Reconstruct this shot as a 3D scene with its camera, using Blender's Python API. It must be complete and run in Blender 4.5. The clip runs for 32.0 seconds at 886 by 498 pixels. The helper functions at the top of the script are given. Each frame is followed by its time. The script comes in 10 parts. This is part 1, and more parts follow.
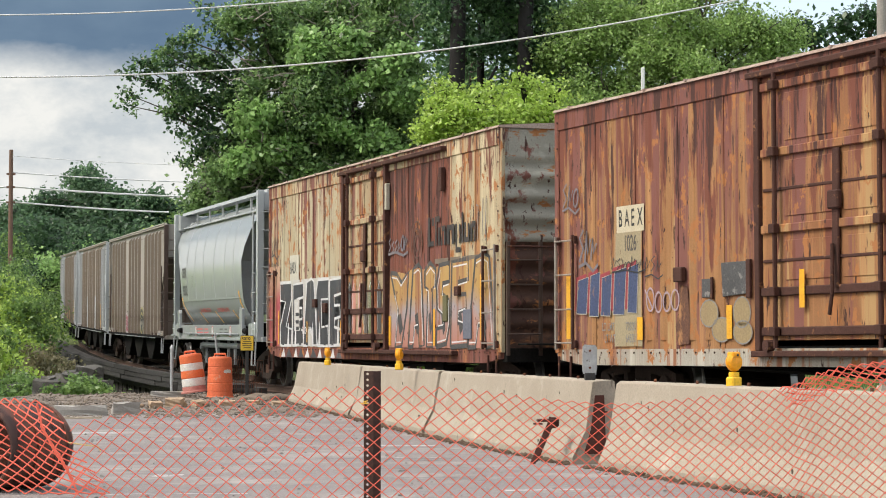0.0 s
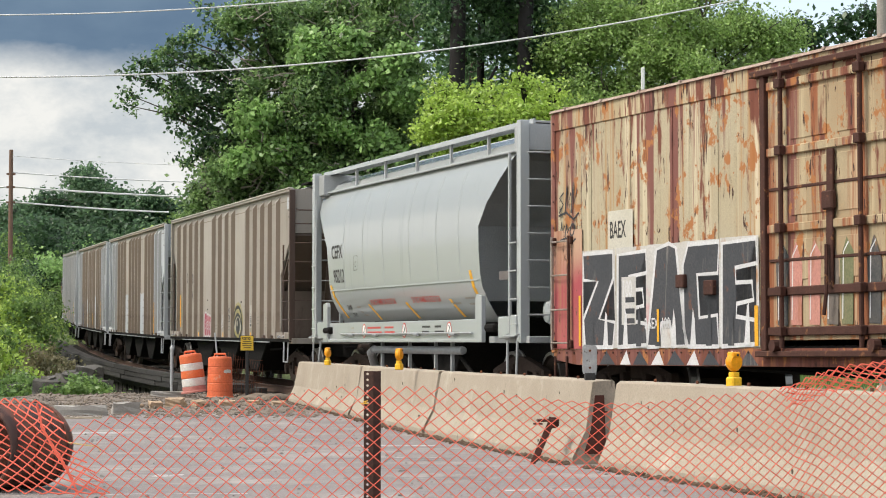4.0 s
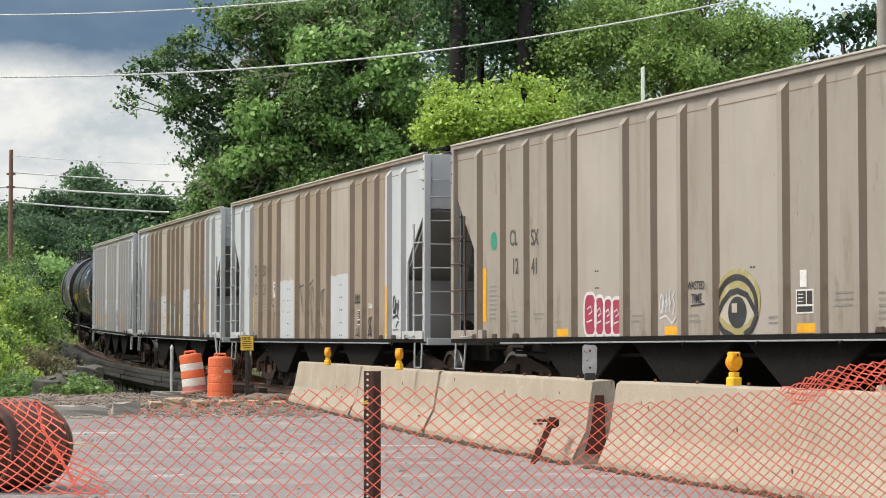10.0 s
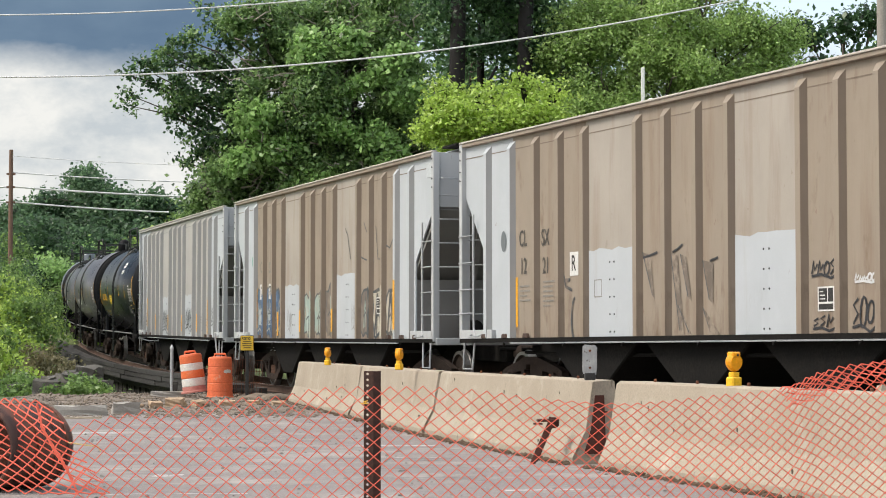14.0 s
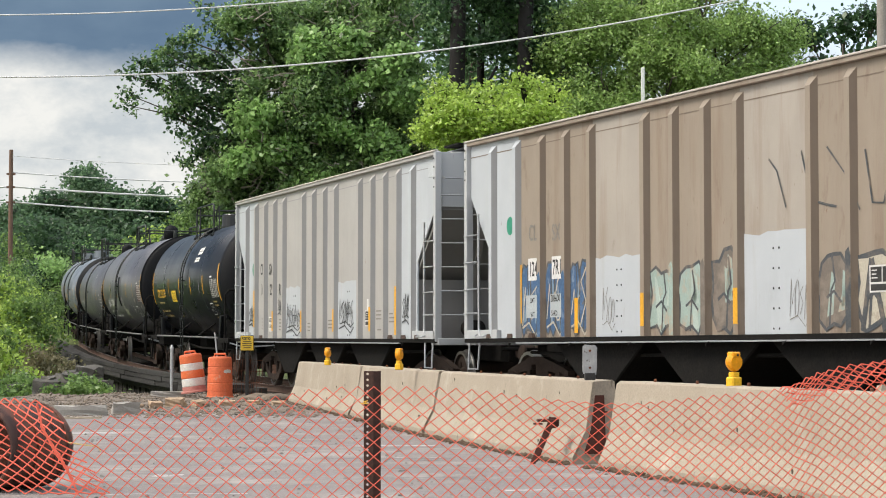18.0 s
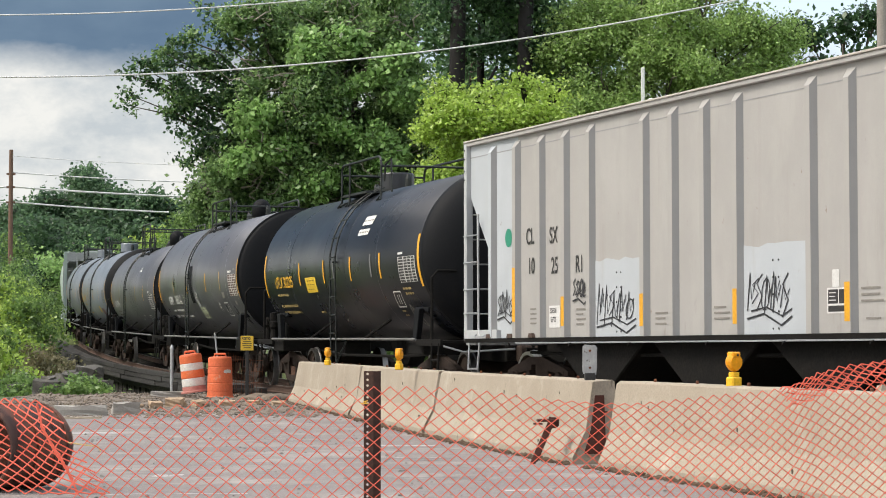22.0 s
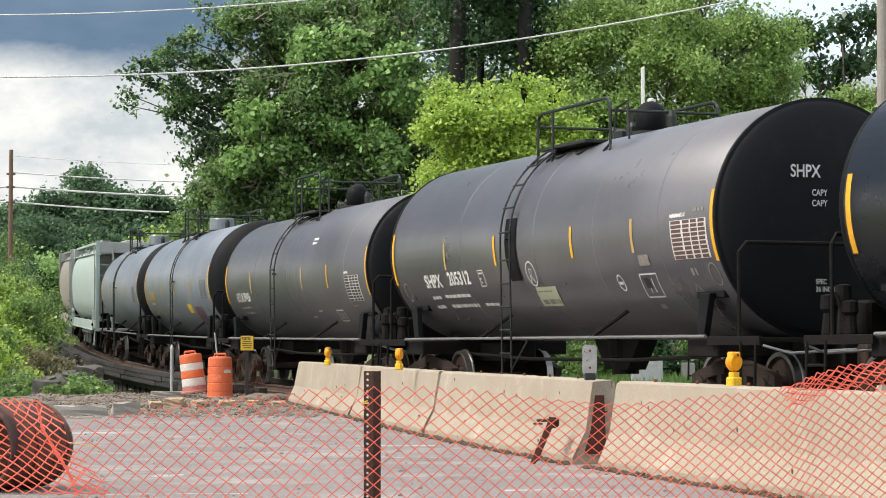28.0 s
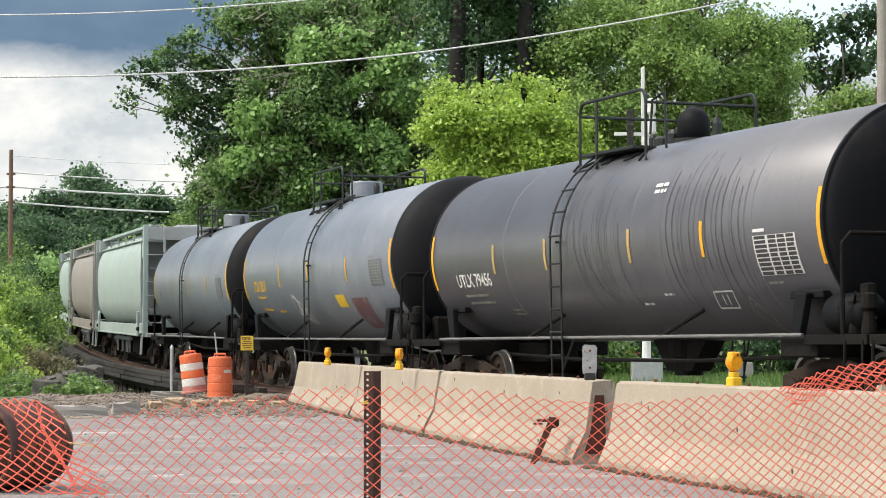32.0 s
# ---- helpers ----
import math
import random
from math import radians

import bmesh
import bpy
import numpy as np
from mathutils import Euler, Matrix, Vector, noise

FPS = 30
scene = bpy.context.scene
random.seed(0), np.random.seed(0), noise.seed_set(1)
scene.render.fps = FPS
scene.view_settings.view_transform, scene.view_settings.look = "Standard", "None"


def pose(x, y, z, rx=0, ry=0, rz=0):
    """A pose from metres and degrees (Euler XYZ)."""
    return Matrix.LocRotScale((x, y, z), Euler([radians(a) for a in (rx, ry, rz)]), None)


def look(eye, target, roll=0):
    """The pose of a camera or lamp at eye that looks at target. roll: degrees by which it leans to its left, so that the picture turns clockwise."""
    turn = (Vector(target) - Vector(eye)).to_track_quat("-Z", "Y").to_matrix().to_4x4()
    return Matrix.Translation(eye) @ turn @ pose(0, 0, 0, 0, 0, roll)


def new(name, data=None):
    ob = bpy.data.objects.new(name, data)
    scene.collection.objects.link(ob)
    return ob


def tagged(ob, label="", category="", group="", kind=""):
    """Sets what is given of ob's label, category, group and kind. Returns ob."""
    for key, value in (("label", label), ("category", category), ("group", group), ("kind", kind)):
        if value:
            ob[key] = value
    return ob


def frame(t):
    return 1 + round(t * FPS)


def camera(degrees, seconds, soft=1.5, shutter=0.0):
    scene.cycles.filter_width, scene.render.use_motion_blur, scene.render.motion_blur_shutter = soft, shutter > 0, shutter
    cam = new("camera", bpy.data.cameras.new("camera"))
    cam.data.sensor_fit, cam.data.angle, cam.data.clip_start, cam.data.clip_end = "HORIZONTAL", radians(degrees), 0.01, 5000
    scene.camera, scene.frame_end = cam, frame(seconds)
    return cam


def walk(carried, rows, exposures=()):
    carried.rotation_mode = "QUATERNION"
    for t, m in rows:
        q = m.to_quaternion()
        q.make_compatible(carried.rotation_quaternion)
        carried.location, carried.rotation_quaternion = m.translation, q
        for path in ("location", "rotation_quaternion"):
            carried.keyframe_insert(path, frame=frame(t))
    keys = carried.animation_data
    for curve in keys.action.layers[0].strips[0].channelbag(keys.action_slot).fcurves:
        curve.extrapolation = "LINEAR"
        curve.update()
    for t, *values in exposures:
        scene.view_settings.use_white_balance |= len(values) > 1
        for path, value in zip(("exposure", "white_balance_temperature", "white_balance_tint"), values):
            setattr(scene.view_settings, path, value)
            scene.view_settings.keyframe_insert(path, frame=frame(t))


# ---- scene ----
# The camera stands still on the road.
EYE = (0.0, 0.0, 1.15)
cam = camera(22.41, 32.0, soft=1.0)
CAM = pose(*EYE, 92.446, 0, 0)
walk(cam, [(0.0, CAM), (32.0, CAM)], exposures=((0.0, 1.0, 6650, 8), (23.5, 1.0, 6650, 8), (26.5, 1.14, 6650, 8), (32.0, 1.16, 6650, 8)))

# ---- light ----
SUN_ELEV, SUN_AZ = 50.0, 258.0  # azimuth clockwise from +y
world = bpy.data.worlds.new("sky")
scene.world = world
world.use_nodes = True
wn = world.node_tree
sky = wn.nodes.new("ShaderNodeTexSky")
sky.sky_type = "NISHITA"
sky.sun_disc = False
sky.sun_elevation, sky.sun_rotation = radians(SUN_ELEV), radians(SUN_AZ)
sky.air_density, sky.dust_density, sky.ozone_density = 1.0, 4.0, 1.0
wn.nodes["Background"].inputs["Strength"].default_value = 0.15
# broken cloud over the whole sky
wco = wn.nodes.new("ShaderNodeTexCoord")
wmap = wn.nodes.new("ShaderNodeMapping")
wmap.inputs["Scale"].default_value = (1.0, 1.0, 2.2)
wnoise = wn.nodes.new("ShaderNodeTexNoise")
wnoise.inputs["Scale"].default_value, wnoise.inputs["Detail"].default_value = 2.6, 6.0
wramp = wn.nodes.new("ShaderNodeMapRange")
wramp.inputs["From Min"].default_value, wramp.inputs["From Max"].default_value = 0.36, 0.60
wmix = wn.nodes.new("ShaderNodeMix")
wmix.data_type = "RGBA"
wn.links.new(wco.outputs["Generated"], wmap.inputs["Vector"])
wn.links.new(wmap.outputs["Vector"], wnoise.inputs["Vector"])
wn.links.new(wnoise.outputs["Fac"], wramp.inputs["Value"])
wn.links.new(wramp.outputs["Result"], wmix.inputs[0])
wn.links.new(sky.outputs["Color"], wmix.inputs[6])
wmix.inputs[7].default_value = (5.0, 5.1, 5.2, 1.0)
wn.links.new(wmix.outputs[2], wn.nodes["Background"].inputs["Color"])
sun_data = bpy.data.lights.new("sun", "SUN")
sun_data.energy, sun_data.angle, sun_data.color = 1.35, radians(18), (1.0, 0.95, 0.87)
sun = new("sun", sun_data)
_az, _el = radians(SUN_AZ), radians(SUN_ELEV)
sun.matrix_world = look((math.sin(_az) * math.cos(_el) * 50, math.cos(_az) * math.cos(_el) * 50, math.sin(_el) * 50), (0, 0, 0))

# ---- materials ----
MATS = {}


def nd(nt, kind, **inputs):
    n = nt.nodes.new(kind)
    for k, v in inputs.items():
        n.inputs[k.replace("_", " ")].default_value = v
    return n


def rgba(c):
    return (c[0], c[1], c[2], 1.0)


def ramp(nt, src, lo, hi):
    """A soft threshold between lo and hi."""
    n = nt.nodes.new("ShaderNodeMapRange")
    n.inputs["From Min"].default_value, n.inputs["From Max"].default_value = lo, hi
    n.clamp = True
    nt.links.new(src, n.inputs["Value"])
    return n.outputs["Result"]


def mixc(nt, fac, a, b):
    n = nt.nodes.new("ShaderNodeMix")
    n.data_type = "RGBA"
    for sock, v in ((n.inputs[0], fac), (n.inputs[6], a), (n.inputs[7], b)):
        if isinstance(v, (int, float)):
            sock.default_value = v
        elif isinstance(v, tuple):
            sock.default_value = rgba(v)
        else:
            nt.links.new(v, sock)
    return n.outputs[2]


def noisy(nt, co, scale, detail=5.0, stretch=(1, 1, 1), rough=0.6, shift=(0, 0, 0)):
    m = nt.nodes.new("ShaderNodeMapping")
    m.inputs["Scale"].default_value, m.inputs["Location"].default_value = stretch, shift
    nt.links.new(co, m.inputs["Vector"])
    n = nd(nt, "ShaderNodeTexNoise", Scale=scale, Detail=detail, Roughness=rough)
    nt.links.new(m.outputs["Vector"], n.inputs["Vector"])
    return n.outputs["Fac"]


def mat(name, c1, c2=None, rough=0.7, metal=0.0, scale=2.0, grain=40.0, bump=0.1, layers=(), spec=0.4, vary=0.0, coords="Object", speck=1.0):
    """A surface in two tones. layers: (colour, scale, stretch, lo, hi) of stains over it; vary: change of lightness from piece to piece; speck: strength of the fine grain."""
    if name in MATS:
        return MATS[name]
    m = MATS[name] = bpy.data.materials.new(name)
    m.use_nodes = True
    nt = m.node_tree
    b = nt.nodes["Principled BSDF"]
    co = nt.nodes.new("ShaderNodeTexCoord").outputs[coords]
    c2 = c2 or tuple(v * 0.72 for v in c1)
    big = noisy(nt, co, scale)
    fine = noisy(nt, co, grain, 3.0)
    col = mixc(nt, ramp(nt, big, 0.3, 0.7), c1, c2)
    col = mixc(nt, ramp(nt, fine, 0.35, 0.75), col, tuple(v * (1 - 0.32 * speck) for v in c1))
    r_in = None
    for i, (c, s, st, lo, hi, *rise) in enumerate(layers):
        src = noisy(nt, co, s, 6.0, st, 0.65, (i * 3.1, i * 1.7, 5.0))
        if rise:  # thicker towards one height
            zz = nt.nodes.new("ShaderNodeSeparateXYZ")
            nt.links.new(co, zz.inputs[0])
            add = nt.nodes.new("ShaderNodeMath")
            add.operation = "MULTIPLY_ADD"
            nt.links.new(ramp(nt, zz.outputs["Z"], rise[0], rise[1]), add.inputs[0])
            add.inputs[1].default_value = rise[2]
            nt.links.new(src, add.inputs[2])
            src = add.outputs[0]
        f = ramp(nt, src, lo, hi)
        col = mixc(nt, f, col, c)
    if vary:
        oi = nt.nodes.new("ShaderNodeObjectInfo").outputs["Random"]
        hsv = nt.nodes.new("ShaderNodeHueSaturation")
        nt.links.new(ramp2(nt, oi, 1 - vary, 1 + vary), hsv.inputs["Value"])
        nt.links.new(col, hsv.inputs["Color"])
        col = hsv.outputs["Color"]
    nt.links.new(col, b.inputs["Base Color"])
    b.inputs["Metallic"].default_value = metal
    b.inputs["Specular IOR Level"].default_value = spec
    rr = nt.nodes.new("ShaderNodeMapRange")
    rr.inputs["To Min"].default_value, rr.inputs["To Max"].default_value = max(0.05, rough - 0.12), min(1, rough + 0.12)
    nt.links.new(big, rr.inputs["Value"])
    nt.links.new(rr.outputs["Result"], b.inputs["Roughness"])
    if bump:
        bn = nt.nodes.new("ShaderNodeBump")
        bn.inputs["Strength"].default_value, bn.inputs["Distance"].default_value = bump, 0.02
        nt.links.new(fine, bn.inputs["Height"])
        nt.links.new(bn.outputs["Normal"], b.inputs["Normal"])
    return m


def ramp2(nt, src, lo, hi):
    n = nt.nodes.new("ShaderNodeMapRange")
    n.inputs["To Min"].default_value, n.inputs["To Max"].default_value = lo, hi
    nt.links.new(src, n.inputs["Value"])
    return n.outputs["Result"]


def leafmat(name, c1, c2, c3):
    """Leaves: three tones by clump, partly translucent."""
    m = MATS[name] = bpy.data.materials.new(name)
    m.use_nodes = True
    nt = m.node_tree
    b = nt.nodes["Principled BSDF"]
    geo = nt.nodes.new("ShaderNodeNewGeometry")
    co = nt.nodes.new("ShaderNodeTexCoord").outputs["Object"]
    c1, c3 = tuple(v * 0.9 for v in c1), tuple(min(0.72, v * 1.15) for v in c3)
    col = mixc(nt, ramp(nt, noisy(nt, co, 0.9, 4.0), 0.38, 0.62), c1, c2)
    col = mixc(nt, ramp(nt, geo.outputs["Random Per Island"], 0.45, 1.0), col, c3)
    col = mixc(nt, ramp(nt, geo.outputs["Random Per Island"], 0.30, 0.0), col, tuple(v * 0.4 for v in c1))
    nt.links.new(col, b.inputs["Base Color"])
    b.inputs["Roughness"].default_value = 0.36
    b.inputs["Specular IOR Level"].default_value = 0.5
    tr = nt.nodes.new("ShaderNodeBsdfTranslucent")
    nt.links.new(mixc(nt, 0.5, col, c3), tr.inputs["Color"])
    mx = nt.nodes.new("ShaderNodeMixShader")
    mx.inputs[0].default_value = 0.5
    nt.links.new(b.outputs[0], mx.inputs[1])
    nt.links.new(tr.outputs[0], mx.inputs[2])
    nt.links.new(mx.outputs[0], nt.nodes["Material Output"].inputs["Surface"])
    return m


# ---- mesh helpers ----
def link(name, bm, material, parent=None, label="", m=None, smooth=False):
    me = bpy.data.meshes.new(name)
    bm.to_mesh(me)
    bm.free()
    for mm in material if isinstance(material, (list, tuple)) else (material,):
        me.materials.append(mm)
    if smooth:
        for p in me.polygons:
            p.use_smooth = True
    ob = new(name, me)
    if parent:
        ob.parent = parent
    if m:
        ob.matrix_basis = m
    if label:
        ob["label"] = label
    return ob


def part(name, bm, material, parent, label="", m=None, smooth=False):
    return link(name, bm, material, parent, label, m, smooth)


def raw(name, verts, faces, material, parent=None, m=None, label="", smooth=False):
    me = bpy.data.meshes.new(name)
    me.from_pydata(verts, [], faces)
    me.materials.append(material)
    if smooth:
        for p in me.polygons:
            p.use_smooth = True
    ob = new(name, me)
    if parent:
        ob.parent = parent
    if m:
        ob.matrix_basis = m
    if label:
        ob["label"] = label
    return ob


def share(name, me, parent, m):
    """One more object on a mesh that exists."""
    ob = new(name, me)
    ob.parent = parent
    ob.matrix_basis = m
    return ob


def empty(name, m, label, category, group="", kind=""):
    e = new(name)
    e.matrix_basis = m
    return tagged(e, label, category, group, kind)


def box(bm, x0, x1, y0, y1, z0, z1, bev=0.0):
    vs = bmesh.ops.create_cube(bm, size=1.0)["verts"]
    for v in vs:
        v.co = Vector((x0 + (v.co.x + 0.5) * (x1 - x0), y0 + (v.co.y + 0.5) * (y1 - y0), z0 + (v.co.z + 0.5) * (z1 - z0)))
    if bev:
        es = list({e for v in vs for e in v.link_edges})
        bmesh.ops.bevel(bm, geom=es, offset=bev, segments=1, affect="EDGES")
    return vs


def bx(x0, x1, y0, y1, z0, z1, bev=0.0):
    bm = bmesh.new()
    box(bm, x0, x1, y0, y1, z0, z1, bev)
    return bm


def tube(bm, pts, r, seg=6, r2=None, cap=True):
    """A round bar along a line of points, tapering from r to r2."""
    pts = [Vector(p) for p in pts]
    r2 = r if r2 is None else r2
    rings = []
    side = None
    for i, p in enumerate(pts):
        d = (pts[min(i + 1, len(pts) - 1)] - pts[max(i - 1, 0)]).normalized()
        if side is None or abs(side.dot(d)) > 0.98:
            side = d.orthogonal().normalized()
        side = (side - d * side.dot(d)).normalized()
        up = d.cross(side)
        rr = r + (r2 - r) * i / max(1, len(pts) - 1)
        rings.append([bm.verts.new(p + (side * math.cos(a) + up * math.sin(a)) * rr) for a in (2 * math.pi * k / seg for k in range(seg))])
    for a, b in zip(rings, rings[1:]):
        for k in range(seg):
            bm.faces.new((a[k], a[(k + 1) % seg], b[(k + 1) % seg], b[k]))
    if cap:
        bm.faces.new(rings[0][::-1])
        bm.faces.new(rings[-1])


def tb(pts, r, seg=6, r2=None):
    bm = bmesh.new()
    tube(bm, pts, r, seg, r2)
    return bm


def prism(bm, poly, axis, a, b):
    """A flat outline pushed from a to b along an axis ('x': outline in y, z; 'y': in x, z; 'z': in x, y)."""
    def at(p, h):
        return {"x": (h, p[0], p[1]), "y": (p[0], h, p[1]), "z": (p[0], p[1], h)}[axis]
    lo, hi = [bm.verts.new(at(p, a)) for p in poly], [bm.verts.new(at(p, b)) for p in poly]
    n = len(poly)
    fs = [bm.faces.new(lo[::-1]), bm.faces.new(hi)]
    fs += [bm.faces.new((lo[i], lo[(i + 1) % n], hi[(i + 1) % n], hi[i])) for i in range(n)]
    bmesh.ops.recalc_face_normals(bm, faces=fs)
    return fs


def pz(poly, axis, a, b, bev=0.0):
    bm = bmesh.new()
    prism(bm, poly, axis, a, b)
    if bev:
        bmesh.ops.bevel(bm, geom=bm.edges[:], offset=bev, segments=1, affect="EDGES")
    return bm


def lathe(bm, profile, axis="z", seg=24, c=(0, 0, 0)):
    """Turned from (radius, height) pairs about an axis through c."""
    rings = []
    for r, h in profile:
        ring = []
        for k in range(seg):
            a = 2 * math.pi * k / seg
            u, w = r * math.cos(a), r * math.sin(a)
            p = {"z": (u, w, h), "x": (h, u, w), "y": (u, h, w)}[axis]
            ring.append(bm.verts.new((p[0] + c[0], p[1] + c[1], p[2] + c[2])))
        rings.append(ring)
    fs = []
    for a, b in zip(rings, rings[1:]):
        for k in range(seg):
            fs.append(bm.faces.new((a[k], a[(k + 1) % seg], b[(k + 1) % seg], b[k])))
    fs.append(bm.faces.new(rings[0][::-1]))
    fs.append(bm.faces.new(rings[-1]))
    bmesh.ops.recalc_face_normals(bm, faces=fs)


def lt(profile, axis="z", seg=24, c=(0, 0, 0)):
    bm = bmesh.new()
    lathe(bm, profile, axis, seg, c)
    return bm


# ---- the track: heading, place and height along its length s, which grows away from the road ----
STEP = 0.25
S_MIN, S_MAX = -70.0, 230.0


def heading(s):
    q = min(s, 110.0)
    return -0.33684 + 0.00385 * q - 4.634e-5 * q ** 2 + 2.554e-7 * q ** 3 + 0.004 * max(0.0, s - 110.0)


def _lay(n, sign):
    x, y, out = 1.30572, 40.0, []
    for i in range(n):
        h = heading(sign * (i + 0.5) * STEP)
        x, y = x + sign * STEP * math.sin(h), y + sign * STEP * math.cos(h)
        out.append((x, y))
    return out


LINE = _lay(int(-S_MIN / STEP), -1)[::-1] + [(1.30572, 40.0)] + _lay(int(S_MAX / STEP), 1)


def on_track(s):
    u = min(max((s - S_MIN) / STEP, 0.0), len(LINE) - 1.001)
    i = int(u)
    f = u - i
    (x0, y0), (x1, y1) = LINE[i], LINE[i + 1]
    q = min(max(s, -40.0), 110.0) / 100
    return Vector((x0 + (x1 - x0) * f, y0 + (y1 - y0) * f, 0.124 + 0.054 * q + 1.894 * q * q))


def beside(s, w, dz=0.0):
    """A point w metres towards the road from the track's middle."""
    p, h = on_track(s), heading(s)
    return Vector((p.x - math.cos(h) * w, p.y + math.sin(h) * w, p.z + dz))


def train_at(t):
    """How far along the track the beige hopper's middle is at t seconds."""
    q = (t - 16) / 16
    return -35.8697 - 70.814 * q + 1.575 * q ** 2 - 1.433 * q ** 3 - 0.915 * q ** 4 + 1.382 * q ** 5


def car_pose(s, half):
    a, b = on_track(s - half), on_track(s + half)
    d = (a - b).normalized()
    n = Vector((0, 0, 1)).cross(d).normalized()
    m = Matrix((d, n, d.cross(n))).transposed().to_4x4()
    m.translation = (a + b) / 2
    return m


CARS = []  # thing, offset behind the beige hopper, half the distance between its trucks
WHEELS = []  # wheelset, its car's offset


# ---- ground, road and distance ----
M_ASPHALT = mat("worn_asphalt", (0.245, 0.215, 0.205), (0.185, 0.165, 0.16), 0.92, scale=0.5, grain=30, bump=0.35,
                layers=(((0.34, 0.31, 0.28), 0.9, (0.8, 1, 1), 0.5, 0.75), ((0.10, 0.095, 0.095), 2.2, (0.7, 1.2, 1), 0.60, 0.72), ((0.115, 0.105, 0.10), 13.0, (0.7, 1, 1), 0.585, 0.68), ((0.42, 0.39, 0.36), 24.0, (0.8, 1, 1), 0.62, 0.70)))
M_GROUND = mat("soil_and_grass", (0.10, 0.14, 0.045), (0.17, 0.19, 0.07), 0.95, scale=0.25, grain=6, bump=0.3,
               layers=(((0.16, 0.13, 0.09), 0.5, (1, 1, 1), 0.55, 0.75),))
M_GRAVEL = mat("grey_gravel", (0.245, 0.20, 0.16), (0.13, 0.108, 0.09), 0.95, scale=1.6, grain=18, bump=0.9,
               layers=(((0.24, 0.19, 0.14), 1.1, (1, 1, 1), 0.55, 0.7), ((0.05, 0.047, 0.042), 6.0, (1, 1, 1), 0.55, 0.66)))
M_PAINT = mat("worn_road_paint", (0.55, 0.53, 0.5), (0.36, 0.34, 0.33), 0.85, scale=3, grain=25, bump=0.2,
              layers=(((0.22, 0.21, 0.21), 5.0, (1, 1, 1), 0.45, 0.6),))
M_CONC = mat("cast_concrete", (0.375, 0.322, 0.252), (0.31, 0.26, 0.20), 0.9, scale=1.1, grain=60, bump=0.15,
             layers=(((0.43, 0.38, 0.31), 2.5, (1, 1, 1), 0.55, 0.75), ((0.24, 0.205, 0.16), 3.0, (3, 3, 0.35), 0.60, 0.76), ((0.16, 0.135, 0.105), 7.0, (2.2, 2.2, 0.5), 0.655, 0.72)))
M_OLDCONC = mat("broken_concrete", (0.34, 0.32, 0.29), (0.22, 0.21, 0.19), 0.95, scale=2, grain=25, bump=0.5, vary=0.25)
M_TIMBER = mat("weathered_timber", (0.05, 0.045, 0.04), (0.026, 0.024, 0.022), 0.9, scale=1.5, grain=30, bump=0.4, vary=0.3,
               layers=(((0.13, 0.12, 0.105), 4.0, (0.4, 4, 4), 0.55, 0.75),))
M_GREYTIMBER = mat("silvered_timber", (0.045, 0.043, 0.041), (0.028, 0.026, 0.025), 0.9, scale=1.2, grain=25, bump=0.5, vary=0.3, layers=(((0.085, 0.08, 0.075), 3.0, (4, 0.5, 4), 0.58, 0.72), ((0.025, 0.022, 0.02), 5.0, (3, 3, 0.6), 0.55, 0.65)))
M_RUST = mat("rusted_steel", (0.17, 0.065, 0.035), (0.10, 0.04, 0.025), 0.85, 0.2, scale=4, grain=60, bump=0.3,
             layers=(((0.30, 0.12, 0.05), 8.0, (1, 1, 1), 0.55, 0.7),))
M_RUSTDARK = mat("dark_red_rust", (0.10, 0.03, 0.02), (0.055, 0.022, 0.016), 0.85, 0.1, scale=6, grain=60, bump=0.3)
M_GALV = mat("galvanised_steel", (0.50, 0.51, 0.52), (0.38, 0.39, 0.40), 0.5, 0.6, scale=8, grain=50, bump=0.05)
M_RAIL = mat("rail_steel", (0.16, 0.10, 0.075), (0.10, 0.065, 0.05), 0.7, 0.4, scale=3, grain=40, bump=0.1)
M_RAILTOP = mat("polished_rail_head", (0.5, 0.5, 0.5), None, 0.3, 0.9, scale=3, bump=0)
M_ORANGE = mat("faded_orange_plastic", (0.72, 0.15, 0.05), (0.60, 0.13, 0.06), 0.6, scale=3, grain=30, bump=0.05,
               layers=(((0.55, 0.30, 0.20), 5, (1, 1, 1), 0.62, 0.75),))
M_ORANGESHEET = mat("orange_reflective_sheet", (0.74, 0.155, 0.045), (0.62, 0.14, 0.06), 0.5, scale=3, bump=0, layers=(((0.50, 0.27, 0.19), 5, (1, 1, 1), 0.6, 0.75),))
M_WHITESHEET = mat("white_reflective_sheet", (0.72, 0.70, 0.66), (0.55, 0.53, 0.48), 0.45, scale=5, bump=0,
                   layers=(((0.45, 0.38, 0.30), 8, (1, 1, 1), 0.58, 0.7),))
M_NET = mat("orange_safety_net", (0.80, 0.145, 0.085), (0.64, 0.105, 0.068), 0.55, scale=4, grain=20, bump=0)
M_AMBER = mat("amber_plastic", (0.85, 0.36, 0.01), (0.80, 0.30, 0.01), 0.3, scale=3, bump=0)
M_YELLOW = mat("yellow_plastic", (0.85, 0.50, 0.02), (0.75, 0.42, 0.02), 0.45, scale=3, bump=0)
M_BLACK = mat("black_paint", (0.02, 0.02, 0.02), (0.035, 0.033, 0.03), 0.6, scale=4, bump=0.05)
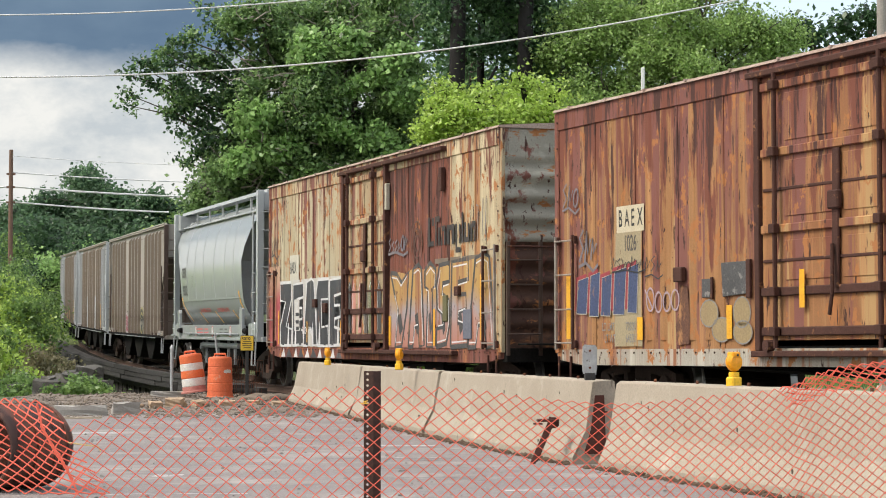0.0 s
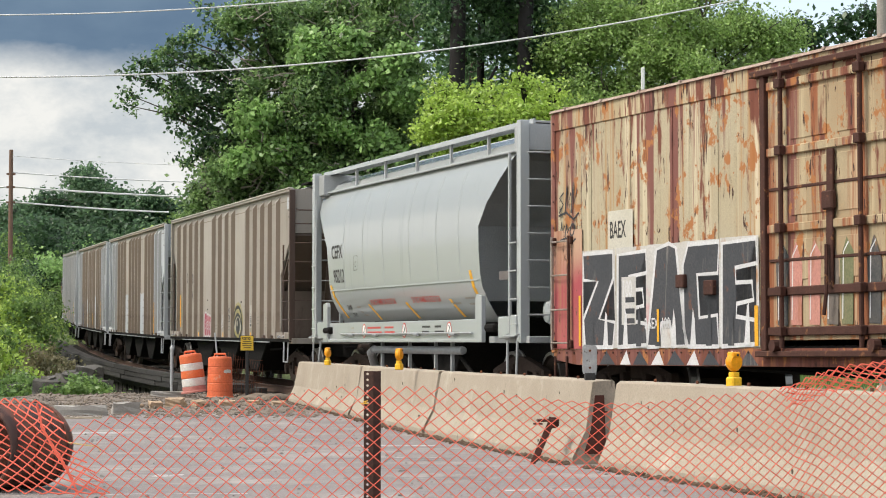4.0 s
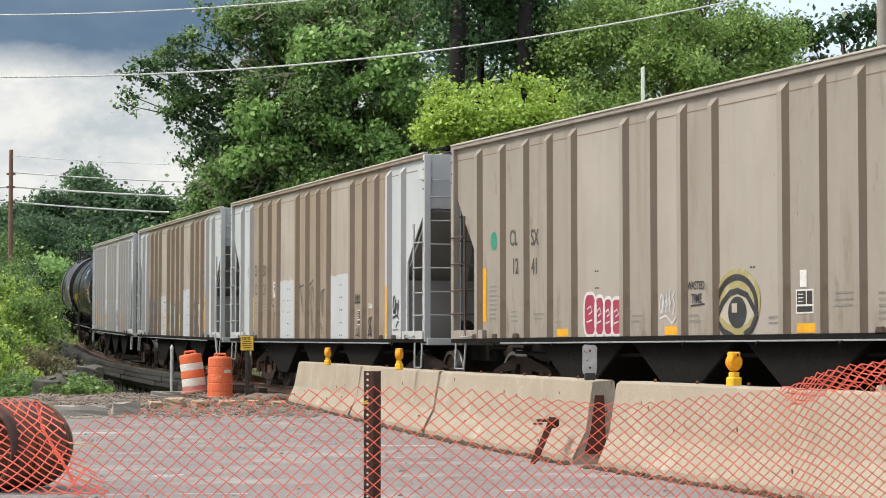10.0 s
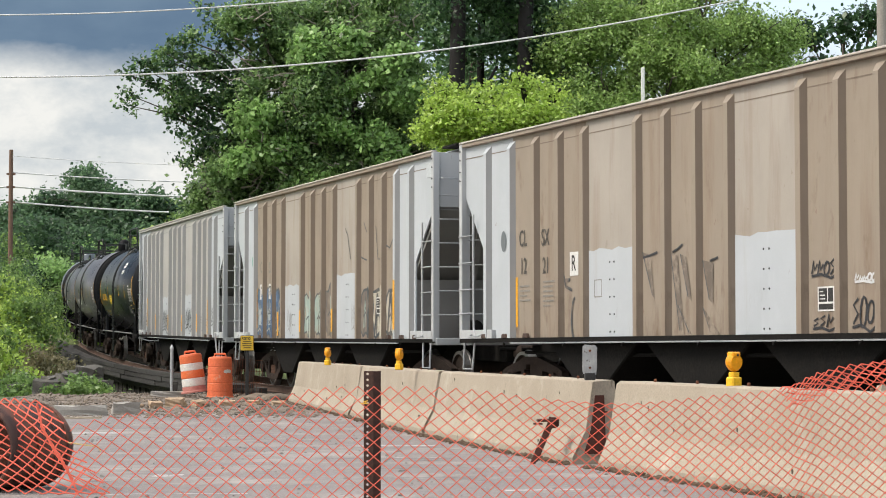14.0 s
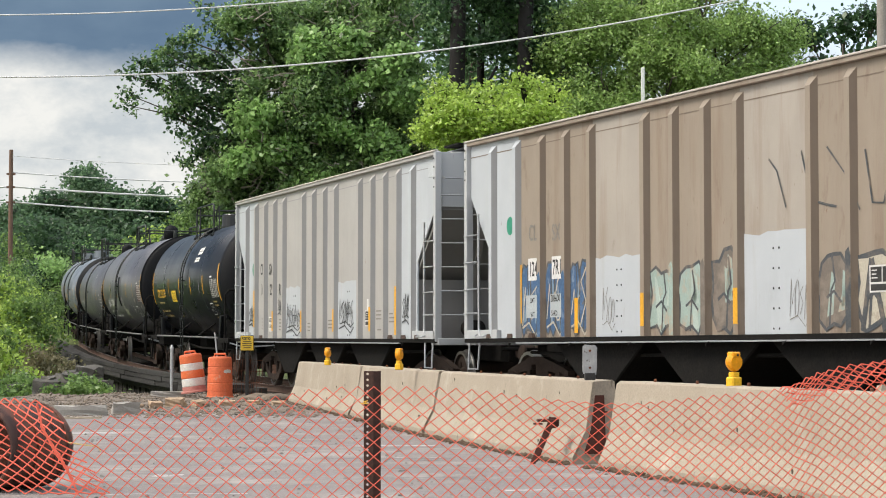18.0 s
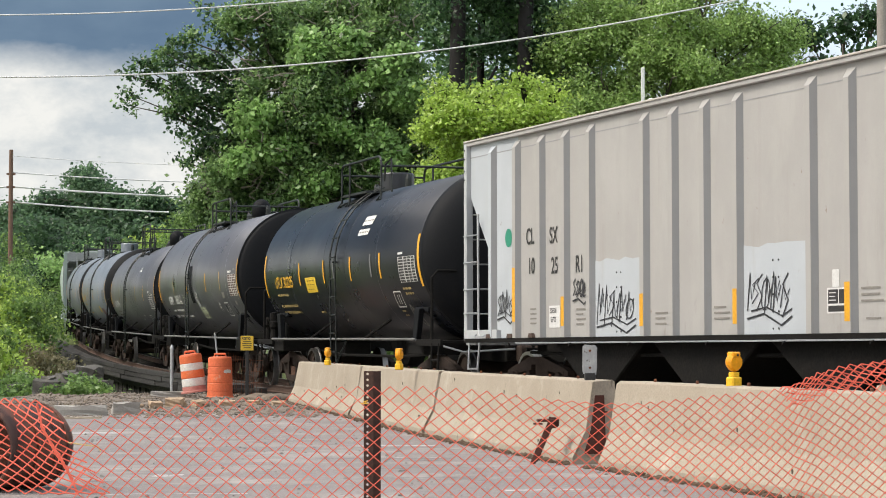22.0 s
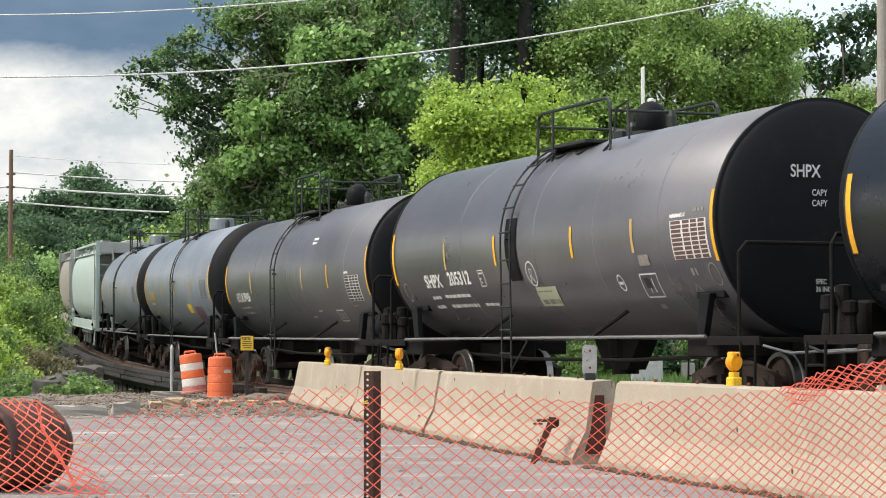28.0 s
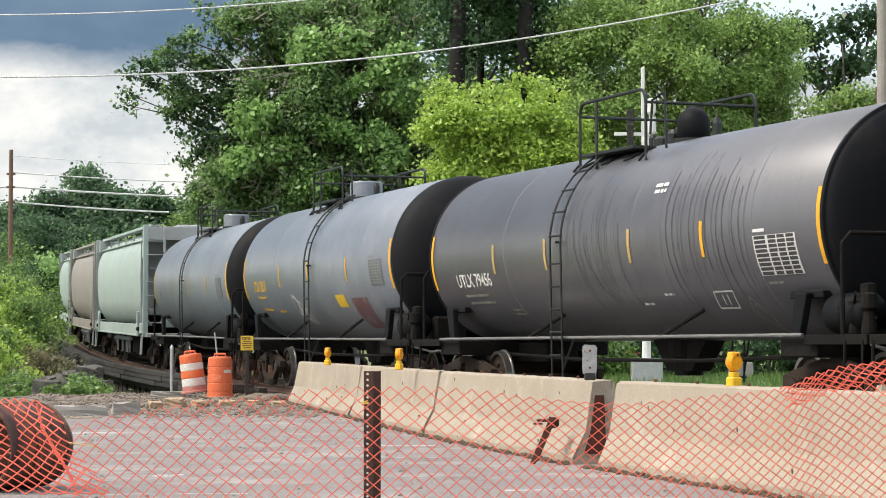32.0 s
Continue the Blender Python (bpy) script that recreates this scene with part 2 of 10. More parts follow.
M_DRUM = mat("brown_clay_pipe", (0.17, 0.066, 0.038), (0.075, 0.030, 0.022), 0.65, scale=2.5, grain=25, bump=0.2,
             layers=(((0.045, 0.02, 0.016), 2.2, (1.6, 1, 0.8), 0.50, 0.58), ((0.34, 0.17, 0.095), 4, (1, 1, 1), 0.6, 0.75)))
M_BARK = mat("tree_bark", (0.12, 0.10, 0.08), (0.07, 0.06, 0.05), 0.95, scale=3, grain=20, bump=0.5)
# one near-black bark for the tall trunks and the young tree
M_DARKBARK = mat("near_black_bark", (0.014, 0.012, 0.011), (0.009, 0.008, 0.007), 0.95, scale=3, grain=20, bump=0.5)
M_TWIG = mat("pale_dry_twigs", (0.34, 0.30, 0.25), (0.22, 0.19, 0.16), 0.9, scale=3, grain=20, bump=0.2)
M_POLE = mat("utility_pole_wood", (0.20, 0.12, 0.085), (0.13, 0.08, 0.06), 0.9, scale=2, grain=20, bump=0.3)
M_GREYPOLE = mat("weathered_grey_pole", (0.33, 0.30, 0.27), (0.25, 0.22, 0.2), 0.85, scale=2, grain=25, bump=0.2)
M_WIRE = mat("bare_aluminium_wire", (0.72, 0.72, 0.72), (0.62, 0.62, 0.62), 0.4, 0.3, scale=2, bump=0)
M_WHITE = mat("white_paint", (0.78, 0.78, 0.76), (0.66, 0.66, 0.64), 0.5, scale=3, bump=0.03)
M_SIGNYELLOW = mat("yellow_sign", (0.75, 0.5, 0.03), (0.6, 0.4, 0.05), 0.5, scale=5, bump=0)
M_RED = mat("red_car_paint", (0.45, 0.02, 0.02), (0.38, 0.02, 0.02), 0.25, scale=2, bump=0)
M_GLASS = mat("dark_window_glass", (0.02, 0.025, 0.03), None, 0.08, scale=2, bump=0)

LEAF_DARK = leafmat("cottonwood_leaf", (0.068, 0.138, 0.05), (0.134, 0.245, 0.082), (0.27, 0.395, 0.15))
# paler copy: sunlight on outer lobes, put into the leaf colour
LEAF_LIT = leafmat("sunlit_cottonwood_leaf", (0.17, 0.30, 0.09), (0.25, 0.41, 0.125), (0.355, 0.53, 0.20))
# darker copy: shade and backlight, put into the leaf colour
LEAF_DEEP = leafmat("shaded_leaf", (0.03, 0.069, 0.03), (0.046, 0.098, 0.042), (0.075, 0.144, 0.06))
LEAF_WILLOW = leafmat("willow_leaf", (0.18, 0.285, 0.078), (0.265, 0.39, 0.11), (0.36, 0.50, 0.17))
# middle copy: half shade, put into the leaf colour
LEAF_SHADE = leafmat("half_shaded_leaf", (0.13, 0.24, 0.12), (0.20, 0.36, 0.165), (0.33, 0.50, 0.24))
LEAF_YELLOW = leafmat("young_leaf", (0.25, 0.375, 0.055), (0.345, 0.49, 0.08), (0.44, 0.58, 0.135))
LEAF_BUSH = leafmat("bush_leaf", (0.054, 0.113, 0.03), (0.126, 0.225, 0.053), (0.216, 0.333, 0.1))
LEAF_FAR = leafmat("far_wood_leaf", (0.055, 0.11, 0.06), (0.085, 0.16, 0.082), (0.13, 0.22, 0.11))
LEAF_DRY = leafmat("dry_grass", (0.14, 0.15, 0.065), (0.19, 0.17, 0.091), (0.25, 0.22, 0.13))


def steps(lo, a, b, hi, fine, grow):
    """Sample lines: fine between a and b, widening outside."""
    out = [a + i * fine for i in range(int((b - a) / fine) + 1)]
    d, v = fine, out[-1]
    while v < hi:
        d *= grow
        v = min(hi, v + d)
        out.append(v)
    d, v = fine, out[0]
    while v > lo:
        d *= grow
        v = max(lo, v - d)
        out.insert(0, v)
    return out


def smooth(a, b, v):
    t = min(1.0, max(0.0, (v - a) / (b - a)))
    return t * t * (3 - 2 * t)


TRACK_POINTS = [(s, on_track(s)) for s in range(-60, 225, 2)]


def land(x, y):
    """Height of the land: level road, an embankment under the track, a creek under the bridge, hills behind."""
    s, p = min(TRACK_POINTS, key=lambda q: (q[1].x - x) ** 2 + (q[1].y - y) ** 2)
    d = math.hypot(p.x - x, p.y - y)
    bank = (p.z - 0.62) * (1 - smooth(2.4, 6.0, d))
    z = bank if s > -30 else 0.0
    creek = (1 - smooth(4.2, 7.5, d)) * smooth(13, 17, s) * (1 - smooth(72, 80, s))
    z = z * (1 - creek) - 3.0 * creek * (1 - smooth(30, 45, d))
    z += 7.0 * smooth(115, 210, y) * (1 - smooth(-30, 0, x)) + 2.0 * smooth(150, 300, y)
    z += 0.9 * smooth(46, 70, y) * smooth(-8, -14, x) * (1 - creek)
    far = smooth(8, 30, abs(x)) + smooth(60, 90, y)
    return z - 0.02 + 0.12 * min(1, far) * noise.noise((x * 0.15, y * 0.15, 0))


def sheet(name, xs, ys, f, material, label):
    verts = [(x, y, f(x, y)) for y in ys for x in xs]
    n = len(xs)
    faces = [(j * n + i, j * n + i + 1, (j + 1) * n + i + 1, (j + 1) * n + i) for j in range(len(ys) - 1) for i in range(n - 1)]
    return tagged(raw(name, verts, faces, material, smooth=True), label, "ground", kind="structure")


sheet("ground", steps(-900, -24, 16, 900, 1.0, 1.25), steps(-60, 30, 112, 1600, 1.0, 1.22), land, M_GROUND, "grassy land with soil and low hills")

road = tagged(raw("road", [(-30, -40, 0.004), (30, -40, 0.004), (16, 12, 0.004), (3.6, 24.0, 0.004), (-1.6, 46.0, 0.004), (-3.6, 44.5, 0.004), (-5.2, 38.5, 0.004), (-7.0, 34.0, 0.004), (-30, 33.0, 0.004)],
                  [tuple(range(9))], M_ASPHALT), "worn grey asphalt road closed for works", "road", kind="structure")
rng = random.Random(5)
for x, y, w, l, a in ((-0.55, 25.4, 0.95, 0.28, 3), (0.78, 17.7, 0.62, 0.16, 14), (-2.4, 19.6, 0.25, 0.35, 0), (-2.3, 17.2, 1.6, 0.10, 4), (-0.35, 22.8, 0.7, 0.14, -4), (-4.6, 29.0, 0.9, 0.5, 6)):
    bm = bmesh.new()
    n = 14
    top = [bm.verts.new((-w / 2 + w * i / n, l / 2 + rng.uniform(-0.05, 0.02), 0)) for i in range(n + 1)]
    bot = [bm.verts.new((-w / 2 + w * i / n, -l / 2 + rng.uniform(-0.02, 0.05), 0)) for i in range(n + 1)]
    for i in range(n):
        bm.faces.new((bot[i], bot[i + 1], top[i + 1], top[i]))
    part("road_marking", bm, M_PAINT, road, "worn white road paint", pose(x, y, 0.006, 0, 0, a))
for pts in (((-1.3, 22.4), (-0.6, 22.6), (0.1, 22.5)), ((-0.9, 20.6), (-0.2, 20.8), (0.45, 20.75)), ((-3.2, 27.5), (-2.6, 27.7)), ((-0.7, 19.2), (0.0, 19.3), (0.3, 19.2))):
    bm = bmesh.new()
    for (x0, y0), (x1, y1) in zip(pts, pts[1:]):
        for k in range(4):
            u, v = k / 4, (k + 1) / 4
            w0, w1 = rng.uniform(0.01, 0.035), rng.uniform(0.01, 0.035)
            bm.faces.new([bm.verts.new(c) for c in ((x0 + (x1 - x0) * u, y0 + (y1 - y0) * u - w0, 0.008), (x0 + (x1 - x0) * v, y0 + (y1 - y0) * v - w1, 0.008),
                                                      (x0 + (x1 - x0) * v, y0 + (y1 - y0) * v + w1, 0.008), (x0 + (x1 - x0) * u, y0 + (y1 - y0) * u + w0, 0.008))])
    part("crack", bm, M_BLACK, road, "dark crack in the asphalt")


# loose stones, in small batches joined at the end
def stones(name, n, place, rmin, rmax, material, label, seed):
    rr = random.Random(seed)
    ico = bmesh.new()
    bmesh.ops.create_icosphere(ico, subdivisions=1, radius=1.0)
    base = np.array([v.co[:] for v in ico.verts])
    tri = np.array([[v.index for v in f.verts] for f in ico.faces])
    ico.free()
    g = np.random.default_rng(seed)
    verts, faces = [], []
    for i in range(n):
        x, y, z = place(rr)
        r = rmin + (rmax - rmin) * rr.random() ** 2
        q = base * g.uniform(0.75, 1.25, (len(base), 1)) * (r * g.uniform(0.6, 1.3, 3)) * np.array([1, 1, 0.7])
        verts.append(q + np.array([x, y, z + r * 0.25]))
        faces.append(tri + i * len(base))
    return tagged(raw(name, np.concatenate(verts).tolist(), np.concatenate(faces).tolist(), material), label, "stones", kind="stuff")


def heap(x, y):
    """Gravel heaped along the end of the road."""
    m = smooth(33.5, 38.5, y + 0.35 * (x + 5)) * (1 - smooth(50, 53, y)) * smooth(-10.5, -8.5, x) * (1 - smooth(-3.4, -1.6, x + 0.2 * (y - 42)))
    return -0.12 - 3.0 * smooth(50.2, 53, y) + m * (0.13 + 0.10 * noise.noise((x * 0.8, y * 0.5, 3)) + 0.05 * noise.noise((x * 2.3, y * 1.4, 9)) + 0.05 * smooth(40, 50, y) * smooth(-5.5, -8, x))


sheet("gravel_bank", steps(-17, -16.9, -0.6, -0.5, 0.3, 2), steps(32, 32.1, 53.2, 53.3, 0.35, 2), heap, M_GRAVEL, "heap of grey gravel at the road's end")


def on_heap(rr):
    x, y = rr.uniform(-9, -2), rr.uniform(35, 52)
    return x, y, max(0.0, heap(x, y))


stones("loose_gravel", 7500, on_heap, 0.008, 0.042, M_GRAVEL, "loose grey stones on the gravel bank", 1)
stones("scattered_grit", 700, lambda rr: (rr.uniform(-5, 2.2), rr.uniform(16, 36), 0.004), 0.006, 0.022, M_OLDCONC, "small grit on the asphalt", 2)


def block(name, x, y, z, w, d, h, a, material, label, category, seed, tilt=0):
    bm = bx(-w / 2, w / 2, -d / 2, d / 2, 0, h)
    rr = random.Random(seed)
    bmesh.ops.subdivide_edges(bm, edges=bm.edges[:], cuts=2, use_grid_fill=True)
    for v in bm.verts:
        v.co += Vector((rr.uniform(-1, 1), rr.uniform(-1, 1), rr.uniform(-1, 0.4))) * 0.13 * min(w, d, h)
    return tagged(link(name, bm, material, None, "", pose(x, y, z, tilt, 0, a)), label, category)


M_DARKSTONE = mat("dark_old_stone", (0.105, 0.097, 0.085), (0.05, 0.047, 0.042), 0.95, scale=3, grain=25, bump=0.8, vary=0.3, layers=(((0.17, 0.16, 0.14), 5, (1, 1, 1), 0.58, 0.7),))
M_DIRT = mat("brown_dirt", (0.20, 0.155, 0.115), (0.11, 0.088, 0.068), 0.95, scale=3, grain=14, bump=0.9, layers=(((0.055, 0.05, 0.045), 9, (1, 1, 1), 0.56, 0.66),))
M_TAN = mat("tan_rubble", (0.46, 0.33, 0.22), (0.36, 0.26, 0.18), 0.95, scale=4, grain=30, bump=0.3)
block("kerb_stone", -5.85, 36.2, 0.0, 0.85, 0.22, 0.17, 8, M_OLDCONC, "broken grey concrete kerb beside the gravel", "kerb", 11)
block("kerb_stone", -5.22, 36.9, 0.0, 0.42, 0.25, 0.20, 14, M_OLDCONC, "short broken grey concrete kerb piece", "kerb", 12)
block("board", -5.75, 34.6, 0.004, 0.95, 0.10, 0.03, 6, mat("pale_board", (0.5, 0.42, 0.32), None, 0.9), "pale wooden board lying on asphalt", "board", 14)
for i, (x, y, w, h, a) in enumerate(((-4.95, 38.6, 0.22, 0.12, 20), (-4.7, 39.4, 0.30, 0.16, -15), (-4.35, 40.0, 0.24, 0.13, 40), (-5.3, 39.0, 0.16, 0.09, 70), (-4.0, 41.5, 0.3, 0.1, 10), (-3.6, 42.6, 0.22, 0.1, -30), (-3.1, 42.2, 0.25, 0.09, 15))):
    block("rubble_piece", x, y, max(0, heap(x, y)) - 0.01, w, w * 0.7, h, a, M_TAN, "tan broken rubble on the gravel bank", "rubble", 20 + i, 8)
for i, (x, y, z, w, d, h, a) in enumerate(((-8.95, 50.6, -0.05, 0.62, 0.5, 0.52, 6), (-9.7, 51.5, -0.05, 0.6, 0.5, 0.38, -8), (-8.75, 53.0, -0.05, 0.7, 0.6, 0.66, 22), (-8.55, 54.2, -0.05, 0.65, 0.6, 0.84, 5), (-8.9, 54.8, -0.05, 0.6, 0.6, 0.72, -20), (-8.5, 52.0, -0.05, 0.5, 0.5, 0.42, 30), (-8.15, 53.4, -0.1, 0.6, 0.5, 0.5, 12), (-8.35, 51.0, -0.05, 0.35, 0.3, 0.22, 40), (-7.9, 52.2, -0.1, 0.45, 0.4, 0.28, -15), (-9.35, 53.6, 0.0, 0.5, 0.5, 0.5, 33))):
    block("abutment_stone", x, y, z, w * 0.9, d, h * 0.8, a, M_DARKSTONE, "weathered grey stone block by the bridge", "stone", 40 + i, 4)
block("concrete_slab", -5.95, 48.6, 0.0, 0.75, 0.6, 0.14, 6, M_OLDCONC, "flat grey concrete slab on the gravel edge", "slab", 55)
for i, (x, y, w) in enumerate(((-3.75, 46.3, 0.8), (-3.4, 45.8, 0.6))):
    rr = random.Random(300 + i)
    bm = bmesh.new()
    bmesh.ops.create_icosphere(bm, subdivisions=3, radius=1.0)
    for v in bm.verts:
        k = 1 + 0.35 * noise.noise(v.co * 2.2 + Vector((i * 5, 0, 0)))
        v.co = Vector((v.co.x * w * 0.6 * k, v.co.y * 0.4 * k, v.co.z * 0.12 * k))
    tagged(link("dirt_mound", bm, M_DIRT, None, "", pose(x, y, 0.02, 0, 0, rr.uniform(-20, 20)), smooth=True), "low mound of brown dirt and gravel", "mound")

bm = bmesh.new()
bmesh.ops.create_icosphere(bm, subdivisions=4, radius=1.0)
for v in bm.verts:
    k = 1 + 0.16 * noise.noise(v.co * 2.6) + 0.07 * noise.noise(v.co * 7.0)
    v.co = Vector((v.co.x * 1.7 * k, v.co.y * 1.1 * k, v.co.z * 0.80 * k))
tagged(link("dirt_mound", bm, mat("tan_soil", (0.25, 0.16, 0.11), (0.15, 0.095, 0.068), 0.95, scale=3, grain=14, bump=0.9, layers=(((0.38, 0.28, 0.21), 6, (1, 1, 1), 0.58, 0.68),)), None, "", pose(5.0, 21.0, -0.02)), "heap of brown soil behind the concrete barrier", "mound")
block("timber_offcut", 4.35, 20.3, 0.72, 0.85, 0.12, 0.07, 12, mat("pale_board", (0.5, 0.42, 0.32), None, 0.9), "pale timber offcut lying on the soil heap", "timber", 88, 0)

# ---- track and timber bridge ----
track = empty("track", pose(0, 0, 0), "curved railway track with rusty rails on timber ties", "railway track", kind="structure")
for side in (-0.76, 0.76):
    bm = bmesh.new()
    prof = ((-0.07, -0.17), (0.07, -0.17), (0.07, -0.155), (0.012, -0.14), (0.012, -0.045), (0.036, -0.035), (0.036, 0.0), (-0.036, 0.0), (-0.036, -0.035), (-0.012, -0.045), (-0.012, -0.14), (-0.07, -0.155))
    prev = None
    for i in range(0, 271):
        s = -60 + i * 1.0
        ring = [bm.verts.new(beside(s, side + a, b - 0.0)) for a, b in prof]
        if prev:
            for k in range(len(prof)):
                f = bm.faces.new((prev[k], prev[(k + 1) % 12], ring[(k + 1) % 12], ring[k]))
                f.material_index = 1 if k == 6 else 0
        prev = ring
    bmesh.ops.recalc_face_normals(bm, faces=bm.faces[:])
    part("rail", bm, [M_RAIL, M_RAILTOP], track)
tie_me = None
for i in range(240):
    s = -14 + i * 0.52
    h = heading(s)
    m = Matrix.Translation(beside(s, 0.0, -0.175)) @ pose(0, 0, 0, 0, 0, -math.degrees(h))
    if tie_me is None:
        tie_me = part("tie", bx(-1.3, 1.3, -0.11, 0.11, -0.2, 0.0, 0.012), M_TIMBER, track, "", m).data
    else:
        t = share("tie", tie_me, track, m)
        if 13 < s < 80:
            t.scale.x = 1.28
bed = bmesh.new()
prev = None
for i in range(0, 140):
    s = -60 + i * 0.68
    if s > 14.5:
        break
    ring = [bed.verts.new(beside(s, w, dz)) for w, dz in ((4.2, -0.75), (2.0, -0.24), (0, -0.2), (-2.0, -0.24), (-4.2, -0.75))]
    if prev:
        for k in range(4):
            bed.faces.new((prev[k], prev[k + 1], ring[k + 1], ring[k]))
    prev = ring
bmesh.ops.recalc_face_normals(bed, faces=bed.faces[:])
tagged(link("ballast", bed, mat("track_ballast", (0.085, 0.074, 0.064), (0.05, 0.044, 0.038), 0.95, scale=2, grain=15, bump=0.9)), "grey stone ballast under the track", "ballast", kind="structure")

bridge = empty("bridge", pose(*on_track(50)), "old timber trestle bridge carrying the railway", "bridge", kind="structure")
_b0 = on_track(50)


def along(name, s0, s1, w0, w1, z0, z1, material, step=2.0):
    bm = bmesh.new()
    n = max(1, round((s1 - s0) / step))
    prev = None
    for i in range(n + 1):
        s = s0 + (s1 - s0) * i / n
        ring = [bm.verts.new(beside(s, w, z) - _b0) for w, z in ((w0, z0), (w1, z0), (w1, z1), (w0, z1))]
        if prev:
            for k in range(4):
                bm.faces.new((prev[k], prev[(k + 1) % 4], ring[(k + 1) % 4], ring[k]))
        else:
            bm.faces.new(ring)
        prev = ring
    bm.faces.new(prev)
    bmesh.ops.recalc_face_normals(bm, faces=bm.faces[:])
    return part(name, bm, material, bridge)


for w in (-1.0, 0.0, 1.0, 1.75):
    along("stringer", 14, 80, w - 0.16, w + 0.16, -0.85, -0.385, M_TIMBER)
along("guard_timber", 13, 80.5, 1.42, 1.62, -0.17, -0.02, M_TIMBER)
along("walkway_plank", 13, 81, 1.75, 2.25, -0.02, 0.06, M_TIMBER)
along("lower_beam", 13, 81, 2.10, 2.22, -0.40, -0.20, M_TIMBER)
for row, (z0, z1, w) in enumerate(((0.06, 0.19, 2.36), (-0.08, 0.05, 2.345), (-0.23, -0.09, 2.33))):
    edge_me = None
    for j in range(17):
        s = 15.0 + row * 1.3 + j * 4.02
        h = heading(s)
        m = Matrix.Translation(beside(s, w + 0.012 * math.sin(j * 3.1 + row), 0.006 * math.sin(j * 1.7)) - _b0) @ pose(0, 0, 0, 0, 0, 90 - math.degrees(h)) @ pose(0, 0, 0, 0, -math.degrees(math.atan((on_track(s + 1).z - on_track(s - 1).z) / 2)), 0)
        edge_me = edge_me or part("edge_plank", bx(-2.0, 2.0, -0.06, 0.06, z0, z1, 0.006), M_GREYTIMBER, bridge, "", m).data
        if j:
            share("edge_plank", edge_me, bridge, m)
post_me = None
for j in range(11):
    s = 15 + j * 6
    for w in (-1.4, -0.5, 0.5, 1.4):
        m = Matrix.Translation(beside(s, w, -4.2) - _b0)
        post_me = post_me or part("pile", lt(((0.17, 0), (0.16, 3.36)), "z", 10), M_TIMBER, bridge, "", m).data
        if w != -1.4 or j:
            share("pile", post_me, bridge, m)
    h = heading(s)
    part("pile_cap", bx(-1.9, 1.9, -0.16, 0.16, -1.2, -0.855, 0.02), M_TIMBER, bridge, "", Matrix.Translation(beside(s, 0, 0) - _b0) @ pose(0, 0, 0, 0, 0, -math.degrees(h)))
plank_me = None
for j in range(84):
    s = 14.2 + j * 0.42
    h = heading(s)
    m = Matrix.Translation(beside(s, 2.06 + 0.02 * math.sin(j * 2.3), -2.62) - _b0) @ pose(0, 0, 0, 0, 0, 90 - math.degrees(h))
    plank_me = plank_me or part("bulkhead_plank", bx(-0.195, 0.195, -0.04, 0.04, 0, 2.3, 0.01), M_TIMBER, bridge, "", m).data
    if j:
        share("bulkhead_plank", plank_me, bridge, m)

M_SCRAPE = mat("rust_brown_scrape", (0.13, 0.10, 0.075), (0.08, 0.065, 0.05), 0.9, scale=8)
# ---- road barriers ----
RUNS = [((3.04, 15.1), (1.40, 20.95)), ((1.25, 21.4), (-0.25, 28.45)), ((-0.25, 28.45), (-1.5, 35.7)), ((-1.5, 35.7), (-3.1, 44.8))]
HALF = [(-0.305, 0), (0.305, 0), (0.305, 0.075), (0.18, 0.33), (0.105, 0.79), (0.085, 0.81), (-0.085, 0.81), (-0.105, 0.79), (-0.18, 0.33), (-0.305, 0.075)]


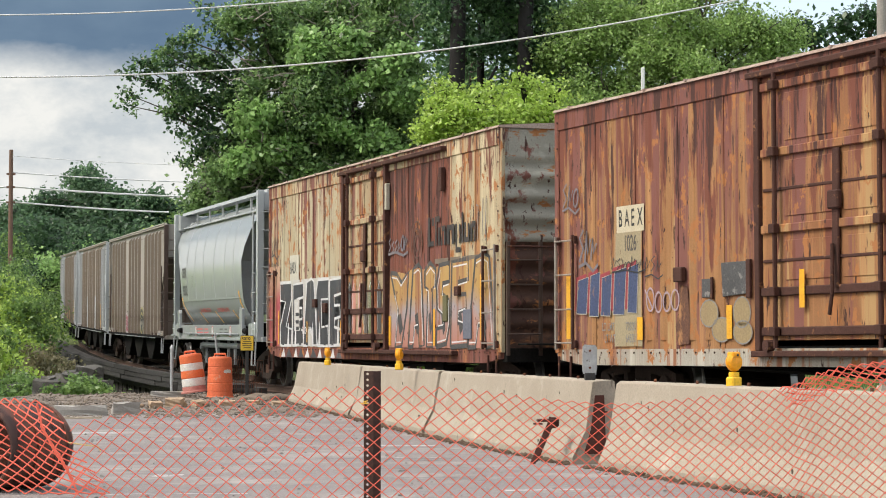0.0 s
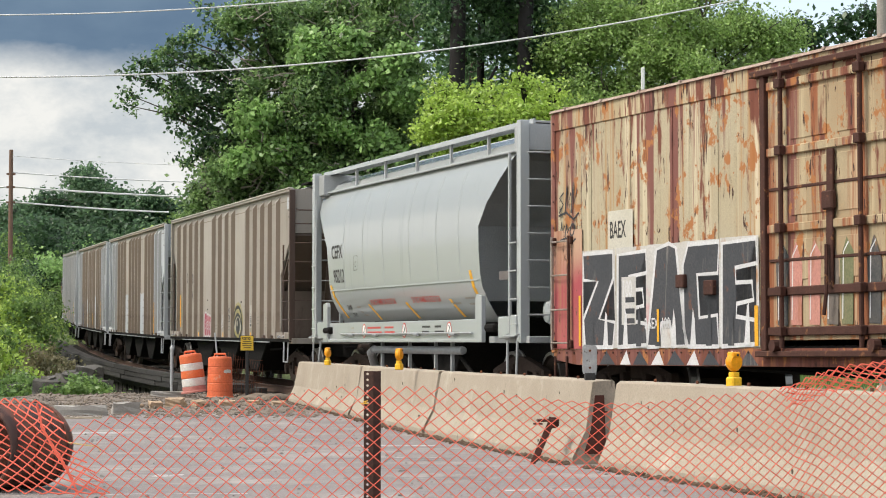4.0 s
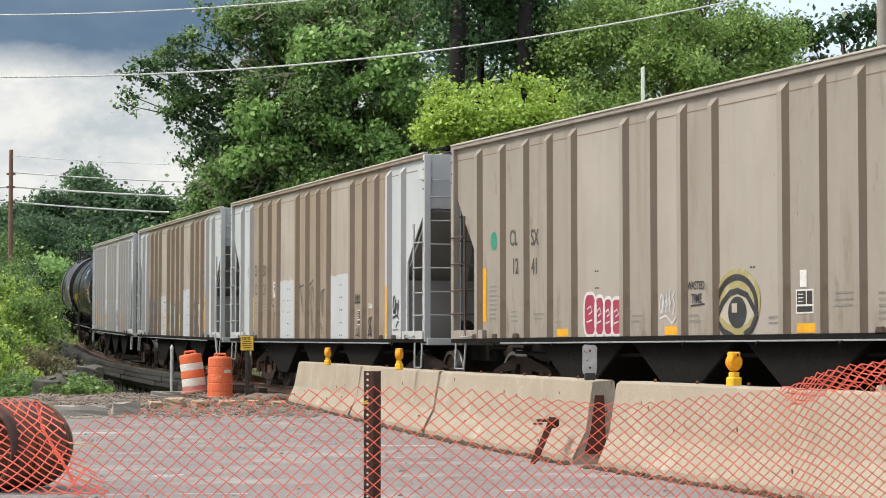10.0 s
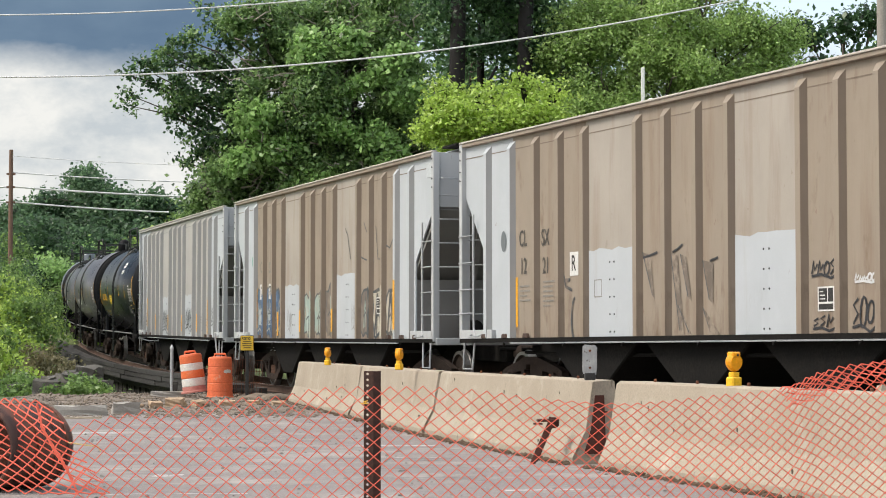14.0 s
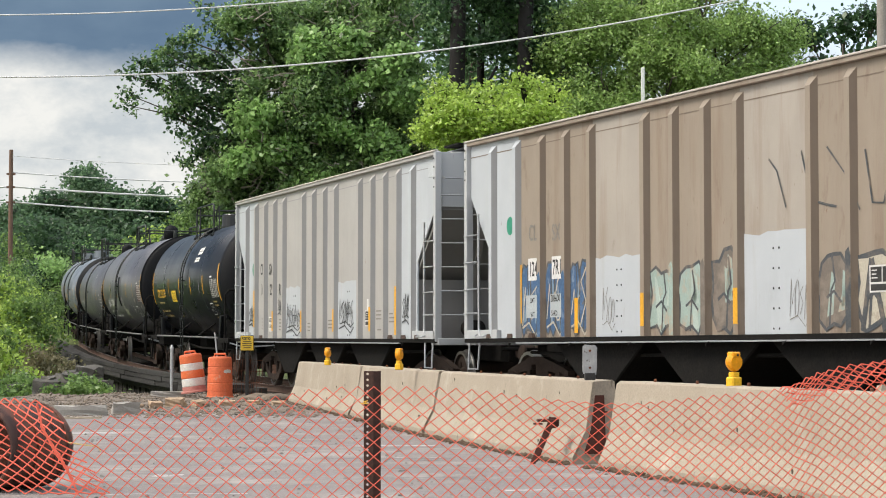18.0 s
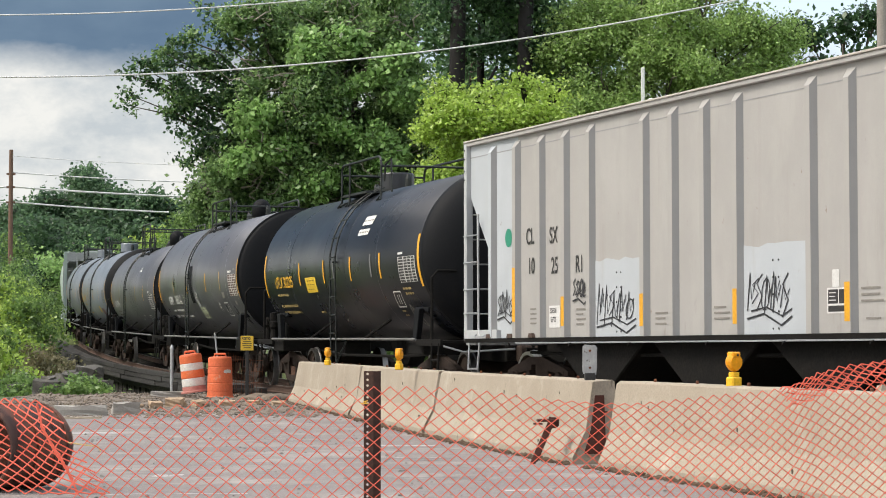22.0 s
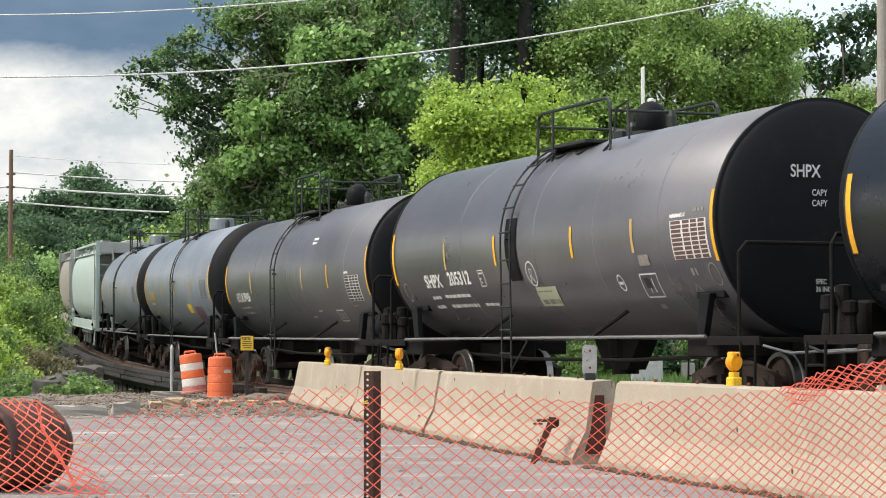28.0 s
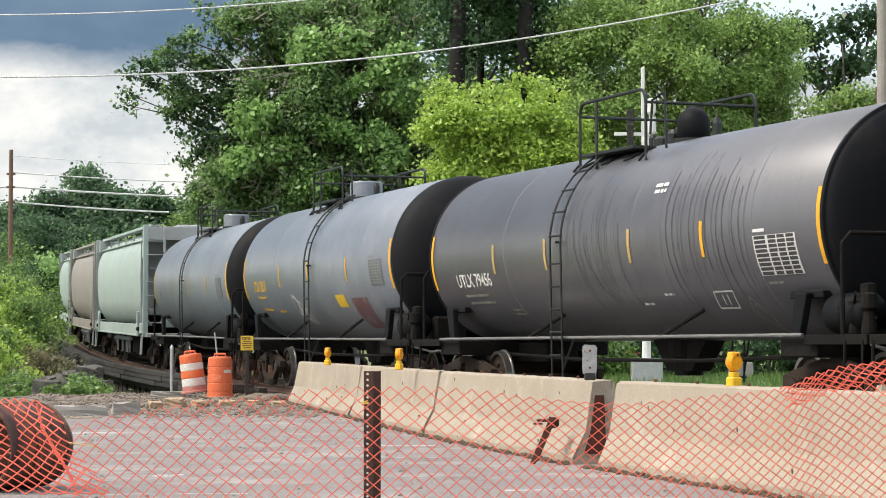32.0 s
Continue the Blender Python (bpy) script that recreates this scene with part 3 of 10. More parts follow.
def barrier(a, b, seed):
    rr = random.Random(seed)
    (x0, y0), (x1, y1) = a, b
    ang, L = math.degrees(math.atan2(y1 - y0, x1 - x0)), math.hypot(x1 - x0, y1 - y0) - 0.17
    e = empty("road_barrier", pose(x0, y0, 0.005, 0, 0, ang) @ pose(0.03, -0.3, 0), "pale concrete safety barrier with sloped foot and chipped edges", "road barrier", "barriers along the road")
    bm = bmesh.new()
    n = 26
    prev = None
    for i in range(n + 1):
        x = L * i / n
        ring = []
        for y, z in HALF:
            k = 0.006 if 0 < i < n else 0.02
            ring.append(bm.verts.new((x + (rr.uniform(-k, k) if i in (0, n) else 0), y + rr.uniform(-k, k) * 0.6, z + (rr.uniform(-k, 0) if z else 0))))
        if prev:
            for k in range(len(HALF)):
                bm.faces.new((prev[k], prev[(k + 1) % 10], ring[(k + 1) % 10], ring[k]))
        else:
            bm.faces.new(ring[::-1])
        prev = ring
    bm.faces.new(prev)
    bmesh.ops.recalc_face_normals(bm, faces=bm.faces[:])
    part("body", bm, M_CONC, e)
    for x in (0.9, 2.0, 3.1, 4.2, 5.2):
        part("bolt", lt(((0.014, 0.8), (0.014, 0.83), (0.008, 0.835)), "z", 6, (x, 0, 0)), M_RUST, e, "rusty bolt head")
    for i in range(7):
        x, z = rr.uniform(0.3, L - 0.3), rr.uniform(0.12, 0.7)
        y = 0.305 - (z - 0.075) * 0.49 if z < 0.33 else 0.18 - (z - 0.33) * 0.163
        l = rr.uniform(0.02, 0.05)
        part("scrape", pz([(x, z), (x + 0.014, z + 0.004), (x + l * 0.6, z + l), (x + l * 0.45, z + l)], "y", y - 0.012, y + 0.003), M_SCRAPE, e, "dark scrape mark")
    part("joint_pin", tb([(L + 0.09, 0.0, 0.0), (L + 0.09, 0.0, 0.80)], 0.055, 8), M_RUST, e, "rusty steel joint pin")
    for xx in (0.0, L):
        s = 1 if xx else -1
        part("end_loop", tb([(xx - s * 0.01, -0.04, 0.5), (xx + s * 0.022, -0.03, 0.5), (xx + s * 0.022, 0.03, 0.5), (xx - s * 0.01, 0.04, 0.5)], 0.009), M_RUST, e, "rusty steel loop")
    return e


for i, (a, b) in enumerate(RUNS):
    e = barrier(a, b, 60 + i)
    if i == 1:
        part("end_plate", pz([(-0.02, 0.10), (0.20, 0.10), (0.13, 0.34), (0.09, 0.66), (0.0, 0.66)], "x", -0.032, -0.022), M_RUSTDARK, e, "rust-stained steel end plate")


M_LITTER = mat("brown_litter", (0.13, 0.085, 0.055), (0.07, 0.05, 0.035), 0.95, scale=5, grain=30, bump=0.4)


def along_foot(rr):
    """A spot in the dirt that gathers at the barriers' foot."""
    (x0, y0), (x1, y1) = rr.choice(RUNS)
    f = rr.random()
    d = 0.0 + abs(rr.gauss(0, 0.055))
    return x0 + (x1 - x0) * f - 0.03 - d, y0 + (y1 - y0) * f - 0.01, 0.004


stones("foot_litter", 2600, along_foot, 0.008, 0.04, M_LITTER, "brown litter and grit along the barriers' foot", 77)


def warning_light(x, y, z, a, s=1.0):
    e = empty("warning_light", pose(x, y, z, 0, 0, a), "yellow battery warning lamp with amber lens on the barrier", "warning lamp", "lamps on the barriers")
    e.scale = (s, s, s)
    part("battery_case", bx(-0.055, 0.055, -0.045, 0.045, 0, 0.085, 0.012), M_YELLOW, e)
    part("neck", bx(-0.038, 0.038, -0.03, 0.03, 0.08, 0.125, 0.008), M_YELLOW, e)
    part("lens", lt(((0.02, -0.04), (0.062, -0.036), (0.078, -0.012), (0.078, 0.012), (0.062, 0.036), (0.02, 0.04)), "y", 20, (0, 0, 0.205)), M_AMBER, e, "amber plastic lens", smooth=False)
    part("top_case", bx(-0.045, 0.045, -0.042, 0.042, 0.235, 0.29, 0.012), M_AMBER, e)
    part("bolt", lt(((0.011, -0.05), (0.009, -0.044)), "y", 8, (0, 0, 0.262)), M_BLACK, e, "small dark bolt")


warning_light(2.39, 18.4, 0.80, 35)
warning_light(-0.59, 30.1, 0.81, 68)
warning_light(-1.90, 36.9, 0.81, 72)

e = empty("delineator_plate", pose(1.40, 21.35, 0.81, 0, 0, 8), "dented galvanised plate standing on the barrier", "marker plate")
part("plate", pz([(-0.065, 0.06), (0.06, 0.05), (0.068, 0.12), (0.07, 0.31), (0.05, 0.335), (-0.05, 0.34), (-0.07, 0.32), (-0.072, 0.1)], "y", -0.004, 0.004), mat("scuffed_plate", (0.46, 0.46, 0.45), (0.30, 0.30, 0.30), 0.55, 0.4, scale=9, layers=(((0.14, 0.13, 0.12), 12, (1, 1, 1), 0.55, 0.62),)), e)
part("foot", bx(-0.05, 0.05, -0.03, 0.03, 0, 0.07, 0.006), M_BLACK, e, "dark rubber foot")
for z in (0.12, 0.28):
    part("bolt", lt(((0.012, -0.012), (0.012, -0.004)), "y", 8, (0, 0, z)), M_RUST, e)

e = empty("steel_brace", pose(0.98, 22.0, 0.004), "rusty steel brace leaning against the concrete barrier", "brace")
part("bar", tb([(-0.12, -0.45, 0.0), (0.06, -0.36, 0.40), (0.07, -0.35, 0.44)], 0.036, 4), M_RUSTDARK, e)
part("web", pz([(-0.10, 0.02), (-0.07, 0.02), (0.10, 0.41), (0.06, 0.41)], "y", -0.43, -0.422), M_RUSTDARK, e)
part("head_plate", bx(-0.07, 0.14, -0.40, -0.16, 0.40, 0.425, 0.004), M_RUSTDARK, e)
part("hook", lt(((0.055, -0.36), (0.055, -0.24)), "y", 10, (0.09, 0, 0.39)), M_RUSTDARK, e)
part("wing", bx(-0.11, -0.02, -0.42, -0.36, 0.375, 0.39, 0.003), M_RUSTDARK, e)


M_FADED = mat("faded_pink_sheet", (0.50, 0.20, 0.16), (0.42, 0.16, 0.14), 0.7, scale=4, bump=0)


# ---- drums and small posts at the road's end ----
def drum(x, y, z, h, striped, a, lean, label):
    e = empty("traffic_drum", pose(x, y, z, lean[0], lean[1], a), label, "traffic drum", "drums at the road's end")
    k = h / 0.94
    rad = [(0.275, 0.0, 0.15), (0.272, 0.15, 0.33), (0.268, 0.33, 0.51), (0.263, 0.51, 0.67), (0.258, 0.67, 0.85)]
    part("base_ring", lt(((0.285, 0.0), (0.29, 0.03), (0.275, 0.05)), "z", 28), M_FADED if striped else M_ORANGE, e)
    for i, (r, z0, z1) in enumerate(rad):
        m = M_ORANGE if not striped else (M_WHITESHEET if i in (1, 3) else (M_FADED if i == 0 else M_ORANGESHEET))
        part("band", lt(((r * k * 0.97, z0 * k), (r * k, (z0 + 0.015) * k), (r * k * 0.985, (z1 - 0.015) * k), (r * k * 0.95, z1 * k)), "z", 28), m, e, "faded white band" if striped and i in (1, 3) else "", smooth=False)
    part("lid", lt(((0.25 * k, 0.85 * k), (0.235 * k, 0.875 * k), (0.10 * k, 0.89 * k)), "z", 28), M_ORANGE, e)
    part("handle", tb([(-0.12 * k, 0, 0.87 * k), (-0.11 * k, 0, 0.94 * k), (0.11 * k, 0, 0.94 * k), (0.12 * k, 0, 0.87 * k)], 0.025 * k, 8), M_ORANGE, e)
    if not striped:
        rr = random.Random(3)
        for i in range(3):
            a0, z0 = -1.15 + 0.2 * i, 0.545 * k + rr.uniform(-0.01, 0.02)
            bm = bmesh.new()
            r = 0.266 * k
            q = [(a0, z0), (a0 + 0.28, z0 - 0.01), (a0 + 0.3, z0 + 0.05), (a0 + 0.1, z0 + 0.07), (a0 - 0.03, z0 + 0.04)]
            bm.faces.new([bm.verts.new((math.cos(t) * r, math.sin(t) * r, zz)) for t, zz in q])
            part("peeled_patch", bm, M_WHITESHEET, e, "peeling white patch")
    return e


drum(-4.69, 47.1, 0.02, 0.93, False, 0, (0, 0), "faded orange plastic drum with peeled sheeting on gravel")
drum(-5.27, 47.6, 0.13, 0.88, True, 0, (0, -7.5), "orange and white striped plastic drum leaning on gravel")

e = empty("bollard", pose(-6.02, 49.7, 0.03), "thin grey steel post on the gravel", "post")
part("pipe", lt(((0.038, 0), (0.038, 1.02), (0.045, 1.03), (0.03, 1.07), (0.008, 1.12)), "z", 12), M_GALV, e)
e = empty("short_stake", pose(-5.86, 49.0, 0.02), "short dark timber stake on the gravel", "stake")
part("stake", bx(-0.05, 0.05, -0.05, 0.05, 0, 0.32, 0.008), M_TIMBER, e)
e = empty("marker_rod", pose(-4.95, 50.0, 0.0, 0, -6, 0), "thin white marker rod", "marker rod")
part("rod", tb([(0, 0, 0), (0, 0, 1.42)], 0.02, 6), M_GALV, e)

e = track_sign = empty("track_sign", pose(-4.33, 49.5, 0.08), "small yellow notice on a black post beside the track", "sign")
part("post", bx(-0.035, 0.035, -0.03, 0.03, -0.08, 1.26, 0.005), M_BLACK, e)
part("plate", bx(-0.14, 0.14, -0.045, -0.032, 0.94, 1.26, 0.004), M_SIGNYELLOW, e)
part("border", bx(-0.148, 0.148, -0.031, -0.026, 0.93, 1.27, 0.004), M_BLACK, e)
for i, (z, w) in enumerate(((1.135, 0.18), (1.09, 0.22), (1.045, 0.2), (1.0, 0.16))):
    part("lettering", bx(-w / 2, w / 2, -0.049, -0.046, z - 0.008, z + 0.008), M_BLACK, e, "line of small unreadable black lettering")
# bent wire panel behind the drums
e = empty("wire_panel", pose(-4.85, 50.3, 0.0, 0, 0, 6), "bent dark wire mesh panel beside the track", "wire panel")
for i in range(15):
    x = 0.0 + i * 0.055
    part("wire", tb([(x, 0, 0.0), (x + 0.02 * math.sin(i), 0.01, 0.5), (x + 0.03, 0, 0.98 - 0.02 * i)], 0.006, 4), M_RUST, e)
for z in (0.05, 0.3, 0.55, 0.8):
    part("cross_wire", tb([(0, -0.01, z), (0.4, -0.02, z + 0.01), (0.8, -0.01, z - 0.01)], 0.006, 4), M_RUST, e)

# ---- net fence in the foreground ----
fence = empty("safety_fence", pose(-0.317, 9.8, 0.0), "orange plastic diamond-mesh safety fence sagging between posts", "safety fence")
CELL = 0.062


def net_top(x):
    """Height of the net's upper edge along the fence."""
    pts = ((-1.3, 0.80), (-1.13, 0.84), (-0.955, 0.873), (-0.634, 0.915), (-0.386, 0.927), (-0.237, 0.959), (-0.04, 0.967), (0.233, 0.972), (0.48, 0.952), (0.728, 0.92), (0.975, 0.898), (1.124, 0.895), (1.47, 0.927), (1.69, 0.947), (1.84, 0.972), (1.94, 1.02), (2.09, 1.056), (2.26, 1.08), (2.7, 1.1))
    for (a, p), (b, q) in zip(pts, pts[1:]):
        if x <= b:
            return p + (q - p) * max(0.0, (x - a) / (b - a))
    return pts[-1][1]


def net(name, place, nu, nv, r, parent, skip=lambda i, j: False, label=""):
    """Crossing strands: place(u, v) gives the point of the net, u along it and v down, in cells."""
    verts, faces = [], []

    def strand(a, b):
        a, b = Vector(a), Vector(b)
        d = (b - a).normalized()
        s = d.cross(Vector((0, 1, 0))).normalized() * r
        t = Vector((0, r * 0.5, 0))
        k = len(verts)
        for p in (a, b):
            verts.extend(((p + s)[:], (p + t)[:], (p - s)[:], (p - t)[:]))
        faces.extend(((k, k + 1, k + 5, k + 4), (k + 1, k + 2, k + 6, k + 5), (k + 2, k + 3, k + 7, k + 6), (k + 3, k, k + 4, k + 7)))

    for j in range(nv):
        for i in range(nu):
            if skip(i, j):
                continue
            for di in (0, 1):
                # each diamond: apex at the top, arms down to the left and right, with slightly bowed strands
                top, mid = (i + 0.5 * (j % 2), j * 0.5), (i + 0.5 * (j % 2) + (0.5 if di else -0.5), j * 0.5 + 0.5)
                strand(place(*top), place(*mid))
    return raw(name, verts, faces, M_NET, parent, label=label)


def main_net(u, v):
    w = max(0.0, u - 22)
    x = -1.27 + 0.0715 * u - 0.019 * (w - 8 * (1 - math.exp(-w / 8)))
    top = net_top(x)
    pinch = math.exp(-((x - 1.0) / 0.30) ** 2)
    drop = v * CELL * (0.98 - 0.22 * smooth(0.2, 0.9, x))
    drop = drop * (1 - 0.62 * pinch * math.exp(-drop / 0.10))
    wob = 0.5 * CELL * noise.noise((x * 2.1, v * 0.25, 1.0)) * 0.35
    fold = smooth(1.75, 1.95, x) * math.exp(-drop / 0.12)
    return (x + wob * 0.7 - 0.25 * fold * drop, -0.06 + 0.03 * noise.noise((x * 1.5, v * 0.2, 7.0)), max(0.01, top - drop + wob))


net("net", main_net, 71, 40, 0.0020, fence)


def folded_net(u, v):
    x = 1.80 + u * CELL * 0.8
    top = net_top(x) + 0.005
    return (x + 0.25 * v * CELL, -0.02 + 0.05 * noise.noise((x * 4, v, 2)), top - v * CELL * 0.42 + 0.012 * noise.noise((x * 9, v * 2, 4)))


net("folded_edge", folded_net, 16, 7, 0.0025, fence)
# steel post with a row of holes
POST_TOP = 1.034
post = None
bm = bmesh.new()
z = POST_TOP - 0.0127
while z > 0.0:
    hole = [bm.verts.new((0.0055 * math.cos(a), 0, z + 0.0055 * math.sin(a))) for a in (math.pi / 4 * k + math.pi / 8 for k in range(8))]
    w, hh = 0.0125, 0.0127
    rim = [bm.verts.new(c) for c in ((w, 0, z + hh * 0.41), (w * 0.41, 0, z + hh), (-w * 0.41, 0, z + hh), (-w, 0, z + hh * 0.41), (-w, 0, z - hh * 0.41), (-w * 0.41, 0, z - hh), (w * 0.41, 0, z - hh), (w, 0, z - hh * 0.41))]
    for k in range(8):
        bm.faces.new((hole[k], hole[(k + 1) % 8], rim[(k + 1) % 8], rim[k]))
    for c in ((1, 1), (-1, 1), (-1, -1), (1, -1)):
        bm.faces.new([bm.verts.new(p) for p in ((c[0] * w, 0, z + c[1] * hh), (c[0] * w, 0, z + c[1] * hh * 0.41), (c[0] * w * 0.41, 0, z + c[1] * hh))])
    z -= 0.0254
bmesh.ops.remove_doubles(bm, verts=bm.verts[:], dist=0.0004)
M_DARKRUST = mat("dark_rusty_post", (0.050, 0.027, 0.021), (0.085, 0.04, 0.028), 0.8, 0.2, scale=6, grain=50, bump=0.2)
POSTM = pose(-0.013, 0, 0, 0, 0, -14)
part("post_web", bm, M_DARKRUST, fence, "rusty steel strip with a row of holes", POSTM)
part("post_side", pz([(-0.0125, -0.001), (-0.0125, 0.003), (-0.0165, 0.030), (-0.020, 0.030), (-0.0165, -0.001)], "z", 0, POST_TOP), M_DARKRUST, fence, "", POSTM)
part("post_side", pz([(0.0125, -0.001), (0.0125, 0.003), (0.024, 0.006), (0.050, 0.030), (0.053, 0.027), (0.026, -0.001)], "z", 0, POST_TOP), M_DARKRUST, fence, "", POSTM)
part("tie_wire", tb([(-0.03, -0.075, 0.9), (-0.012, -0.05, 0.905), (-0.028, -0.03, 0.90), (-0.01, -0.035, 0.893), (-0.04, -0.06, 0.893)], 0.0022, 5), M_YELLOW, fence, "yellow plastic tie")

pipe = empty("clay_pipe", pose(-3.40, 17.75, 0.004, 0, 0, 62), "short brown drum-shaped pipe lying on the road", "pipe")
bm = bmesh.new()
prof = [(0.335, -0.42), (0.345, -0.34), (0.325, -0.30), (0.33, 0.05), (0.34, 0.18), (0.325, 0.33), (0.27, 0.42), (0.19, 0.45), (0.17, 0.45), (0.25, 0.40), (0.30, 0.3), (0.30, -0.41)]
rings = [[bm.verts.new((h, r * math.cos(a), 0.345 + r * math.sin(a) * (1.0 if math.sin(a) > -0.9 else 0.99))) for a in (2 * math.pi * k / 36 for k in range(36))] for r, h in prof]
for a, b in zip(rings, rings[1:] + rings[:1]):
    for k in range(36):
        bm.faces.new((a[k], a[(k + 1) % 36], b[(k + 1) % 36], b[k]))
bmesh.ops.recalc_face_normals(bm, faces=bm.faces[:])
part("shell", bm, M_DRUM, pipe, "", smooth=True)
for h in (-0.1, 0.12, 0.26):
    part("rib", lt(((0.30, h - 0.015), (0.343, h - 0.012), (0.343, h + 0.012), (0.30, h + 0.015)), "x", 36, (0, 0, 0.345)), M_DRUM, pipe)
drape = empty("draped_net", pose(-3.42, 17.3, 0.0), "orange plastic mesh draped over the brown pipe", "safety net")


def over_pipe(u, v):
    q = 0.735 - v * 0.074 + 0.012 * noise.noise((u * 0.4, v * 0.4, 3))
    right = 0.32 + 0.16 * smooth(0.73, 0.55, q) + 0.48 * smooth(0.62, -0.1, q)
    x = -0.95 + (right + 0.95) * u / 15
    y = -0.02 + 0.28 * smooth(0.45, 0.74, q) - 0.18 * smooth(0.45, 0.0, q)
    return (x + 0.02 * noise.noise((x * 3, v * 0.5, 9)), y, max(0.012, q - 0.05 * smooth(0.0, 0.5, x)))


net("net", over_pipe, 15, 19, 0.0056, drape)
net("gathered_edge", lambda u, v: (0.30 + 0.006 * u + 0.33 * smooth(0, 12, v) + 0.02 * noise.noise((u, v, 1)), -0.06 - 0.01 * v, max(0.01, 0.70 - v * 0.062 - 0.02 * u)), 3, 21, 0.0052, drape)
part("yellow_strap", tb([(0.55, -0.12, 0.40), (0.66, -0.14, 0.385), (0.78, -0.13, 0.37), (0.80, -0.13, 0.33)], 0.006, 5), mat("bleached_yellow", (0.62, 0.47, 0.20)), drape, "frayed yellow strap")


# ---- poles and wires ----
e = empty("utility_pole", pose(-21.3, 110, 2.0), "tall brown wooden utility pole on the hillside", "utility pole")
part("pole", lt(((0.14, -1.5), (0.10, 8.75)), "z", 10), M_POLE, e)
for z in (7.55, 6.9, 6.15):
    part("insulator", bx(-0.22, 0.22, -0.05, 0.05, z - 0.05, z + 0.05, 0.01), M_POLE, e)
e = empty("utility_pole", pose(11.85, 60, 0.0), "weathered grey wooden pole behind the train", "utility pole")
part("pole", lt(((0.17, -0.3), (0.145, 14)), "z", 12), M_GREYPOLE, e)


def wire(a, b, sag, r, label):
    pts = [Vector(a).lerp(Vector(b), i / 28) - Vector((0, 0, sag * 4 * (i / 28) * (1 - i / 28))) for i in range(29)]
    e = empty("overhead_wire", pose(0, 0, 0), label, "wire", "overhead wires")
    part("cable", tb(pts, r, 6), M_WIRE, e)


wire((-21.3, 110, 9.63), (-11.0, 110, 9.10), 0.06, 0.028, "pale overhead wire from the wooden pole")
wire((-21.3, 110, 8.93), (-12.5, 110, 8.42), 0.05, 0.045, "thick pale overhead wire from the wooden pole")
wire((-21.3, 110, 8.18), (-13.5, 110, 7.66), 0.05, 0.04, "thick pale overhead wire from the wooden pole")
wire((-32.0, 110, 8.6), (-21.3, 110, 8.93), 0.1, 0.045, "thick pale overhead wire from the wooden pole")
wire((-32.0, 110, 7.9), (-21.3, 110, 8.18), 0.1, 0.04, "thick pale overhead wire from the wooden pole")
wire((-21.3, 110, 10.45), (-9.0, 110, 9.9), 0.1, 0.012, "thin overhead wire from the wooden pole")
wire((-9.1, 46, 6.67), (8.0, 46, 8.7), 0.51, 0.016, "pale overhead wire sagging above the railway")
wire((-14.0, 46, 6.75), (-9.1, 46, 6.67), 0.0, 0.010, "thin overhead wire sagging above the railway")
wire((-11.0, 46, 7.98), (0.0, 46, 8.6), 0.22, 0.014, "pale overhead wire high above the road")

mast = empty("signal_mast", pose(6.0, 66, 0.0), "white railway crossing mast with a lamp housing", "crossing signal")
part("pole", lt(((0.13, 0), (0.12, 7.3)), "z", 12), M_WHITE, mast)
part("gate_arm", bx(-0.13, -0.03, -0.06, 0.06, 5.2, 9.35, 0.01), M_WHITE, mast, "upright white gate arm")
part("lamp_box", lt(((0.06, 7.38), (0.13, 7.42), (0.13, 7.72), (0.06, 7.84), (0.06, 7.90), (0.13, 8.02), (0.13, 8.40), (0.05, 8.44)), "z", 14, (0.17, 0, 0)), M_WHITE, mast, "white waisted lamp housing")
part("cross_arm", bx(-0.93, 0.27, -0.05, 0.05, 7.32, 7.42, 0.01), M_WHITE, mast)
part("counterweight", bx(-0.56, -0.36, -0.08, 0.08, 6.6, 8.09, 0.02), M_TIMBER, mast)
part("base_box", bx(-0.45, 0.45, -0.3, 0.3, 0, 0.75, 0.04), M_GALV, mast, "grey equipment box")
for i, (x, y) in enumerate(((8.1, 74), (9.4, 72), (10.3, 76))):
    e = empty("stone_post", pose(x, y, 0.0), "low grey stone marker on the grass", "marker", "low markers")
    part("block", bx(-0.22, 0.22, -0.12, 0.12, 0, 0.55, 0.04), M_OLDCONC, e)

car = empty("parked_car", pose(9.4, 96, 0.0, 0, 0, 60), "red parked car on the far grass", "car")
part("body", pz([(-2.1, 0.35), (-2.15, 0.75), (-1.9, 0.92), (-1.1, 0.98), (1.2, 0.98), (2.0, 0.85), (2.15, 0.6), (2.1, 0.35)], "y", -0.85, 0.85, 0.03), M_RED, car)
part("cabin", pz([(-1.5, 0.97), (-0.9, 1.42), (0.6, 1.44), (1.25, 0.97)], "y", -0.72, 0.72, 0.03), M_GLASS, car, "dark glazed cabin")
for x in (-1.35, 1.35):
    for y in (-0.8, 0.8):
        part("wheel", lt(((0.33, -0.1), (0.33, 0.1)), "y", 16, (x, y, 0.33)), M_BLACK, car)


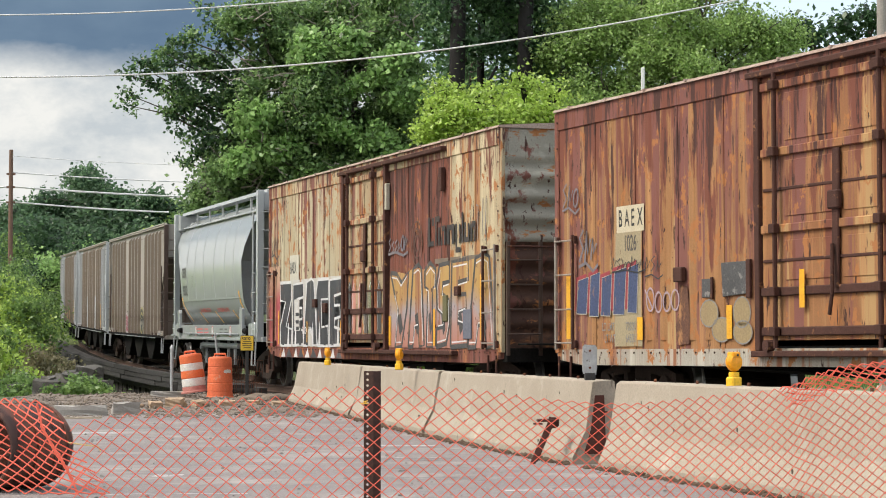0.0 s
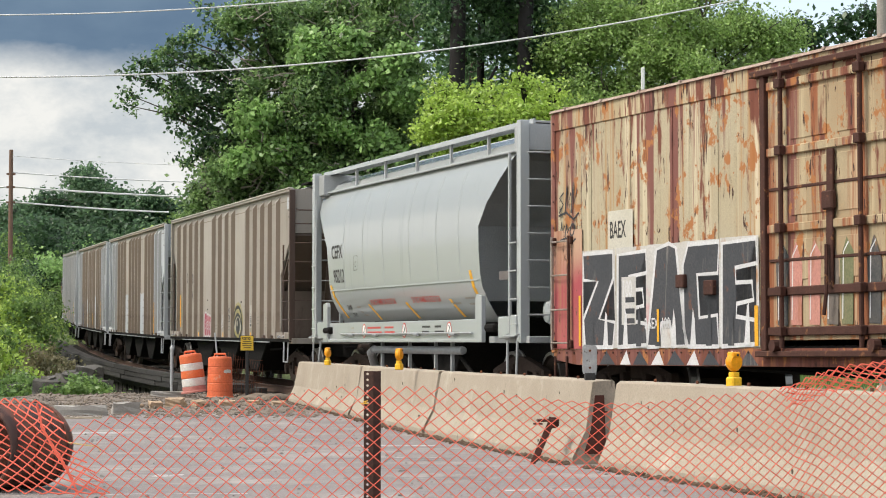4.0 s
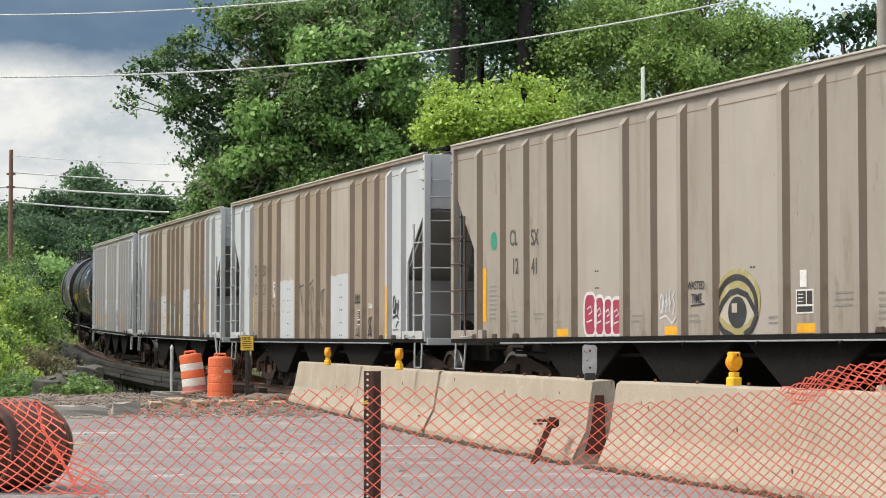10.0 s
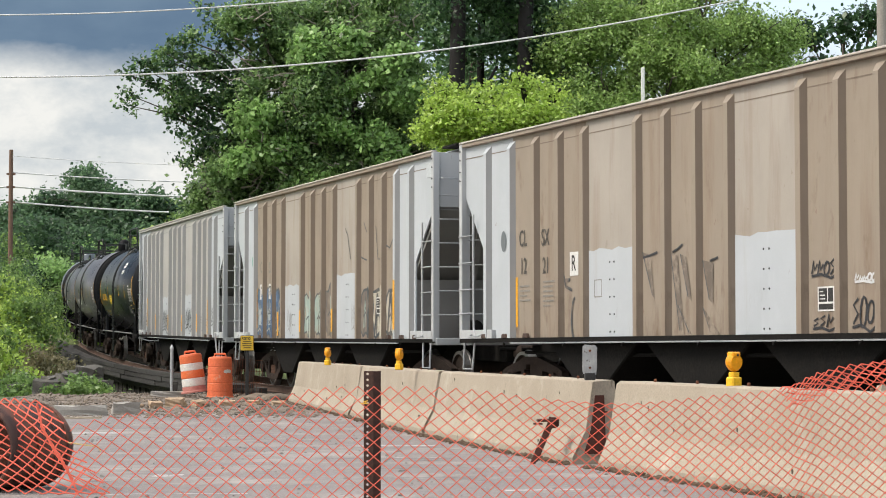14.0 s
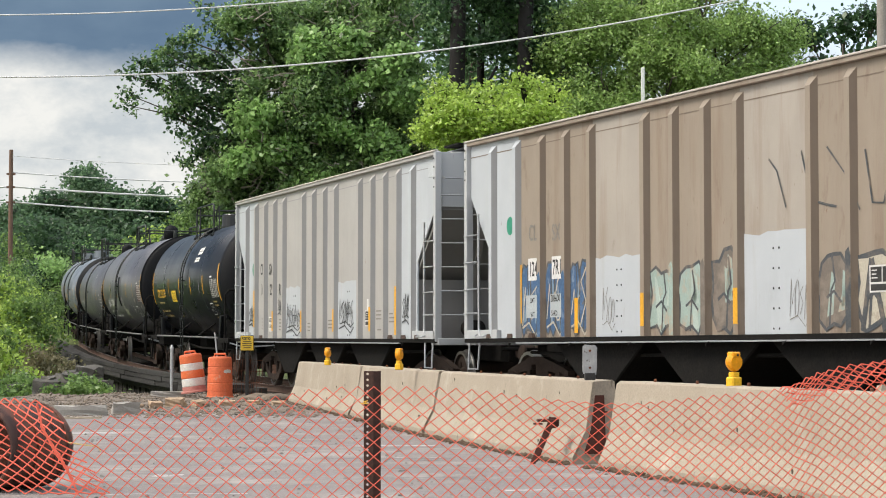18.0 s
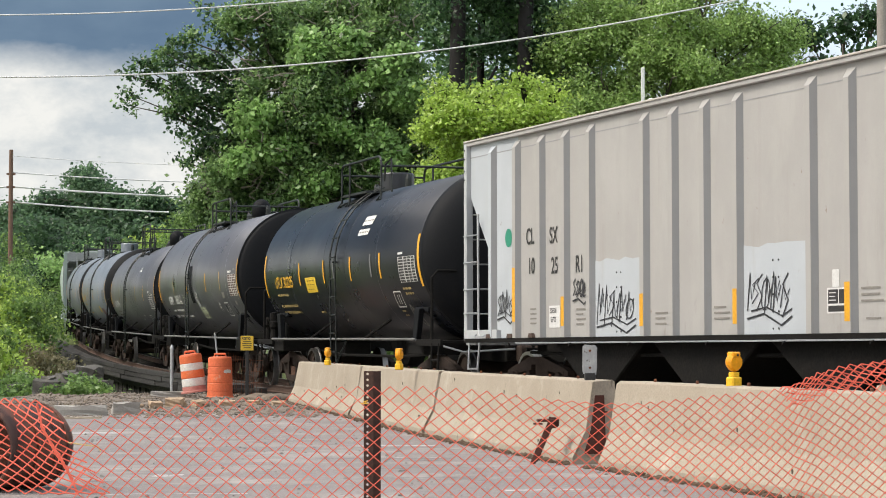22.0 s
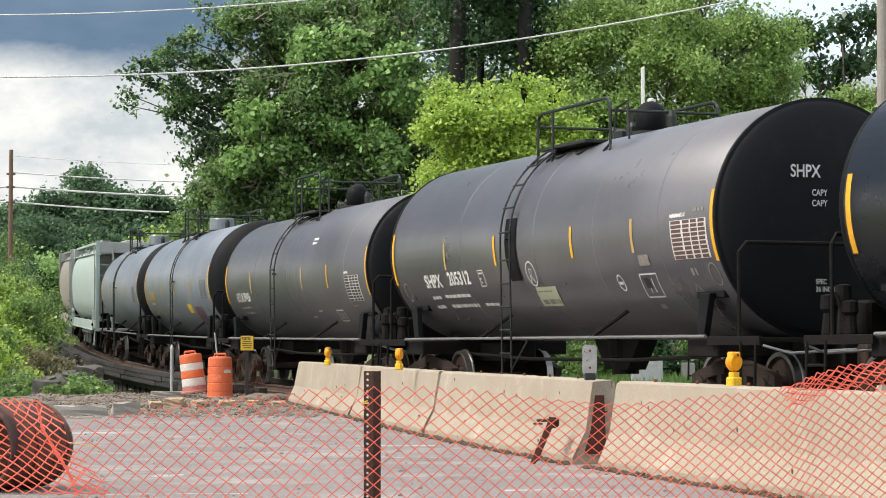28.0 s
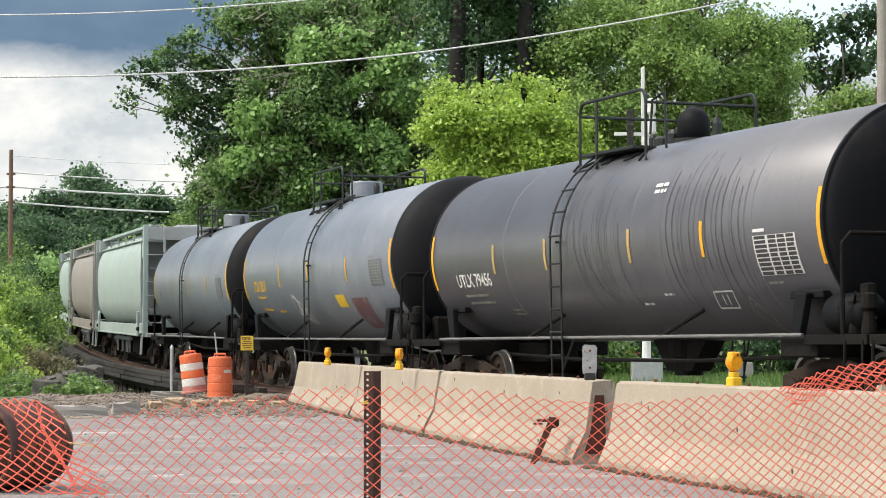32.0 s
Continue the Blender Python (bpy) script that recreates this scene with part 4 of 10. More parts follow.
# ---- trees ----
def leaves(name, blobs, n, size, material, parent, seed, depth=0.9, clump=10, spread=0.3, loc=(0, 0, 0), shell=0.3):
    """A crown of many small leaves in clumps. blobs: (x, y, z, radius)."""
    g = np.random.default_rng(seed)
    B = np.array(blobs, float)
    d = g.normal(size=(len(B) * 9, 3))
    d /= np.linalg.norm(d, axis=1)[:, None]
    R = np.repeat(B[:, 3], 9)
    B = np.concatenate([np.repeat(B[:, :3], 9, 0) + d * (R * g.uniform(0.45, 0.95, len(R)))[:, None] * np.array([1.1, depth, 0.9]), (R * g.uniform(0.22, 0.48, len(R)))[:, None]], 1)
    w = B[:, 3] ** 2
    nc = n // clump
    pick = g.choice(len(B), nc, p=w / w.sum())
    d = g.normal(size=(nc, 3))
    d /= np.linalg.norm(d, axis=1)[:, None]
    rad = g.random(nc) ** shell * g.uniform(0.85, 1.12, nc)
    c = B[pick, :3] + d * (rad * B[pick, 3])[:, None] * np.array([1.12, depth, 0.88])
    sz = spread * g.uniform(0.6, 1.5, nc)
    p = np.repeat(c, clump, 0) + g.normal(size=(nc * clump, 3)) * np.repeat(sz, clump)[:, None] * np.array([1, 1, 0.7])
    out = np.repeat(d, clump, 0)
    m = len(p)
    nrm = out * 0.5 + g.normal(size=(m, 3)) * 0.7 + np.array([0, 0, 0.5])
    nrm /= np.linalg.norm(nrm, axis=1)[:, None]
    u = np.cross(nrm, g.normal(size=(m, 3)))
    u /= np.linalg.norm(u, axis=1)[:, None]
    v = np.cross(nrm, u)
    s = size * g.uniform(0.55, 1.35, m)[:, None]
    V = np.stack([p - u * s * 0.62, p + v * s * 0.42 + nrm * s * 0.1, p + u * s * 0.62, p - v * s * 0.42 + nrm * s * 0.1], 1).reshape(-1, 3) - np.array(loc)
    me = bpy.data.meshes.new(name)
    me.vertices.add(m * 4)
    me.vertices.foreach_set("co", V.astype(np.float32).ravel())
    me.loops.add(m * 4)
    me.loops.foreach_set("vertex_index", np.arange(m * 4, dtype=np.int32))
    me.polygons.add(m)
    me.polygons.foreach_set("loop_start", np.arange(0, m * 4, 4, dtype=np.int32))
    me.materials.append(material)
    me.update(calc_edges=True)
    ob = new(name, me)
    if parent:
        ob.parent = parent
    return ob


def tree(name, x, y, blobs, n, size, material, label, seed, trunk=0.35, twigs=0, bark=M_BARK, depth=0.9, spread=0.3, clump=10, fork=0.35, shell=0.3):
    """blobs: (across, height, radius) of the crown's masses, from the trunk's foot."""
    rr = random.Random(seed)
    base = land(x, y)
    e = empty(name, pose(x, y, base), label, "tree")
    B = [(bx_, rr.uniform(-0.5, 0.5) * 4.0 * depth, z, r) for bx_, z, r in blobs]
    hi = max(b[2] for b in B)
    low = min(b[2] - b[3] for b in B)
    top = Vector((sum(b[0] for b in B) / len(B) * 0.4, 0, hi * 0.92))
    spine = [Vector((0, 0, -0.3)), Vector((0.1, 0, hi * 0.2)), top * 0.5 + Vector((0.2, 0.1, 0)), top]
    part("trunk", tb(spine, trunk, 10, trunk * 0.25), bark, e, "", smooth=True)
    bm = bmesh.new()
    for b in B:
        c = Vector(b[:3])
        a = spine[0].lerp(top, min(0.85, max(fork * 0.6, (c.z / hi) * 0.62)))
        mid = a.lerp(c, 0.55) + Vector((rr.uniform(-0.4, 0.4), rr.uniform(-0.4, 0.4), rr.uniform(-0.1, 0.6)))
        tube(bm, [a, mid, c], trunk * 0.32, 6, 0.025)
        for k in range(3):
            q = c + Vector((rr.uniform(-1, 1), rr.uniform(-1, 1), rr.uniform(-0.7, 0.9))) * b[3]
            tube(bm, [mid.lerp(c, 0.6), c.lerp(q, 0.5) + Vector((0, 0, rr.uniform(-0.2, 0.2))), q], 0.05, 5, 0.012)
    part("branchwork", bm, bark, e, "", smooth=True)
    if twigs:
        bm = bmesh.new()
        for k in range(twigs):
            b = rr.choice(B)
            p = Vector((b[0] + rr.uniform(-1, 1) * b[3], b[1] - b[3] * rr.uniform(0.6, 1.05) * depth, b[2] + rr.uniform(-0.8, 0.6) * b[3]))
            pts = [p]
            for j in range(3):
                p = p + Vector((rr.uniform(-0.5, 0.5), rr.uniform(-0.25, 0.1), rr.uniform(-0.15, 0.45)))
                pts.append(p)
            tube(bm, pts, 0.032, 5, 0.01)
        tagged(part("deadwood", bm, M_TWIG, e, "pale leafless twigs"), kind="stuff")
    c = leaves("crown", B, n, size, material, e, seed, depth, clump, spread, shell=shell)
    return e


big = tree("cottonwood_tree", -4.1, 88, [(-3.3, 13.8, 1.1), (-1.8, 14.3, 1.3), (0.0, 14.0, 1.3), (1.8, 14.0, 1.3), (-2.9, 12.5, 1.0), (-1.3, 12.7, 1.3), (0.5, 12.3, 1.3), (2.0, 12.3, 1.1), (-2.7, 10.9, 1.1), (-0.9, 10.9, 1.3), (0.9, 10.7, 1.3), (2.5, 10.7, 1.1), (-3.3, 9.4, 1.0), (-1.8, 9.4, 1.2), (0.0, 9.2, 1.3), (1.8, 9.2, 1.3), (-4.0, 8.0, 1.0), (-4.9, 7.6, 0.8), (-2.7, 7.8, 1.2), (-0.9, 7.8, 1.2), (0.9, 7.8, 1.1), (2.7, 8.3, 0.9), (-5.5, 7.0, 0.8), (-3.8, 6.7, 1.0), (-1.8, 6.5, 1.1), (0.0, 6.5, 1.0), (2.0, 6.9, 1.0), (3.1, 9.6, 1.0), (3.3, 7.4, 1.0), (0.9, 5.6, 0.9), (-1.3, 5.3, 0.9), (-3.3, 5.4, 0.9), (3.6, 8.5, 0.9)],
           135000, 0.15, LEAF_DARK, "large cottonwood tree with dark green leaves and ragged edge", 1, 0.42, 190, spread=0.26, depth=0.8)
OUTER = [(-8.2, 11.0, 0.3), (-8.3, 10.6, 0.3), (-8.3, 11.8, 0.2), (-8.6, 11.9, 0.1), (-7.6, 12.0, 0.5), (-6.9, 12.5, 0.6), (-6.0, 13.2, 0.6), (-5.7, 12.3, 0.7), (-6.7, 11.4, 0.7), (-5.8, 10.9, 0.8), (-4.9, 12.0, 0.7), (-4.7, 10.5, 0.8), (-6.4, 10.3, 0.6), (-5.5, 9.6, 0.7), (-4.7, 8.9, 0.6), (-4.0, 11.4, 0.6), (-4.0, 10.0, 0.6), (-5.4, 8.7, 0.4), (-6.1, 8.4, 0.3), (-5.4, 14.5, 0.3), (-4.7, 13.8, 0.4), (-4.4, 13.0, 0.6), (-6.9, 12.7, 0.2), (-6.3, 13.3, 0.2)]
# backlit edge of the crown: its shade is in the darker leaf colour
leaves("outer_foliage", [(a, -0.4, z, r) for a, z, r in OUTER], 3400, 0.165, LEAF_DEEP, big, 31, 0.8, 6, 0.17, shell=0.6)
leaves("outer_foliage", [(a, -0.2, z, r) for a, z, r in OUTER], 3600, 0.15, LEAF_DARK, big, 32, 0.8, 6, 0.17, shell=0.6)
# sunlit lobes: the light is in these paler leaves' colour
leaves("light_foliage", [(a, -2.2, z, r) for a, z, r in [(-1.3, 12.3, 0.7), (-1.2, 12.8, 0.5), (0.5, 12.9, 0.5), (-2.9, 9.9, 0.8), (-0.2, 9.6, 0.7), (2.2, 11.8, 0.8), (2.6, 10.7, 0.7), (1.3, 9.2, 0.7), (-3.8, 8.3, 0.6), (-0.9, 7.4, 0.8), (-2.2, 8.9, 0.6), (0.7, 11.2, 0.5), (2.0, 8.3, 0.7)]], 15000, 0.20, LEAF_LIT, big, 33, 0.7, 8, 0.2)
bm = bmesh.new()
rr = random.Random(8)
for a, z, r in OUTER:
    tube(bm, [(a * 0.55, 0, z * 0.86), (a * 0.8, -0.2, z * 0.95 + rr.uniform(-0.2, 0.2)), (a, -0.4, z)], 0.06, 5, 0.012)
tagged(part("outer_branchwork", bm, M_BARK, big), kind="stuff")
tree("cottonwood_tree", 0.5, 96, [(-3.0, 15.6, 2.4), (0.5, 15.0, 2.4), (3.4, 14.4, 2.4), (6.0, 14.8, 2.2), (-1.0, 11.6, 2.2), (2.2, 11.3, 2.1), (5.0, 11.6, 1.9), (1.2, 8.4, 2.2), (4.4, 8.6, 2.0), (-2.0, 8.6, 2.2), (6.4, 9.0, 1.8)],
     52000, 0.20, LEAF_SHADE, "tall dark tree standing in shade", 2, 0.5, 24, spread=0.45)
for i, (x, y, r) in enumerate(((0.6, 91.5, 0.42), (3.38, 91.5, 0.42), (1.6, 94, 0.2))):
    e = empty("tree_trunk", pose(x, y, land(x, y)), "thick dark trunk of a tall shaded tree", "tree")
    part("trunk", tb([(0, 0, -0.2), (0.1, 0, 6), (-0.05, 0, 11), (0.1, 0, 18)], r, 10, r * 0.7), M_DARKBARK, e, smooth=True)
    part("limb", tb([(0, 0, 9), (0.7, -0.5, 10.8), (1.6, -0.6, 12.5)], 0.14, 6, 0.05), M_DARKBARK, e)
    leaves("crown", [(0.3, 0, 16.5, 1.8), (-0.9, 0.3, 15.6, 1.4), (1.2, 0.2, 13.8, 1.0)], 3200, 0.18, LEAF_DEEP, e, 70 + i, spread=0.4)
tree("willow_tree", 9.0, 92, [(-3.6, 13.4, 1.5), (-1.7, 13.9, 1.9), (0.6, 13.6, 2.0), (2.9, 13.2, 2.0), (4.6, 12.6, 1.5), (-2.6, 11.6, 1.7), (0.1, 11.8, 1.9), (2.7, 11.3, 1.9), (-1.2, 10.1, 1.6), (1.3, 9.9, 1.8), (4.1, 10.7, 1.5), (-3.7, 10.6, 1.3), (5.1, 13.6, 1.1), (3.6, 9.2, 1.5), (-2.2, 8.6, 1.6), (0.8, 7.9, 1.8), (3.2, 7.4, 1.8), (-1.0, 15.8, 1.8), (2.0, 15.8, 1.8)],
     150000, 0.125, LEAF_WILLOW, "broad light green willow tree with fine leaves", 3, 0.4, 8, spread=0.34, clump=9)
young = tree("young_tree", 2.3, 74, [(-1.5, 7.7, 0.9), (0.2, 7.2, 1.0), (-2.0, 7.0, 0.9), (-0.9, 6.5, 1.1), (1.2, 6.4, 1.1), (-1.8, 9.1, 0.35), (0.3, 5.3, 1.3), (-1.3, 5.2, 1.2), (2.0, 6.9, 0.9), (-2.5, 9.6, 0.2), (-2.3, 9.8, 0.1), (-2.0, 9.3, 0.2), (-2.6, 8.8, 0.2), (-2.4, 9.1, 0.2), (-1.2, 9.3, 0.2), (-1.1, 9.7, 0.1), (-0.7, 9.8, 0.2), (-0.5, 9.4, 0.2), (-0.0, 9.6, 0.2), (0.3, 9.8, 0.2), (0.6, 9.8, 0.1), (0.9, 9.7, 0.2), (1.3, 9.6, 0.2), (-1.6, 9.0, 0.3), (-2.2, 8.5, 0.3), (1.5, 9.3, 0.2), (-2.7, 8.1, 0.2), (-0.1, 9.2, 0.3), (0.4, 9.3, 0.3)],
     60000, 0.12, LEAF_YELLOW, "young tree with bright yellow-green leaves", 4, 0.05, 0, bark=M_DARKBARK, spread=0.24, clump=9, shell=0.6)
leaves("front_foliage", [(a, -1.9, z, r) for a, z, r in ((-2.3, 6.3, 0.7), (-1.2, 6.6, 0.8), (-0.2, 6.2, 0.8), (0.9, 6.6, 0.8), (1.9, 6.3, 0.7), (-1.7, 5.5, 0.8), (0.2, 5.3, 0.9), (1.5, 5.4, 0.8), (-2.9, 5.4, 0.7), (-1.0, 7.5, 0.6), (0.6, 7.4, 0.6), (-2.5, 8.2, 0.5), (-1.7, 8.5, 0.55), (-0.8, 8.3, 0.55), (0.1, 8.4, 0.55), (1.0, 8.3, 0.55), (1.9, 8.0, 0.5), (2.4, 7.3, 0.5), (-0.3, 7.6, 0.6), (1.5, 7.4, 0.6))],
       46000, 0.12, LEAF_YELLOW, young, 44, 0.8, 9, 0.22, shell=0.6)
tree("sparse_tree", 17.6, 98, [(-1.5, 15.0, 0.7), (-0.9, 13.4, 0.7), (0.2, 15.2, 0.8), (0.7, 13.8, 0.8), (1.6, 15.6, 0.9), (-0.2, 12.4, 0.6), (1.8, 13.4, 0.8), (-1.9, 13.0, 0.5)],
     3200, 0.24, LEAF_DEEP, "thin leaning tree with sparse dark leaves", 5, 0.14, 0, spread=0.3, clump=8)
tree("roadside_tree", 17.4, 90, [(-1.6, 10.6, 0.9), (-0.5, 10.9, 0.9), (-1.2, 9.6, 1.1), (0.4, 10.2, 1.0), (1.7, 12.6, 1.0), (2.0, 11.2, 1.2), (1.6, 9.6, 1.3), (0.0, 8.6, 1.4)],
     24000, 0.14, LEAF_WILLOW, "light green tree behind the grey pole", 6, 0.2, 2, spread=0.28)


def bush(name, x, y, blobs, n, size, material, label, seed, spread=0.25, stem=0.06):
    base = land(x, y)
    rr = random.Random(seed)
    e = empty(name, pose(x, y, base), label, "bush")
    B = [(a, rr.uniform(-0.5, 0.5) * 2.0, z, r) for a, z, r in blobs]
    bm = bmesh.new()
    for b in B:
        tube(bm, [(b[0] * 0.4, b[1] * 0.4, -0.2), (b[0] * 0.8, b[1] * 0.8, b[2] * 0.5), b[:3]], stem, 5, 0.015)
    part("stems", bm, M_BARK, e)
    leaves("crown", B, n, size, material, e, seed, 0.9, 9, spread)
    return e


# shrubs along the far side of the track
for i, (x, y, h, r) in enumerate(((-14.2, 108, 6.2, 1.3), (-12.6, 104, 6.9, 1.3), (-11.4, 101, 7.5, 1.3), (-10.0, 99, 8.0, 1.4), (-8.5, 97, 8.2, 1.4), (-7.0, 95, 8.2, 1.5), (-5.4, 94, 7.6, 1.6), (-16.4, 114, 5.4, 1.4), (-3.4, 92, 7.0, 1.7), (-18.2, 120, 5.0, 1.5))):
    z = h - land(x, y) - r
    bush("trackside_shrub", x, y, [(0, z, r), (-r * 0.8, z - 0.6, r * 0.8), (r * 0.8, z - 0.5, r * 0.85), (0.2, z - 1.4, r), (-0.4, max(0.4, z - 2.6), r)], 9000, 0.13, LEAF_YELLOW if i % 3 == 1 else LEAF_BUSH, "leafy light green shrub beside the railway", 100 + i)
# hillside thicket
# leaf colours stand in for lit tops and dark gaps
for i, (x, y, h, r) in enumerate(((-25.0, 128, 7.6, 2.0), (-22.6, 130, 8.4, 1.9), (-20.2, 132, 7.9, 1.9), (-17.8, 134, 8.0, 1.9), (-24.0, 122, 6.4, 1.9), (-21.6, 124, 6.2, 1.9), (-19.0, 122, 5.6, 1.8), (-27.0, 126, 7.8, 2.2), (-16.4, 140, 8.3, 2.0), (-14.6, 146, 8.8, 2.1))):
    z = h - land(x, y) - r
    bush("hillside_bush", x, y, [(0, z, r), (-r * 0.9, z - 0.7, r * 0.8), (r * 0.9, z - 0.8, r * 0.85), (0, z - 1.8, r * 1.1)], 8000, 0.2, (LEAF_BUSH, LEAF_DEEP, LEAF_LIT)[i % 3], "rounded green bush on the hillside", 130 + i, 0.32)
# dark wood on the skyline
for i, (x, y, h, r) in enumerate(((-27.9, 172, 14.7, 2.5), (-25.6, 170, 12.9, 1.9), (-29.0, 174, 12.2, 1.8), (-23.4, 172, 11.9, 1.8), (-21.6, 170, 12.2, 1.7), (-32.4, 176, 12.0, 2.2), (-35.0, 178, 12.0, 2.4), (-19.8, 172, 11.2, 1.8), (-17.6, 176, 10.6, 2.0), (-30.6, 168, 10.6, 2.0), (-26.2, 166, 10.0, 2.2), (-22.2, 166, 10.2, 2.2), (-37.5, 176, 11.6, 2.4))):
    z = h - land(x, y) - r
    tree("skyline_tree", x, y, [(0, z, r), (-r * 0.8, z - 1.0, r * 0.9), (r * 0.85, z - 1.3, r * 0.9), (0, z - 2.6, r * 1.3), (0.4, z + 0.4 * r, r * 0.6)], 30000, 0.27, LEAF_FAR, "dark green tree on the skyline", 160 + i, 0.2, spread=0.45)
# near thicket beside the creek
for i, (x, y, h, r, m) in enumerate(((-14.6, 70, 4.1, 1.0, LEAF_BUSH), (-13.5, 68, 3.7, 1.0, LEAF_BUSH), (-13.7, 66, 3.1, 1.1, LEAF_YELLOW), (-13.2, 64, 2.5, 1.0, LEAF_YELLOW), (-12.5, 66, 2.5, 0.8, LEAF_BUSH), (-12.7, 60, 1.8, 0.9, LEAF_BUSH), (-11.6, 57, 1.35, 0.7, LEAF_YELLOW), (-15.0, 74, 3.8, 1.1, LEAF_BUSH), (-14.7, 76, 3.3, 1.1, LEAF_YELLOW), (-16.4, 84, 3.9, 1.4, LEAF_BUSH), (-18.0, 92, 4.4, 1.5, LEAF_BUSH), (-19.4, 98, 4.6, 1.6, LEAF_BUSH), (-17.2, 86, 4.2, 1.4, LEAF_BUSH), (-15.8, 78, 4.3, 1.2, LEAF_YELLOW), (-20.4, 104, 5.2, 1.7, LEAF_BUSH), (-22.4, 106, 5.6, 1.7, LEAF_BUSH))):
    z = max(0.3, h - land(x, y) - r)
    bush("creekside_bush", x, y, [(0, z, r), (-r * 0.9, z - 0.5, r * 0.8), (r * 0.8, z - 0.6, r * 0.8), (0, z - 1.2, r), (0.2, z - 2.0, r)], 9500, 0.095, m, "dense green bush beside the creek", 200 + i, 0.2)
for i, (x, y, h, r, m) in enumerate(((-8.25, 49.8, 0.50, 0.30, LEAF_BUSH), (-7.9, 49.8, 0.40, 0.27, LEAF_BUSH), (-8.1, 49.2, 0.25, 0.25, LEAF_BUSH), (-7.6, 49.6, 0.22, 0.22, LEAF_BUSH), (-9.95, 51, 0.5, 0.35, LEAF_BUSH), (-10.5, 50.5, 0.4, 0.5, LEAF_BUSH), (-9.5, 50.0, 0.12, 0.2, LEAF_BUSH), (-10.7, 60, 1.0, 0.5, LEAF_DRY), (-11.5, 63, 1.2, 0.6, LEAF_DRY), (-10.9, 57, 0.7, 0.5, LEAF_DRY), (-11.9, 66, 1.4, 0.6, LEAF_DRY), (-10.2, 55, 0.5, 0.4, LEAF_BUSH))):
    z = max(0.1, h - land(x, y) - r)
    bush("weed_clump", x, y, [(0, z, r), (-r * 0.9, z - 0.12, r * 0.7), (r * 0.9, z - 0.1, r * 0.7), (0, z - 0.5, r)], 1600, 0.085, m, "leafy weeds among the rubble" if m is not LEAF_DRY else "clump of dry yellowish weeds", 240 + i, 0.09, 0.015)
for i, (x, y) in enumerate(((-9.9, 59.5), (-9.55, 59.8))):
    e = empty("leaning_stump", pose(x, y, land(x, y) - 0.2), "dark leaning timber stump beside the bridge", "stump")
    part("stump", tb([(0, 0, 0), (-0.1 + 0.15 * i, 0, 0.7), (-0.22 + 0.2 * i, 0, 1.35)], 0.11, 8, 0.08), M_TIMBER, e)

# low hedge beyond the meadow
for i, (x, y, r, m) in enumerate(((1.5, 80, 0.9, LEAF_BUSH), (3.6, 82, 1.0, LEAF_DEEP), (5.6, 79, 0.8, LEAF_BUSH), (7.6, 83, 1.0, LEAF_DEEP), (9.8, 84, 0.9, LEAF_BUSH), (12.0, 82, 1.0, LEAF_DEEP), (14.2, 85, 1.0, LEAF_BUSH), (16.4, 83, 1.0, LEAF_DEEP), (-0.8, 78, 0.9, LEAF_BUSH), (18.6, 84, 1.0, LEAF_BUSH))):
    bush("hedge_bush", x, y, [(0, 0.9, r), (-r * 0.9, 0.5, r * 0.8), (r * 0.9, 0.5, r * 0.8), (0, 1.5, r * 0.6)], 4200, 0.15, m, "low dark green bush beyond the meadow", 500 + i, 0.22)
# meadow behind the track
g = np.random.default_rng(9)
gx, gy = g.uniform(2, 20, 9000), g.uniform(58, 92, 9000)
gz = np.array([land(a, b) for a, b in zip(gx[::30], gy[::30])]).repeat(30)[:9000]
h = g.uniform(0.08, 0.3, 9000)
dx = g.normal(0, 0.06, 9000)
V = np.stack([np.stack([gx - 0.02, gy, gz], 1), np.stack([gx + 0.02, gy, gz], 1), np.stack([gx + dx, gy, gz + h], 1)], 1).reshape(-1, 3)
tagged(raw("meadow_grass", V.tolist(), np.arange(27000).reshape(-1, 3).tolist(), LEAF_BUSH), "tall green meadow grass", "grass", kind="stuff")

# ---- sky: a far curved sheet of cloud behind the hills ----
m = MATS["cloud"] = bpy.data.materials.new("cloud")
m.use_nodes = True
nt = m.node_tree
nt.nodes.remove(nt.nodes["Principled BSDF"])
co = nt.nodes.new("ShaderNodeTexCoord").outputs["Object"]
sep = nt.nodes.new("ShaderNodeSeparateXYZ")
nt.links.new(co, sep.inputs[0])
wob = noisy(nt, co, 0.006, 6, (1, 1, 1.8))
madd = nt.nodes.new("ShaderNodeMath")
madd.operation = "MULTIPLY_ADD"
nt.links.new(wob, madd.inputs[0])
madd.inputs[1].default_value = 56.0
nt.links.new(sep.outputs["Z"], madd.inputs[2])
puff = noisy(nt, co, 0.011, 8, (1, 1, 1.6), 0.62, (40, 0, 9))
low = mixc(nt, ramp(nt, puff, 0.4, 0.62), (0.29, 0.315, 0.34), (0.45, 0.45, 0.445))
high = mixc(nt, ramp(nt, noisy(nt, co, 0.008, 6, (1, 1, 2.2), 0.55, (7, 0, 3)), 0.35, 0.7), (0.066, 0.104, 0.16), (0.102, 0.148, 0.205))
high = mixc(nt, ramp(nt, sep.outputs["X"], -150, 20), high, (0.42, 0.50, 0.60))
col = mixc(nt, ramp(nt, madd.outputs[0], 204, 228), low, high)
em = nt.nodes.new("ShaderNodeEmission")
nt.links.new(col, em.inputs["Color"])
nt.links.new(em.outputs[0], nt.nodes["Material Output"].inputs["Surface"])
verts, faces = [], []
